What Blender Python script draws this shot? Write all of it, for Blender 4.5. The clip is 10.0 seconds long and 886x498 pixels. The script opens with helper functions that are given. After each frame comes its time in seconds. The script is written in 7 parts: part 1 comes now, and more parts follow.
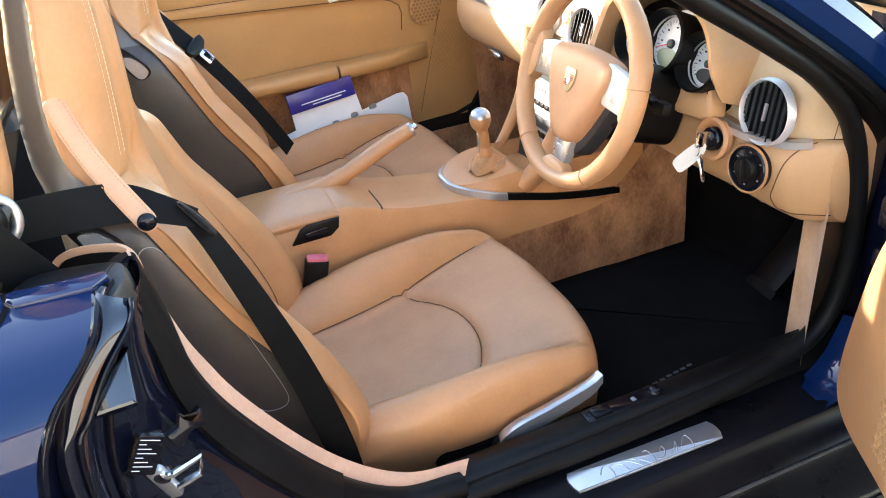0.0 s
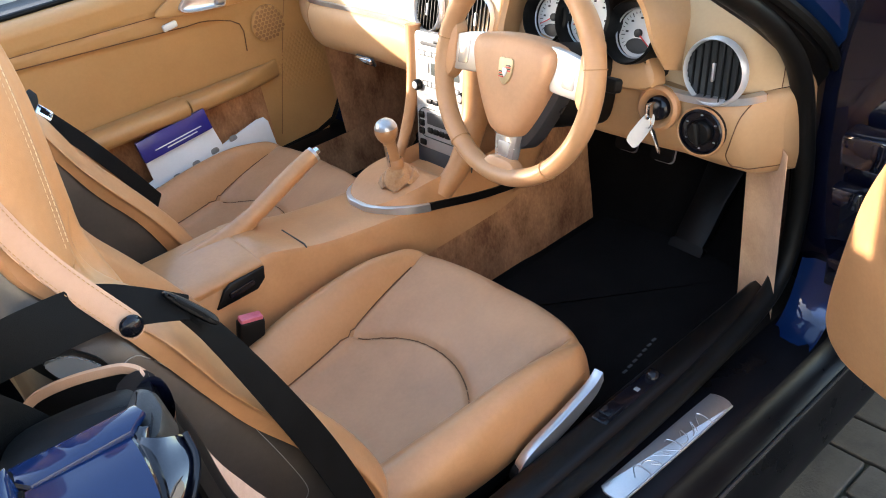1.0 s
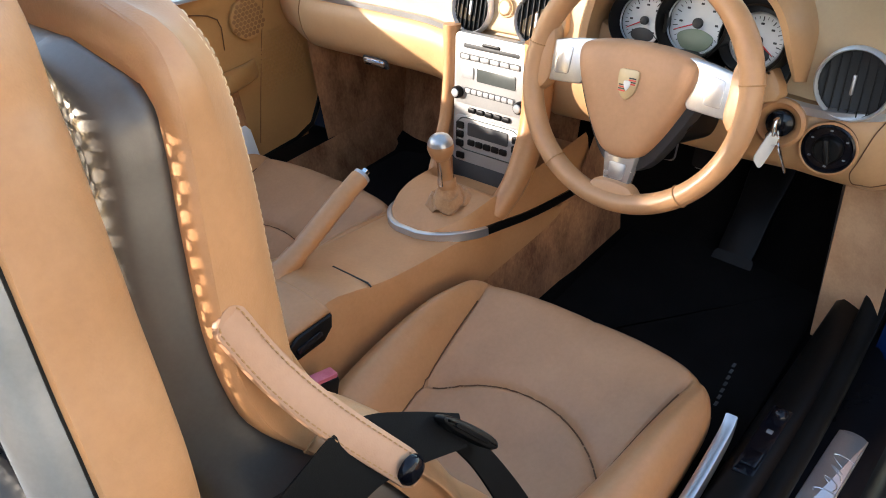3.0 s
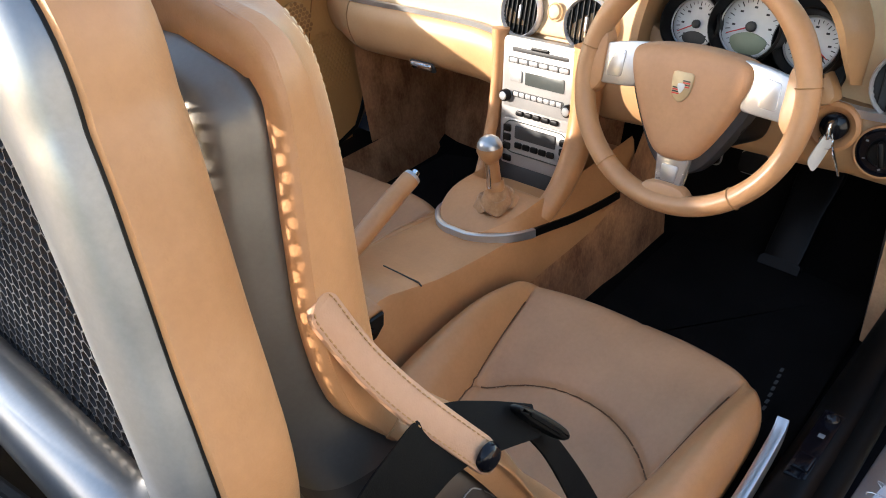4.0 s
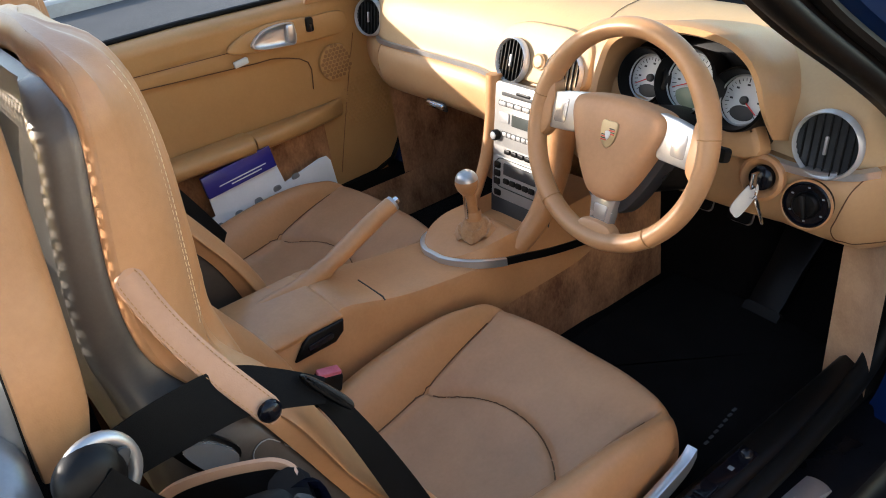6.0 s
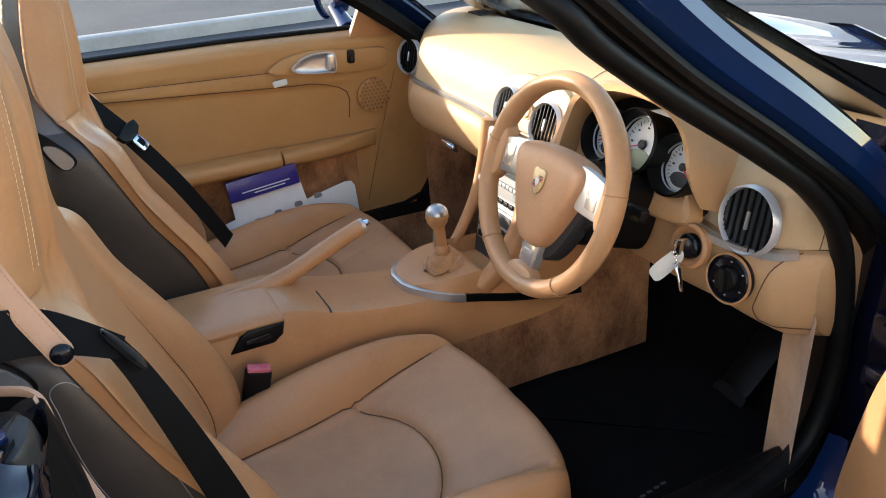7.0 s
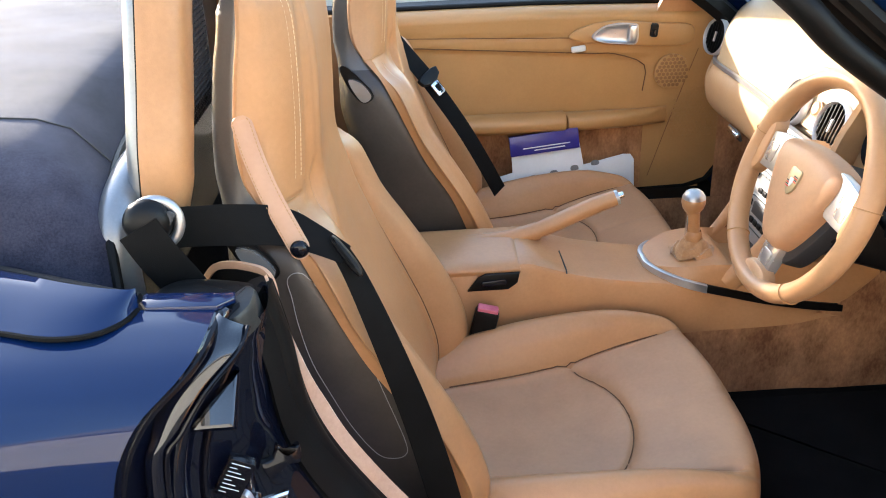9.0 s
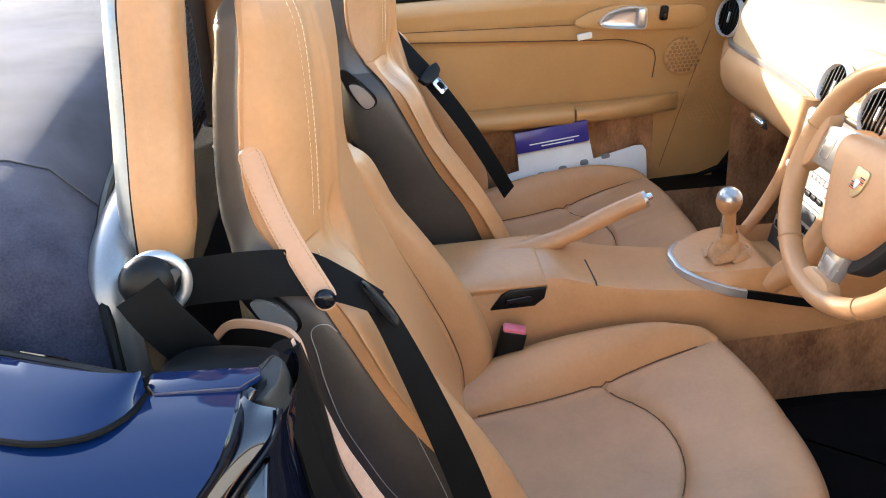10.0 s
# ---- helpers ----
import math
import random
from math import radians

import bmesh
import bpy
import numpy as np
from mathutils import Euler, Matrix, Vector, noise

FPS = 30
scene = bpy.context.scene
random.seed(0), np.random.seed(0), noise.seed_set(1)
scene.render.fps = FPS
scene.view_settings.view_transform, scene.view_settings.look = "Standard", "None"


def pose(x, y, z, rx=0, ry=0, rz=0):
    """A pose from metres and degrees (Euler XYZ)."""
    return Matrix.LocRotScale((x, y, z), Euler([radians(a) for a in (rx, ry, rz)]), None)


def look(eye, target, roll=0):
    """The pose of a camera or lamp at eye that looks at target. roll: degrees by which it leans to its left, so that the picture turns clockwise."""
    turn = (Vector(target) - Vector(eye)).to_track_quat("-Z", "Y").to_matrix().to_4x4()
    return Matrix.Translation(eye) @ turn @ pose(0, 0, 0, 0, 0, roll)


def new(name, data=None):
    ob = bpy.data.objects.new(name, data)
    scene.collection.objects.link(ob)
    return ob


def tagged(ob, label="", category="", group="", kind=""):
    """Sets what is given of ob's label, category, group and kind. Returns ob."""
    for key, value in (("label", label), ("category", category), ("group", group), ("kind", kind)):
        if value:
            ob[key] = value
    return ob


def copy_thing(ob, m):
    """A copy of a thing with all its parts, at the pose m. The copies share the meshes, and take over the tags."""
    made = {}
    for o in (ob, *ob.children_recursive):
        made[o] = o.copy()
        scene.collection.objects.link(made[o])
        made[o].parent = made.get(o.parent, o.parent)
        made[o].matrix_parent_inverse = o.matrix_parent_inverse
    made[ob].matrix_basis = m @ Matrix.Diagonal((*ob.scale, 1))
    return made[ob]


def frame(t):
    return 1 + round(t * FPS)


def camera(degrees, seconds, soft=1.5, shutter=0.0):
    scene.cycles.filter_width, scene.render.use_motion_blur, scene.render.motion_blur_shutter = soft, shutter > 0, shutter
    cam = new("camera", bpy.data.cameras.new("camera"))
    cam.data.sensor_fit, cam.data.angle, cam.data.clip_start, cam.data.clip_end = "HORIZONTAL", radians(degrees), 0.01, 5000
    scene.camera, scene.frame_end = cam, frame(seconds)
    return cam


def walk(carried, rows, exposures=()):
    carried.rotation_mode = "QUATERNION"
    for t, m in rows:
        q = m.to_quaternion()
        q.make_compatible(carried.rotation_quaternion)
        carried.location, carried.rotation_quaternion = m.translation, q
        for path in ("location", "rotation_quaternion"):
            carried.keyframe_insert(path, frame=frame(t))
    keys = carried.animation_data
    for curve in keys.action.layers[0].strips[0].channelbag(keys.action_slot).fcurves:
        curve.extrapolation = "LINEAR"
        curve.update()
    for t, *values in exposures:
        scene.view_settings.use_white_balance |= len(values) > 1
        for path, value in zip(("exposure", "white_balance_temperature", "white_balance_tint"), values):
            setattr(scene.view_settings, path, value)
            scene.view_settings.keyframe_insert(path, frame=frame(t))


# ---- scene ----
cam = camera(57.0, 10.0, 1.0)

PATH = [
    (0, (-0.226, -1.476, 1.343), (0.356, 0.14, 0.319), -6.2),
    (0.5, (-0.283, -1.29, 1.329), (0.586, 0.18, 0.287), -6.7),
    (1, (-0.374, -1.234, 1.33), (0.604, 0.143, 0.259), -9.9),
    (1.5, (-0.463, -1.164, 1.367), (0.616, 0.116, 0.273), -7.0),
    (2, (-0.483, -1.021, 1.361), (0.698, 0.154, 0.253), -7.3),
    (3.5, (-0.502, -0.828, 1.335), (0.682, 0.306, 0.19), -6.0),
    (4, (-0.524, -0.833, 1.344), (0.623, 0.363, 0.224), -6.9),
    (4.5, (-0.531, -0.83, 1.371), (0.579, 0.374, 0.222), -6.7),
    (5, (-0.526, -0.876, 1.387), (0.525, 0.41, 0.273), -9.0),
    (5.5, (-0.481, -0.989, 1.392), (0.531, 0.363, 0.321), -9.0),
    (6, (-0.429, -1.111, 1.376), (0.553, 0.304, 0.36), -7.7),
    (7.5, (-0.134, -1.42, 1.331), (0.421, 0.297, 0.469), -0.4),
    (8, (-0.123, -1.457, 1.34), (0.166, 0.301, 0.431), 1.3),
    (8.5, (-0.119, -1.448, 1.349), (-0.011, 0.333, 0.445), -0.8),
    (9, (-0.116, -1.428, 1.35), (-0.06, 0.35, 0.437), -2.4),
    (9.5, (-0.127, -1.378, 1.353), (-0.066, 0.382, 0.407), -3.0),
    (10, (-0.175, -1.28, 1.348), (-0.074, 0.475, 0.395), -4.4),
]
STOPS = [(0, 3.40), (0.5, 3.25), (1, 3.10), (2, 2.82), (3.5, 2.44), (4.5, 2.40), (6, 2.23), (7.5, 2.55), (8, 2.80), (9, 3.06), (10, 3.03)]
EXPOSURE = [(t, e, 6900, 13) for t, e in STOPS]
walk(cam, [(t, look(eye, target, roll)) for t, eye, target, roll in PATH], EXPOSURE)

# ---- light and sky ----
SUN = Vector((0.710, -0.660, -0.253)).normalized()      # the way the sunlight goes
world = bpy.data.worlds.new("sky")
scene.world = world
world.use_nodes = True
wn = world.node_tree.nodes
sky = wn.new("ShaderNodeTexSky")
sky.sky_type, sky.sun_disc = "NISHITA", False
sky.dust_density, sky.ozone_density = 0.6, 1.3
sky.sun_elevation = math.asin(-SUN.z)
sky.sun_rotation = math.atan2(-SUN.x, -SUN.y)
wn["Background"].inputs["Strength"].default_value = 0.15
world.node_tree.links.new(sky.outputs[0], wn["Background"].inputs["Color"])
sun = new("sun", bpy.data.lights.new("sun", "SUN"))
sun.data.energy, sun.data.angle, sun.data.color = 2.0, radians(0.6), (1.0, 0.95, 0.88)
sun.matrix_world = look((-6, 0, 5), Vector((-6, 0, 5)) + SUN)


# ---- materials ----
def nodes_of(name):
    m = bpy.data.materials.new(name)
    m.use_nodes = True
    t = m.node_tree
    return m, t, t.nodes["Principled BSDF"]


def link(t, a, b):
    t.links.new(a, b)


def value_noise(t, scale, detail=3.0, rough=0.55, coord=None, kind="noise"):
    n = t.nodes.new("ShaderNodeTexNoise" if kind == "noise" else "ShaderNodeTexVoronoi")
    n.inputs["Scale"].default_value = scale
    if kind == "noise":
        n.inputs["Detail"].default_value, n.inputs["Roughness"].default_value = detail, rough
    else:
        n.feature = "DISTANCE_TO_EDGE"
    link(t, coord, n.inputs["Vector"])
    return n.outputs["Fac"] if kind == "noise" else n.outputs["Distance"]


def ramp(t, fac, stops):
    r = t.nodes.new("ShaderNodeValToRGB")
    e = r.color_ramp.elements
    while len(e) < len(stops):
        e.new(0.5)
    for el, (p, c) in zip(e, stops):
        el.position, el.color = p, (*c, 1)
    link(t, fac, r.inputs["Fac"])
    return r.outputs["Color"]


def surface(name, lo, hi, rough=0.5, metal=0.0, scale=6.0, fine=300.0, bump=0.1, bump_kind="noise", rough_vary=0.12, coat=0.0, coat_ior=1.5,
            stretch=(1, 1, 1), sheen=0.0, dist=0.001, specular=0.5, mid=0.5):
    """Colour between lo and hi by broad noise with finer grain in it, relief by fine noise or cells."""
    m, t, b = nodes_of(name)
    tc = t.nodes.new("ShaderNodeTexCoord")
    mp = t.nodes.new("ShaderNodeMapping")
    mp.inputs["Scale"].default_value = stretch
    link(t, tc.outputs["Object"], mp.inputs["Vector"])
    co = mp.outputs["Vector"]
    broad = value_noise(t, scale, 4.0, 0.6, co)
    grain = value_noise(t, fine * 0.35, 3.0, 0.6, co)
    mix = t.nodes.new("ShaderNodeMath")
    mix.operation = "MULTIPLY_ADD"
    mix.inputs[1].default_value = 0.35
    link(t, grain, mix.inputs[0])
    sub = t.nodes.new("ShaderNodeMath")
    sub.operation = "SUBTRACT"
    sub.inputs[1].default_value = 0.17
    link(t, broad, sub.inputs[0])
    link(t, sub.outputs[0], mix.inputs[2])
    link(t, ramp(t, mix.outputs[0], [(mid - 0.2, lo), (mid + 0.2, hi)]), b.inputs["Base Color"])
    rr = t.nodes.new("ShaderNodeMapRange")
    rr.inputs["To Min"].default_value, rr.inputs["To Max"].default_value = max(0.02, rough - rough_vary), min(1, rough + rough_vary)
    link(t, broad, rr.inputs["Value"])
    link(t, rr.outputs[0], b.inputs["Roughness"])
    b.inputs["Metallic"].default_value = metal
    b.inputs["Specular IOR Level"].default_value = specular
    if coat:
        b.inputs["Coat Weight"].default_value, b.inputs["Coat Roughness"].default_value = coat, 0.03
        b.inputs["Coat IOR"].default_value = coat_ior
    if sheen:
        b.inputs["Sheen Weight"].default_value, b.inputs["Sheen Roughness"].default_value = sheen, 0.5
    if bump:
        bp = t.nodes.new("ShaderNodeBump")
        bp.inputs["Strength"].default_value, bp.inputs["Distance"].default_value = bump, dist
        link(t, value_noise(t, fine, 4.0, 0.6, co, bump_kind), bp.inputs["Height"])
        link(t, bp.outputs[0], b.inputs["Normal"])
    return m


leather = surface("leather", (0.42, 0.198, 0.082), (0.52, 0.257, 0.113), 0.40, scale=7, fine=420, bump=0.28, bump_kind="cells", dist=0.0006)
leather_dash = surface("leather_dash", (0.47, 0.262, 0.122), (0.54, 0.312, 0.150), 0.44, scale=7, fine=420, bump=0.25, bump_kind="cells", dist=0.0006)
leather_door = surface("leather_door", (0.44, 0.222, 0.078), (0.51, 0.265, 0.098), 0.42, scale=6, fine=420, bump=0.25, bump_kind="cells", dist=0.0006)
leather_insert = surface("leather_insert", (0.41, 0.207, 0.100), (0.50, 0.262, 0.132), 0.50, scale=9, fine=420, bump=0.3, bump_kind="cells", dist=0.0006)
leather_wheel = surface("leather_wheel", (0.44, 0.226, 0.104), (0.52, 0.275, 0.132), 0.38, scale=9, fine=420, bump=0.25, bump_kind="cells", dist=0.0006)
leather_pale = surface("leather_pale", (0.45, 0.235, 0.130), (0.52, 0.285, 0.165), 0.55, scale=14, fine=420, bump=0.3, bump_kind="cells", dist=0.0006)
vinyl = surface("vinyl", (0.45, 0.215, 0.08), (0.52, 0.265, 0.105), 0.5, scale=5, fine=500, bump=0.22, bump_kind="cells", dist=0.0005)
# dash leather with strong sunlight put into its paler base colour
dash_pad_sunlit = surface("dash_pad_sunlit", (0.49, 0.33, 0.185), (0.56, 0.385, 0.215), 0.52, scale=4, fine=500, bump=0.22, bump_kind="cells", dist=0.0005)
suede = surface("suede", (0.19, 0.075, 0.032), (0.58, 0.285, 0.135), 0.95, scale=13, fine=500, bump=0.3, sheen=0.12, stretch=(1, 1, 0.55), specular=0.2)
suede_kick = surface("suede_kick", (0.44, 0.245, 0.125), (0.62, 0.375, 0.210), 0.95, scale=12, fine=600, bump=0.2, sheen=0.2, specular=0.2)
suede_pale = surface("suede_pale", (0.50, 0.30, 0.20), (0.66, 0.42, 0.29), 0.95, scale=9, fine=600, bump=0.2, sheen=0.5, specular=0.2)
carpet = surface("carpet", (0.0035, 0.003, 0.003), (0.010, 0.008, 0.0075), 1.0, scale=9, fine=900, bump=0.8, sheen=0.02, dist=0.002, specular=0.05)
mesh_grey = surface("mesh_grey", (0.030, 0.030, 0.032), (0.045, 0.045, 0.047), 0.30, scale=15, fine=800, bump=0.05, metal=0.2)
shell_grey = surface("shell_grey", (0.145, 0.130, 0.112), (0.180, 0.163, 0.142), 0.35, scale=8, fine=900, bump=0.06, metal=0.5)
# blue sill paint blackened and dulled for the shade beside the open door
sill_shaded = surface("sill_shaded", (0.003, 0.003, 0.004), (0.006, 0.006, 0.008), 0.30, scale=9, fine=300, bump=0.0, specular=0.12)
suede_tan = surface("suede_tan", (0.34, 0.168, 0.072), (0.56, 0.305, 0.150), 0.95, scale=16, fine=600, bump=0.2, sheen=0.2, specular=0.2)
cover_brown = surface("cover_brown", (0.050, 0.040, 0.032), (0.075, 0.061, 0.050), 0.38, scale=10, fine=420, bump=0.2, bump_kind="cells", dist=0.0006)
rubber_dusty = surface("rubber_dusty", (0.012, 0.012, 0.011), (0.040, 0.039, 0.037), 0.42, scale=30, fine=500, bump=0.2, specular=0.4)
black_plastic = surface("black_plastic", (0.0025, 0.0024, 0.0024), (0.005, 0.0048, 0.0048), 0.42, scale=15, fine=800, bump=0.12, specular=0.22)
rubber = surface("rubber", (0.0028, 0.0027, 0.0026), (0.006, 0.0057, 0.0054), 0.5, scale=12, fine=500, bump=0.15, specular=0.17)
webbing = surface("webbing", (0.0028, 0.0027, 0.0026), (0.006, 0.0056, 0.0053), 0.65, scale=30, fine=900, bump=0.35, specular=0.10)
gloss_black = surface("gloss_black", (0.004, 0.004, 0.006), (0.007, 0.007, 0.010), 0.16, scale=6, fine=100, bump=0.0, coat=0.08, rough_vary=0.04, specular=0.25)
silver = surface("silver", (0.56, 0.56, 0.57), (0.66, 0.66, 0.67), 0.32, metal=0.85, scale=10, fine=700, bump=0.03)
satin = surface("satin", (0.40, 0.40, 0.40), (0.50, 0.50, 0.50), 0.36, metal=0.8, scale=9, fine=800, bump=0.03)
hoop_silver = surface("hoop_silver", (0.225, 0.23, 0.235), (0.29, 0.295, 0.30), 0.38, metal=0.75, scale=7, fine=800, bump=0.03, coat=0.2)
vent_silver = surface("vent_silver", (0.66, 0.66, 0.67), (0.74, 0.74, 0.75), 0.34, metal=0.45, scale=10, fine=700, bump=0.03)
line_brown = surface("line_brown", (0.20, 0.092, 0.035), (0.26, 0.122, 0.047), 0.8, scale=40, fine=900, bump=0.0)
chrome = surface("chrome", (0.78, 0.78, 0.79), (0.86, 0.86, 0.87), 0.12, metal=1.0, scale=10, fine=300, bump=0.0, rough_vary=0.05)
radio_silver = surface("radio_silver", (0.31, 0.30, 0.285), (0.37, 0.36, 0.345), 0.42, metal=0.35, scale=9, fine=900, bump=0.04)
button_grey = surface("button_grey", (0.30, 0.29, 0.28), (0.36, 0.35, 0.34), 0.45, metal=0.25, scale=20, fine=900, bump=0.03)
lcd = surface("lcd", (0.055, 0.062, 0.058), (0.075, 0.082, 0.076), 0.25, scale=12, fine=300, bump=0.0)
lcd_green = surface("lcd_green", (0.17, 0.20, 0.12), (0.22, 0.25, 0.16), 0.4, scale=12, fine=300, bump=0.0)
speaker_brown = surface("speaker_brown", (0.27, 0.128, 0.047), (0.34, 0.165, 0.062), 0.6, scale=20, fine=500, bump=0.1)
seam_brown = surface("seam_brown", (0.10, 0.042, 0.016), (0.15, 0.064, 0.025), 0.8, scale=40, fine=900, bump=0.0)
dial_white = surface("dial_white", (0.56, 0.56, 0.55), (0.62, 0.62, 0.61), 0.5, scale=12, fine=300, bump=0.0)
ink = surface("ink", (0.02, 0.02, 0.02), (0.035, 0.035, 0.035), 0.6, scale=12, fine=300, bump=0.0)
red_paint = surface("red_paint", (0.55, 0.02, 0.02), (0.65, 0.03, 0.03), 0.4, scale=12, fine=300, bump=0.0)
red_plastic = surface("red_plastic", (0.55, 0.10, 0.14), (0.68, 0.17, 0.21), 0.4, scale=60, fine=600, bump=0.15)
gold = surface("gold", (0.42, 0.31, 0.17), (0.50, 0.38, 0.22), 0.4, metal=0.4, scale=30, fine=300, bump=0.0)
white_card = surface("white_card", (0.72, 0.73, 0.74), (0.80, 0.81, 0.82), 0.6, scale=8, fine=400, bump=0.04)
pale_tag = surface("pale_tag", (0.66, 0.64, 0.58), (0.76, 0.74, 0.68), 0.5, scale=18, fine=400, bump=0.03)
blue_card = surface("blue_card", (0.012, 0.012, 0.17), (0.02, 0.02, 0.22), 0.35, scale=8, fine=300, bump=0.0, coat=0.3)
grey_mark = surface("grey_mark", (0.18, 0.18, 0.18), (0.24, 0.24, 0.24), 0.6, scale=20, fine=300, bump=0.0)
badge_grey = surface("badge_grey", (0.05, 0.05, 0.05), (0.08, 0.08, 0.08), 0.6, scale=20, fine=300, bump=0.0)
lever_grey = surface("lever_grey", (0.48, 0.46, 0.44), (0.56, 0.54, 0.52), 0.25, metal=0.7, scale=20, fine=300, bump=0.0)
thread = surface("thread", (0.72, 0.55, 0.34), (0.82, 0.66, 0.45), 0.7, scale=60, fine=900, bump=0.0)
thread_dark = surface("thread_dark", (0.36, 0.18, 0.07), (0.44, 0.23, 0.09), 0.7, scale=60, fine=900, bump=0.0)
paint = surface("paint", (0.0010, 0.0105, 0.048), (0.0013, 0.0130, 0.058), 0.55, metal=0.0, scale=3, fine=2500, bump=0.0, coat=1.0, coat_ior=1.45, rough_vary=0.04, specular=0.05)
# body paint darkened to near black for the shade in the door openings
paint_shaded = surface("paint_shaded", (0.0006, 0.0015, 0.006), (0.0009, 0.0022, 0.009), 0.5, metal=0.0, scale=4, fine=2500, bump=0.0, coat=1.0, coat_ior=1.7, rough_vary=0.04, specular=0.1)
fabric = surface("fabric", (0.012, 0.012, 0.024), (0.062, 0.062, 0.088), 0.95, scale=7, fine=1100, bump=0.5, sheen=0.15, specular=0.15)
asphalt = surface("asphalt", (0.035, 0.036, 0.038), (0.075, 0.075, 0.075), 0.9, scale=0.6, fine=90, bump=0.6, dist=0.006)
paver = surface("paver", (0.040, 0.033, 0.025), (0.075, 0.063, 0.048), 0.9, scale=9, fine=160, bump=0.6, dist=0.003)
sand = surface("sand", (0.018, 0.017, 0.011), (0.060, 0.056, 0.030), 1.0, scale=20, fine=200, bump=0.6, dist=0.003)
concrete = surface("concrete", (0.30, 0.29, 0.27), (0.40, 0.39, 0.36), 0.9, scale=2, fine=80, bump=0.4, dist=0.003)
render_wall = surface("render_wall", (0.62, 0.60, 0.56), (0.72, 0.70, 0.66), 0.9, scale=1.5, fine=60, bump=0.3, dist=0.004)
hedge_mat = surface("hedge_mat", (0.018, 0.035, 0.010), (0.06, 0.09, 0.025), 0.8, scale=8, fine=60, bump=0.6, dist=0.01)
line_paint = surface("line_paint", (0.55, 0.55, 0.53), (0.68, 0.68, 0.66), 0.8, scale=6, fine=120, bump=0.2)
car_white = surface("car_white", (0.55, 0.56, 0.58), (0.62, 0.63, 0.65), 0.3, scale=2, fine=300, bump=0.0, coat=0.7)
brown_carpet = surface("brown_carpet", (0.10, 0.048, 0.022), (0.19, 0.095, 0.045), 1.0, scale=16, fine=800, bump=0.6, sheen=0.3, specular=0.1)

glass, gt, gb = nodes_of("glass")
gb.inputs["Transmission Weight"].default_value, gb.inputs["Roughness"].default_value, gb.inputs["IOR"].default_value = 1.0, 0.0, 1.45
gb.inputs["Base Color"].default_value = (0.86, 0.95, 0.92, 1)


# ---- mesh helpers ----
def V(*a):
    return Vector(a)


def catmull(pts, n=8, closed=False):
    """A smooth line through pts, n steps to a span."""
    pts = [Vector(p) for p in pts]
    k = len(pts)
    out = []
    for i in range(k if closed else k - 1):
        if closed:
            a, b, c, d = (pts[(i + j) % k] for j in (-1, 0, 1, 2))
        else:
            b, c = pts[i], pts[i + 1]
            a = pts[i - 1] if i else b * 2 - c
            d = pts[i + 2] if i + 2 < k else c * 2 - b
        for s in range(n):
            u = s / n
            out.append(0.5 * (2 * b + (c - a) * u + (2 * a - 5 * b + 4 * c - d) * u * u + (3 * b - a - 3 * c + d) * u ** 3))
    if not closed:
        out.append(pts[-1])
    return out


def curve_of(stops):
    """A smooth value through (x, value) stops, by monotone-ish cubic steps."""
    xs = [s[0] for s in stops]
    ys = [s[1] for s in stops]

    def f(x):
        if x <= xs[0]:
            return ys[0]
        if x >= xs[-1]:
            return ys[-1]
        i = max(j for j in range(len(xs)) if xs[j] <= x)
        i = min(i, len(xs) - 2)
        h = xs[i + 1] - xs[i]
        u = (x - xs[i]) / h
        m0 = (ys[i + 1] - ys[i - 1]) / (xs[i + 1] - xs[i - 1]) if i else (ys[1] - ys[0]) / h
        m1 = (ys[i + 2] - ys[i]) / (xs[i + 2] - xs[i]) if i + 2 < len(xs) else (ys[i + 1] - ys[i]) / h
        return ((2 * u ** 3 - 3 * u * u + 1) * ys[i] + (u ** 3 - 2 * u * u + u) * h * m0
                + (-2 * u ** 3 + 3 * u * u) * ys[i + 1] + (u ** 3 - u * u) * h * m1)
    return f


def grid(rows, cu=False, cv=False, cap=False):
    """Verts and faces of a net of points; cu closes each row, cv the last row to the first, cap fills the end rows."""
    nv, nu = len(rows), len(rows[0])
    verts = [tuple(p) for r in rows for p in r]
    faces = []
    for j in range(nv if cv else nv - 1):
        for i in range(nu if cu else nu - 1):
            a, b = j * nu + i, j * nu + (i + 1) % nu
            c, d = ((j + 1) % nv) * nu + (i + 1) % nu, ((j + 1) % nv) * nu + i
            faces.append((a, b, c, d))
    if cap:
        faces.append(tuple(reversed(range(nu))))
        faces.append(tuple(range((nv - 1) * nu, nv * nu)))
    return verts, faces


def join(*geos):
    verts, faces = [], []
    for v, f in geos:
        k = len(verts)
        verts += list(v)
        faces += [tuple(i + k for i in q) for q in f]
    return verts, faces


def moved(geo, m):
    return [tuple(m @ Vector(v)) for v in geo[0]], geo[1]


def frame_at(o, u, v):
    """A matrix with its axes u, v and their cross product at o."""
    u = Vector(u).normalized()
    w = u.cross(Vector(v)).normalized()
    v = w.cross(u)
    return Matrix(((u.x, v.x, w.x, o[0]), (u.y, v.y, w.y, o[1]), (u.z, v.z, w.z, o[2]), (0, 0, 0, 1)))


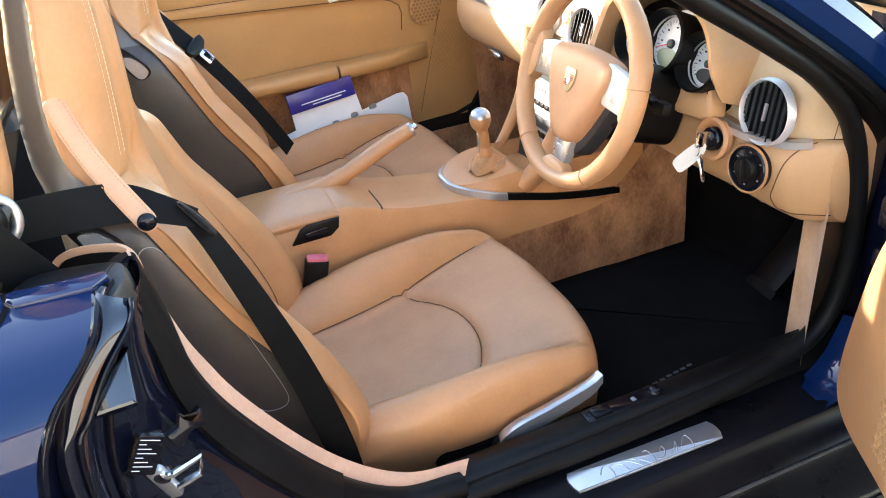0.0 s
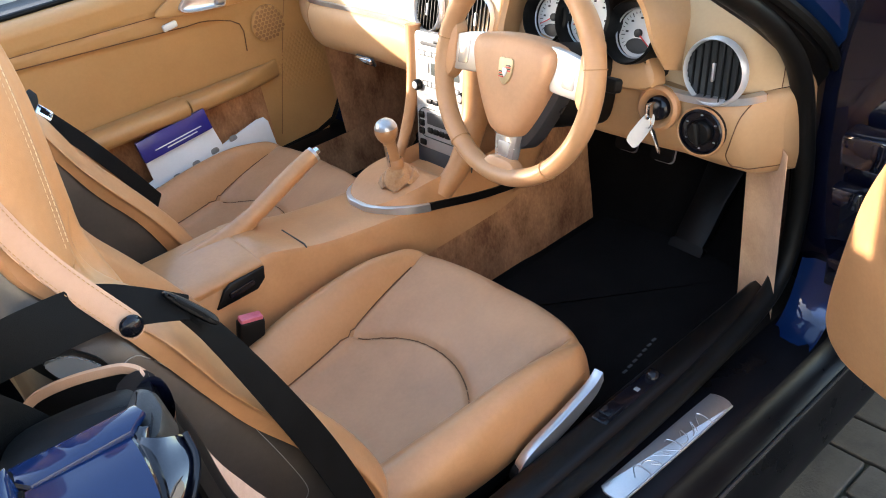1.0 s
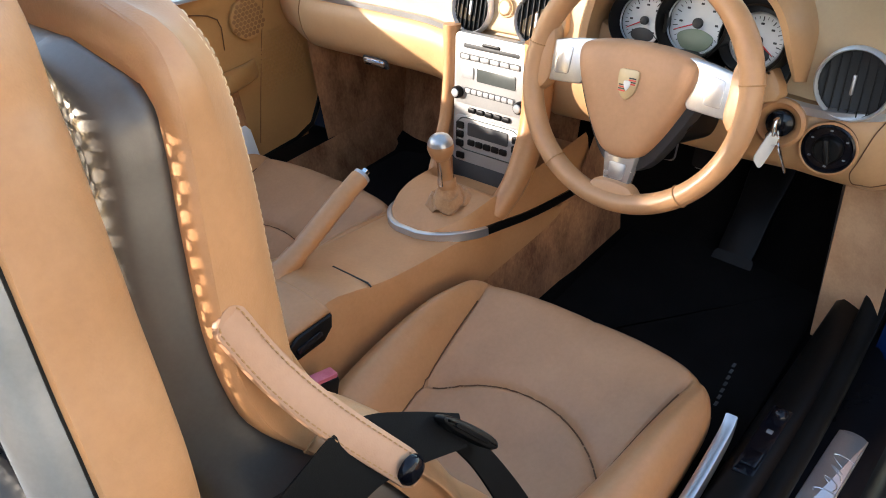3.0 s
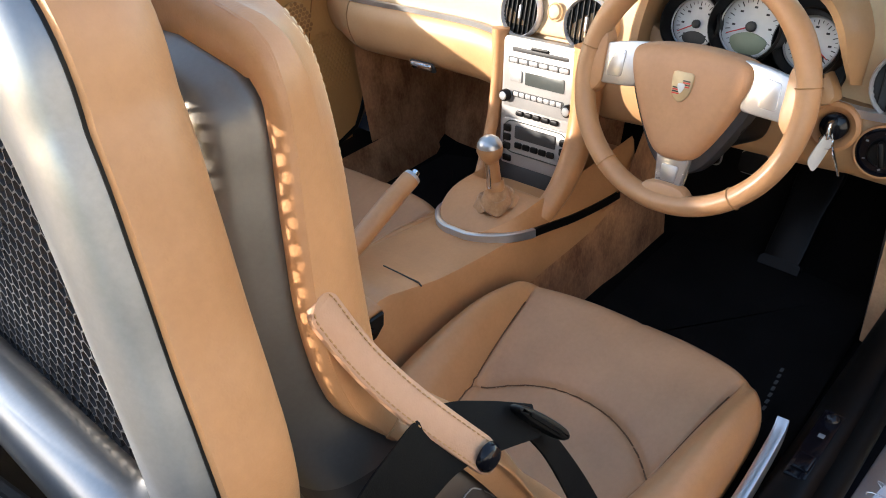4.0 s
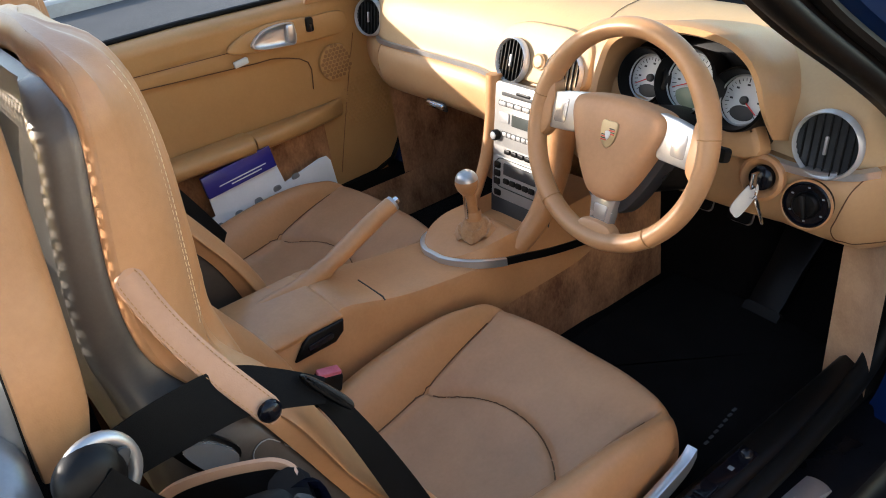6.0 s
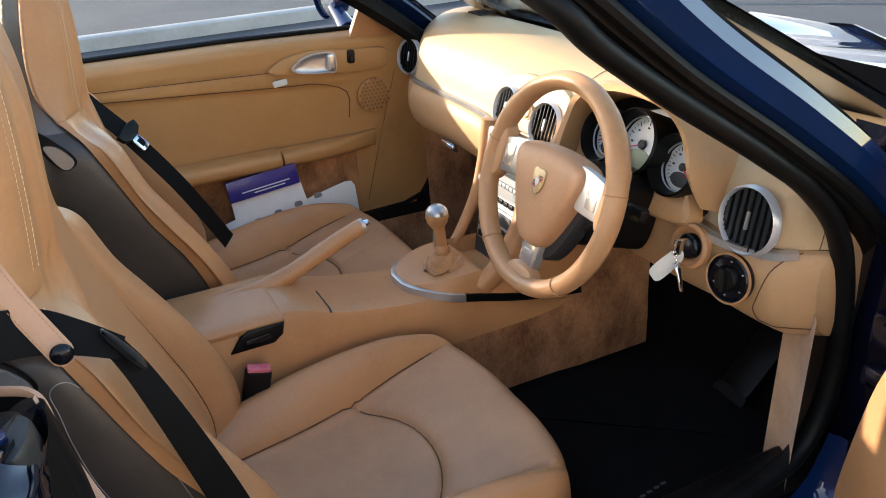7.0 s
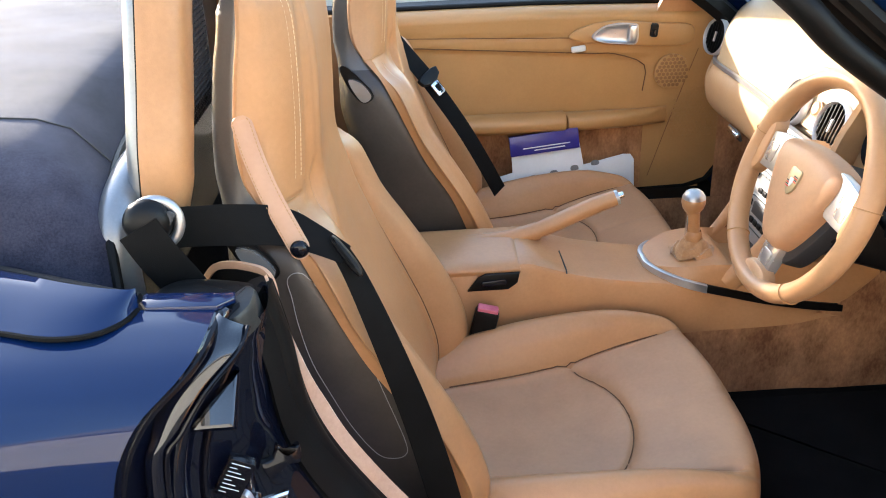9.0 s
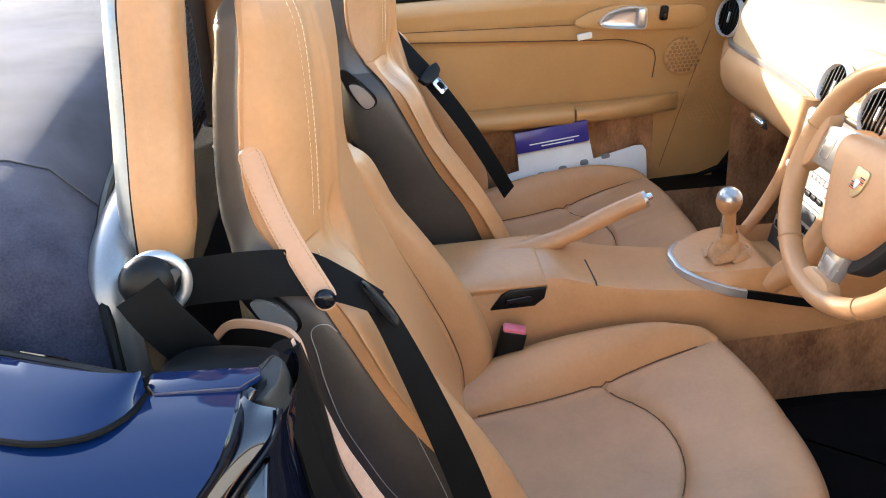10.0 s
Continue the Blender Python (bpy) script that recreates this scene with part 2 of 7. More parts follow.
def tube(path, r, n=12, closed=False, flat=1.0, up=None):
    """A rod along path; r a radius or one for each point; flat squeezes it along up."""
    path = [Vector(p) for p in path]
    k = len(path)
    rows = []
    ref = Vector(up) if up else None
    last = None
    for i, p in enumerate(path):
        t = (path[(i + 1) % k] - path[i - 1]) if closed else (path[min(i + 1, k - 1)] - path[max(i - 1, 0)])
        t.normalize()
        if ref is not None:
            a = ref - t * ref.dot(t)
        elif last is None:
            a = t.orthogonal()
        else:
            a = last - t * last.dot(t)
        a.normalize()
        last = a
        b = t.cross(a)
        rad = r[i] if isinstance(r, (list, tuple)) else r
        rows.append([p + (a * math.cos(q) * flat + b * math.sin(q)) * rad for q in (2 * math.pi * s / n for s in range(n))])
    return grid(rows, cu=True, cv=closed, cap=not closed)


def band(path, widths, thick, normal=None):
    """A strap along path: widths gives the half width vector at each point."""
    path = [Vector(p) for p in path]
    rows = []
    for i, p in enumerate(path):
        t = (path[min(i + 1, len(path) - 1)] - path[max(i - 1, 0)]).normalized()
        w = Vector(widths[i])
        n = t.cross(w).normalized() * thick / 2
        rows.append([p - w - n, p - w * 0.9 - n * 1.4, p + w * 0.9 - n * 1.4, p + w - n, p + w + n, p + w * 0.9 + n * 1.4, p - w * 0.9 + n * 1.4, p - w + n])
    return grid(rows, cu=True, cap=True)


def rrect(w, h, r, n=5):
    out = []
    for cx, cy, a in ((w / 2 - r, h / 2 - r, 0), (r - w / 2, h / 2 - r, 90), (r - w / 2, r - h / 2, 180), (w / 2 - r, r - h / 2, 270)):
        out += [(cx + r * math.cos(radians(a + 90 * s / n)), cy + r * math.sin(radians(a + 90 * s / n))) for s in range(n + 1)]
    return out


def rounded(pts, r, n=3):
    """A polygon with its corners rounded off."""
    out = []
    for i, b in enumerate(pts):
        a, b, c = Vector(pts[i - 1]), Vector(b), Vector(pts[(i + 1) % len(pts)])
        p, q = b + (a - b).normalized() * r, b + (c - b).normalized() * r
        for k in range(n + 1):
            u = k / n
            m = p * (1 - u) ** 2 + b * 2 * u * (1 - u) + q * u * u
            out.append((m.x, m.y))
    return out


def circle(r, n=32, sy=1.0):
    return [(r * math.cos(2 * math.pi * i / n), r * sy * math.sin(2 * math.pi * i / n)) for i in range(n)]


def smooth2(pts, n=6, closed=True):
    return [(p.x, p.y) for p in catmull([(x, y, 0) for x, y in pts], n, closed)]


def inset(o, d):
    k = len(o)
    area = sum(o[i][0] * o[(i + 1) % k][1] - o[(i + 1) % k][0] * o[i][1] for i in range(k))
    s = 1 if area > 0 else -1
    out = []
    for i in range(k):
        a, b, c = Vector(o[i - 1]), Vector(o[i]), Vector(o[(i + 1) % k])
        e, f = (b - a), (c - b)
        e = e.normalized() if e.length > 1e-9 else f.normalized()
        f = f.normalized() if f.length > 1e-9 else e
        n = Vector((-(e.y + f.y), e.x + f.x))
        n = n.normalized() if n.length > 1e-6 else Vector((-e.y, e.x))
        q = b + n * d * s
        out.append((q.x, q.y))
    return out


def slab(outline, th, m=Matrix(), bev=0.002, w0=0.0):
    """A plate with rounded rims: outline in its own plane, th thick along the third axis."""
    b = min(bev, th * 0.9)
    rings = [(0, 0), (0, th - b), (b * 0.3, th - b * 0.3), (b, th)]
    rows = []
    for d, w in rings:
        o = inset(outline, d) if d else outline
        rows.append([m @ Vector((x, y, w0 + w)) for x, y in o])
    return grid(rows, cu=True, cap=True)


def lathe(profile, m=Matrix(), n=32):
    rows = [[m @ Vector((r * math.cos(2 * math.pi * i / n), r * math.sin(2 * math.pi * i / n), w)) for i in range(n)] for r, w in profile]
    v, f = grid(rows, cu=True)
    k = len(rows)
    if profile[0][0] < 0.003:
        f.append(tuple(range(n)))
    if profile[-1][0] < 0.003:
        f.append(tuple(range((k - 1) * n, k * n)))
    return v, f


def box(c, s, bev=0.003, m=Matrix()):
    return moved(slab(rrect(s[0], s[1], min(bev, min(s[:2]) * 0.45), 2), s[2], Matrix.Translation((c[0], c[1], c[2] - s[2] / 2)), bev), m)


def dashes(path, step, length, r, lift=0.0):
    """Stitches: short rods along a line."""
    path = [Vector(p) for p in path]
    out, acc = [], 0.0
    at, on = [], []
    for a, b in zip(path, path[1:]):
        d = (b - a).length
        while acc < d:
            at.append(a + (b - a) * (acc / d)), on.append((b - a).normalized())
            acc += step
        acc -= d
    for p, t in zip(at, on):
        a = t.orthogonal().normalized()
        b = t.cross(a)
        rows = [[p + t * s * length / 2 + (a * math.cos(q) + b * math.sin(q)) * r * k for q in (0, 1.571, 3.142, 4.712)] for s, k in ((-1, 0.4), (-0.6, 1), (0.6, 1), (1, 0.4))]
        out.append(grid(rows, cu=True, cap=True))
    return join(*out)


def mesh_from(name, geo, mat, smooth=True):
    me = bpy.data.meshes.new(name)
    me.from_pydata(geo[0], [], geo[1])
    me.materials.append(mat)
    if smooth:
        me.polygons.foreach_set("use_smooth", [True] * len(me.polygons))
    me.update()
    return me


def heal(ob, angle=40):
    """Outward normals, and sharp edges where faces meet steeply."""
    bm = bmesh.new()
    bm.from_mesh(ob.data)
    bmesh.ops.remove_doubles(bm, verts=bm.verts, dist=1e-6)
    bmesh.ops.recalc_face_normals(bm, faces=bm.faces)
    lim = radians(angle)
    for e in bm.edges:
        e.smooth = len(e.link_faces) != 2 or e.calc_face_angle(0) < lim
    bm.to_mesh(ob.data)
    bm.free()


def part(name, geo, mat, parent=None, label="", smooth=True, angle=40):
    ob = new(name, mesh_from(name, geo, mat, smooth))
    heal(ob, angle)
    if parent is not None:
        ob.parent = parent
        up = parent
        inv = Matrix()
        while up is not None:
            if up.type == "EMPTY":
                inv = Matrix.Translation(up.location).inverted()
            up = up.parent
        ob.matrix_parent_inverse = inv if parent.type == "EMPTY" else Matrix()
    if label:
        tagged(ob, label)
    return ob


def thing(name, at, label, category, group="", kind=""):
    e = new(name)
    e.location = at
    e.empty_display_size = 0.1
    return tagged(e, label, category, group, kind)


def single(name, geo, mat, label, category, group="", kind="", angle=40):
    return tagged(part(name, geo, mat, None, "", True, angle), label, category, group, kind)


# ---- seats ----
SEAT_Y = -0.315
cushion_half = curve_of([(-0.10, 0.215), (0.05, 0.238), (0.22, 0.240), (0.33, 0.234), (0.37, 0.228)])
insert_z = curve_of([(-0.10, 0.415), (0.05, 0.405), (0.16, 0.415), (0.25, 0.447), (0.33, 0.474), (0.37, 0.482)])
bolster_z = curve_of([(-0.10, 0.47), (0.0, 0.492), (0.14, 0.510), (0.25, 0.512), (0.33, 0.497), (0.37, 0.485)])
seam_off = curve_of([(-0.10, 0.118), (0.05, 0.140), (0.17, 0.160), (0.30, 0.180), (0.37, 0.192)])


def seam_dip(x, o):
    """Depth of the seams pressed into the cushion at x along and o across."""
    d = abs(abs(o) - seam_off(min(x, 0.37)))
    fade = max(0.0, min(1.0, (0.372 - x) / 0.03))
    dip = fade * (0.007 * math.exp(-(d / 0.0035) ** 2) + 0.005 * math.exp(-(d / 0.016) ** 2))
    if abs(o) < seam_off(min(x, 0.37)):
        e = math.hypot((x - 0.06) / 0.172, o / 0.188)
        if x > 0.10:
            d = abs(e - 1) * 0.18
            dip += 0.006 * math.exp(-(d / 0.0035) ** 2) + 0.005 * math.exp(-(d / 0.015) ** 2)
        if e > 1 and x > 0.2:
            dip += 0.0022 * math.exp(-(o / 0.003) ** 2)
    return dip


def cushion_rows():
    rows = []
    xs = [-0.10 + 0.003 * i for i in range(151)]
    wraps = [(x, 0.0, 1.0) for x in xs]
    x0 = xs[-1]
    for k in range(1, 10):
        a = radians(10 * k)
        wraps.append((x0 + 0.042 * math.sin(a), 0.046 * (1 - math.cos(a)), 1 - 0.10 * (1 - math.cos(a))))
    for k in range(1, 5):
        wraps.append((x0 + 0.042 - 0.003 * k, 0.046 + 0.018 * k, 0.90 - 0.006 * k))
    for x, drop, narrow in wraps:
        xx = min(x, 0.37)
        h, zi, zb, so = cushion_half(xx), insert_z(xx), bolster_z(xx), seam_off(xx)
        w = h - so
        sides = []
        for zb in (zb - 0.016, zb + 0.005):                 # the bolster by the door sits lower
            zs = zi + 0.35 * (zb - zi)
            sides.append([(0, zi - 0.004), (so * 0.5, zi), (so * 0.86, zi + 0.2 * (zs - zi) + 0.002), (so, zs), (so + 0.28 * w, zs + 0.70 * (zb - zs)), (so + 0.58 * w, zb),
                          (so + 0.88 * w, zb - 0.016), (h, zb - 0.05), (h - 0.004, 0.39), (h - 0.02, 0.335)])
        full = [(-o, z) for o, z in reversed(sides[0][1:])] + sides[1]
        line = catmull([(o, z, 0) for o, z in full], 10)
        bow = 0.034 * max(0.0, min(1.0, (x - 0.20) / 0.16)) ** 2
        rows.append([V(x + bow * (1 - min(1.0, abs(p.x) / 0.225) ** 2.2) - 0.35 * bow, SEAT_Y + p.x * narrow, max(0.325, p.y - drop - seam_dip(x, p.x))) for p in line])
    return rows


def split_rows(rows, keep):
    """The faces of a net for which keep(centre) holds."""
    verts, faces = grid(rows)
    pts = [Vector(v) for v in verts]
    out = [f for f in faces if keep(sum((pts[i] for i in f), Vector()) / 4)]
    used = sorted({i for f in out for i in f})
    idx = {v: i for i, v in enumerate(used)}
    return [verts[i] for i in used], [tuple(idx[i] for i in f) for f in out]


# height: front of the middle, crest of the bolster, rear rim; half widths of rim, flank, crest, seam
BACK = [
    (0.36, -0.125, -0.095, -0.14, 0.195, 0.205, 0.180, 0.148, -0.19),
    (0.42, -0.105, -0.052, -0.10, 0.222, 0.236, 0.205, 0.150, -0.215),
    (0.50, -0.100, -0.033, -0.085, 0.236, 0.250, 0.213, 0.152, -0.245),
    (0.58, -0.118, -0.052, -0.108, 0.244, 0.258, 0.214, 0.152, -0.275),
    (0.66, -0.146, -0.090, -0.140, 0.250, 0.262, 0.212, 0.150, -0.300),
    (0.74, -0.176, -0.137, -0.188, 0.252, 0.262, 0.212, 0.147, -0.325),
    (0.80, -0.197, -0.174, -0.216, 0.252, 0.262, 0.212, 0.144, -0.340),
    (0.85, -0.214, -0.194, -0.238, 0.248, 0.258, 0.208, 0.140, -0.350),
    (0.880, -0.221, -0.206, -0.252, 0.244, 0.252, 0.204, 0.137, -0.350),
    (0.900, -0.225, -0.221, -0.262, 0.238, 0.242, 0.196, 0.134, -0.350),
    (0.916, -0.229, -0.244, -0.272, 0.230, 0.228, 0.180, 0.131, -0.350),
    (0.930, -0.232, -0.257, -0.284, 0.222, 0.215, 0.166, 0.129, -0.350),
    (0.950, -0.236, -0.261, -0.300, 0.213, 0.204, 0.158, 0.127, -0.350),
    (0.985, -0.237, -0.258, -0.318, 0.205, 0.195, 0.153, 0.125, -0.350),
    (1.04, -0.234, -0.253, -0.322, 0.197, 0.187, 0.149, 0.122, -0.346),
    (1.11, -0.232, -0.249, -0.313, 0.191, 0.182, 0.149, 0.118, -0.335),
    (1.165, -0.237, -0.249, -0.304, 0.186, 0.176, 0.146, 0.116, -0.325),
    (1.198, -0.245, -0.256, -0.301, 0.182, 0.174, 0.144, 0.112, -0.322),
    (1.223, -0.259, -0.268, -0.299, 0.163, 0.154, 0.124, 0.094, -0.317),
    (1.235, -0.279, -0.283, -0.298, 0.108, 0.100, 0.076, 0.053, -0.312),
]
BACK_AT = [curve_of([(r[0], r[k]) for r in BACK]) for k in range(1, 9)]


def back_level(z):
    return [f(z) for f in BACK_AT]


def tilted(p):
    """Slopes the top of the headrest down to the rear."""
    k = max(0.0, min(1.0, (p.z - 1.10) / 0.10))
    return V(p.x, p.y, p.z - 0.22 * k * k * (3 - 2 * k) * max(0.0, -0.262 - p.x))


def back_rows():
    rows = []
    zs = [0.36 + 0.011 * i for i in range(46)] + [0.862 + 0.004 * i for i in range(34)] + [1.0 + 0.011 * i for i in range(20)] + [1.215, 1.222, 1.228, 1.233, 1.235]
    for z in zs:
        xf, xb, xr, wr, wm, ob, os, xk = back_level(z)
        half = [(0, xf - 0.003), (os * 0.5, xf - 0.001), (os * 0.88, xf + 0.002), (os, xf + 0.25 * (xb - xf)), (os + 0.4 * (ob - os), xf + 0.75 * (xb - xf)), (ob, xb),
                (ob + 0.6 * (wm - ob), xb - 0.014), (wm, xb - 0.35 * (xb - xr) - 0.008), (0.5 * (wm + wr), 0.35 * xb + 0.65 * xr), (wr, xr)]
        full = [(-o, x) for o, x in reversed(half[1:])] + half
        row = []
        for p in catmull([(o, x, 0) for o, x in full], 8):
            d = abs(abs(p.x) - os)
            dip = 0.0 if z > 0.99 else (0.006 * math.exp(-(d / 0.0035) ** 2) + 0.004 * math.exp(-(d / 0.014) ** 2)) * min(1, (0.99 - z) / 0.03)
            if abs(p.x) > os:       # fold where the bolster meets the shoulder
                dip += 0.004 * math.exp(-((z - 0.948) / 0.003) ** 2) * (abs(p.x) > ob)
            row.append(V(p.y - dip, SEAT_Y + p.x, z))
        rows.append(row)
    top = rows[-1]
    for f, up in ((0.62, 0.003), (0.28, 0.0045), (0.0, 0.005)):         # closes over the crown of the headrest
        rows.append([V(-0.292 + (p.x + 0.292) * (0.35 + 0.65 * f), SEAT_Y + (p.y - SEAT_Y) * f, 1.235 + up) for p in top])
    return [[tilted(p) for p in row] for row in rows]


def rim_rows():
    """The leather edge that wraps round the back of the headrest."""
    half = []
    for i in range(40):
        z = min(0.938 + 0.0077 * i, 1.235)
        lv = back_level(z)
        half.append(V(lv[2], lv[3], z))
    half += [V(-0.299, 0.06, 1.2380), V(-0.296, 0.028, 1.2396)]
    arch = [V(p.x, SEAT_Y - p.y, p.z) for p in half] + [V(-0.295, SEAT_Y, 1.240)] + [V(p.x, SEAT_Y + p.y, p.z) for p in reversed(half)]
    rows = []
    for i, p in enumerate(arch):
        t = arch[min(i + 1, len(arch) - 1)] - arch[max(i - 1, 0)]
        n = V(0, t.z, -t.y).normalized()
        if n.dot(V(0, SEAT_Y - p.y, 1.05 - p.z)) < 0:
            n = -n
        k = max(0.0, min(1.0, (p.z - 1.185) / 0.05))
        k = (0.42 + 0.26 * k * k * (3 - 2 * k)) * max(0.02, min(1.0, (p.z - 0.938) / 0.05))
        rows.append([p + n * a * k + V(-0.6 * b * k, 0, 0) for a, b in ((-0.001, -0.004), (0.003, 0.008), (0.010, 0.017), (0.022, 0.022), (0.034, 0.021), (0.043, 0.013), (0.046, -0.002), (0.046, -0.02))])
    return [[tilted(p) for p in row] for row in rows]


def shell_rows():
    rows = []
    for i in range(80):
        z = min(0.34 + 0.0118 * i, 1.213)
        shut = max(0.0, min(1.0, (i - 72) / 3))
        xf, xb, xr, wr, wm, ob, os, xk = back_level(max(z, 0.36))
        tall = max(0.0, min(1.0, (z - 0.90) / 0.08))
        w = wr - 0.004 + (BACK_AT[3](min(1.235, z + 0.020)) - wr - 0.015) * tall
        rim = xr - 0.002 + 0.006 * tall
        hol = 0.011 * tall * max(0.0, min(1.0, (1.176 - z) / 0.02))
        half = [(0, xk - 0.008 + 2 * hol), (w * 0.5, xk - 0.008 + 2 * hol), (w * 0.70, xk - 0.007 + 2 * hol), (w * 0.76, xk - 0.007 + 1.8 * hol), (w * 0.81, xk - 0.006 - 0.004 * tall + 0.2 * hol), (w * 0.87, xk - 0.013 * tall), (w * 0.94, xk - 0.010 * tall + 0.08 * (xr - xk)), (w * 0.99, xk + 0.25 * (xr - xk)), (w + 0.003, xk + 0.7 * (xr - xk)), (w, rim), (w - 0.02, rim + 0.015)]
        full = [(-o, x) for o, x in reversed(half[1:])] + half
        rows.append([V(p.y + (rim - 0.01 - p.y) * shut * shut, SEAT_Y + p.x, z) for p in catmull([(o, x, 0) for o, x in full], 5)])
    return [[tilted(p) for p in row] for row in rows]


def flank(z, side=-1, out=0.0, back=0.5):
    """A point on the outer side of the backrest at height z; back runs from the crest (0) to the rear rim (1)."""
    xf, xb, xr, wr, wm, ob, os, xk = back_level(z)
    half = catmull([(ob, xb, 0), (ob + 0.6 * (wm - ob), xb - 0.014, 0), (wm, xb - 0.35 * (xb - xr) - 0.008, 0), (0.5 * (wm + wr), 0.35 * xb + 0.65 * xr, 0), (wr, xr, 0)], 10)
    p = half[min(len(half) - 1, int(back * (len(half) - 1)))]
    return tilted(V(p.y, SEAT_Y + side * (p.x + out), z))


def build_seat():
    s = thing("sports_seat", (0.1, SEAT_Y, 0.30), "tan leather sports seat with integrated headrest and dark grey shell", "car seat", "front seats")
    rows = cushion_rows()
    inner = lambda c: abs(c.y - SEAT_Y) < seam_off(min(c.x, 0.37)) * (1 - 0.10 * max(0, min(1, (c.x - 0.350) / 0.03)))
    for side in (-1, 1):
        part("cushion_bolster", split_rows(rows, lambda c: not inner(c) and (c.y - SEAT_Y) * side > 0), leather, s)
    nearest = lambda row, o: min(row, key=lambda p: abs(p.y - SEAT_Y - o))
    for side in (-1, 1):
        part("seam", tube([nearest(r, side * seam_off(min(r[0].x, 0.37))) + V(0, 0, 0.0012) for r in rows[8:146:3]], 0.0014, 6), seam_brown, s)
    arc = []
    for i in range(49):
        o = -0.150 + 0.300 * i / 48
        x = 0.06 + 0.172 * math.sqrt(1 - (o / 0.188) ** 2)
        q = nearest(rows[max(0, min(154, round((x + 0.10) / 0.003)))], o)
        arc.append(V(x, SEAT_Y + o, q.z + 0.0009))
    part("seam", tube(arc, 0.0012, 6), seam_brown, s)
    part("cushion_insert", split_rows(rows, inner), leather_insert, s, "brownish tan perforated leather panel")
    rail = [V(x, SEAT_Y + side * (cushion_half(x) - 0.002), bolster_z(x) - 0.063) for side in (-1,) for x in [0.02 + 0.01 * i for i in range(34)]]
    part("side_stitching", dashes(rail, 0.0055, 0.0042, 0.0006), thread_dark, s)
    part("seat_base", box((0.10, SEAT_Y, 0.325), (0.44, 0.38, 0.07), 0.02), black_plastic, s)
    for o in (-0.19, 0.19):
        part("seat_rail", box((0.10, SEAT_Y + o, 0.295), (0.52, 0.035, 0.035), 0.004), black_plastic, s)
    brows = back_rows()
    part("backrest", grid(brows), leather, s)
    for side in (-1, 1):
        part("seam", tube([nearest(r, side * back_level(r[0].z)[6]) + V(0.0006, 0, 0) for r in brows[4:60]], 0.0012, 6), seam_brown, s)
        crease = [p for p in min(brows, key=lambda r: abs(r[0].z - 0.948)) if 0.158 < (p.y - SEAT_Y) * side]
        part("seam", tube([p + V(0.0002, side * 0.0004, 0) for p in crease], 0.0008, 6), thread_dark, s)
    part("rear_rim", grid(rim_rows()), leather, s)
    cover = lambda c: c.z < 0.935 and abs(c.y - SEAT_Y) > 0.80 * back_level(max(0.36, c.z))[3]
    part("back_shell", split_rows(shell_rows(), lambda c: not cover(c)), shell_grey, s, "dark grey satin plastic shell")
    for side in (-1, 1):
        part("side_cover", split_rows(shell_rows(), lambda c: cover(c) and (c.y - SEAT_Y) * side > 0), cover_brown, s, "dark brown side cover")
    # double row of stitches on the headrest's edges
    for side in (-1, 1):
        for back in (0.02, 0.10):
            line = [flank(0.975 + 0.006 * i, side, 0.0004, back) for i in range(40)]
            part("headrest_stitching", dashes(line, 0.0062, 0.0046, 0.00055), thread, s)
        low = [flank(0.56 + 0.008 * i, side, 0.0008, 0.12) for i in range(48)]
        part("bolster_stitching", dashes(low, 0.0058, 0.0044, 0.0006), thread, s)
    # release lever on the shell
    lev = part("release_lever_bezel", slab(smooth2([(-0.042, 0.009), (0.0, 0.018), (0.036, 0.016), (0.045, 0.0), (0.036, -0.014), (0.0, -0.012), (-0.038, -0.004)]), 0.010,
               frame_at((-0.318, SEAT_Y - 0.243, 0.912), (0.55, 0, -0.83), (0.8, 0.0, 0.55)) @ pose(0, 0, 0, 180, 0, 0), 0.004), black_plastic, s)
    part("release_lever", slab(smooth2([(-0.016, 0.007), (0.010, 0.013), (0.034, 0.012), (0.040, 0.0), (0.032, -0.011), (0.0, -0.008)]), 0.016,
         frame_at((-0.318, SEAT_Y - 0.249, 0.911), (0.55, 0, -0.83), (0.8, 0.0, 0.55)) @ pose(0, 0, 0, 180, 0, 0), 0.006), lever_grey, lev, "polished grey lever")
    # height lever on the sill side
    part("recliner_cover", slab(smooth2([(-0.10, 0.0), (-0.06, 0.022), (0.04, 0.02), (0.10, 0.012), (0.10, -0.02), (-0.08, -0.03)]), 0.02,
         frame_at((0.16, SEAT_Y - 0.232, 0.375), (1, 0, 0.1), (0, 0, 1)) @ pose(0, 0, -0.02), 0.006), black_plastic, s)
    return s


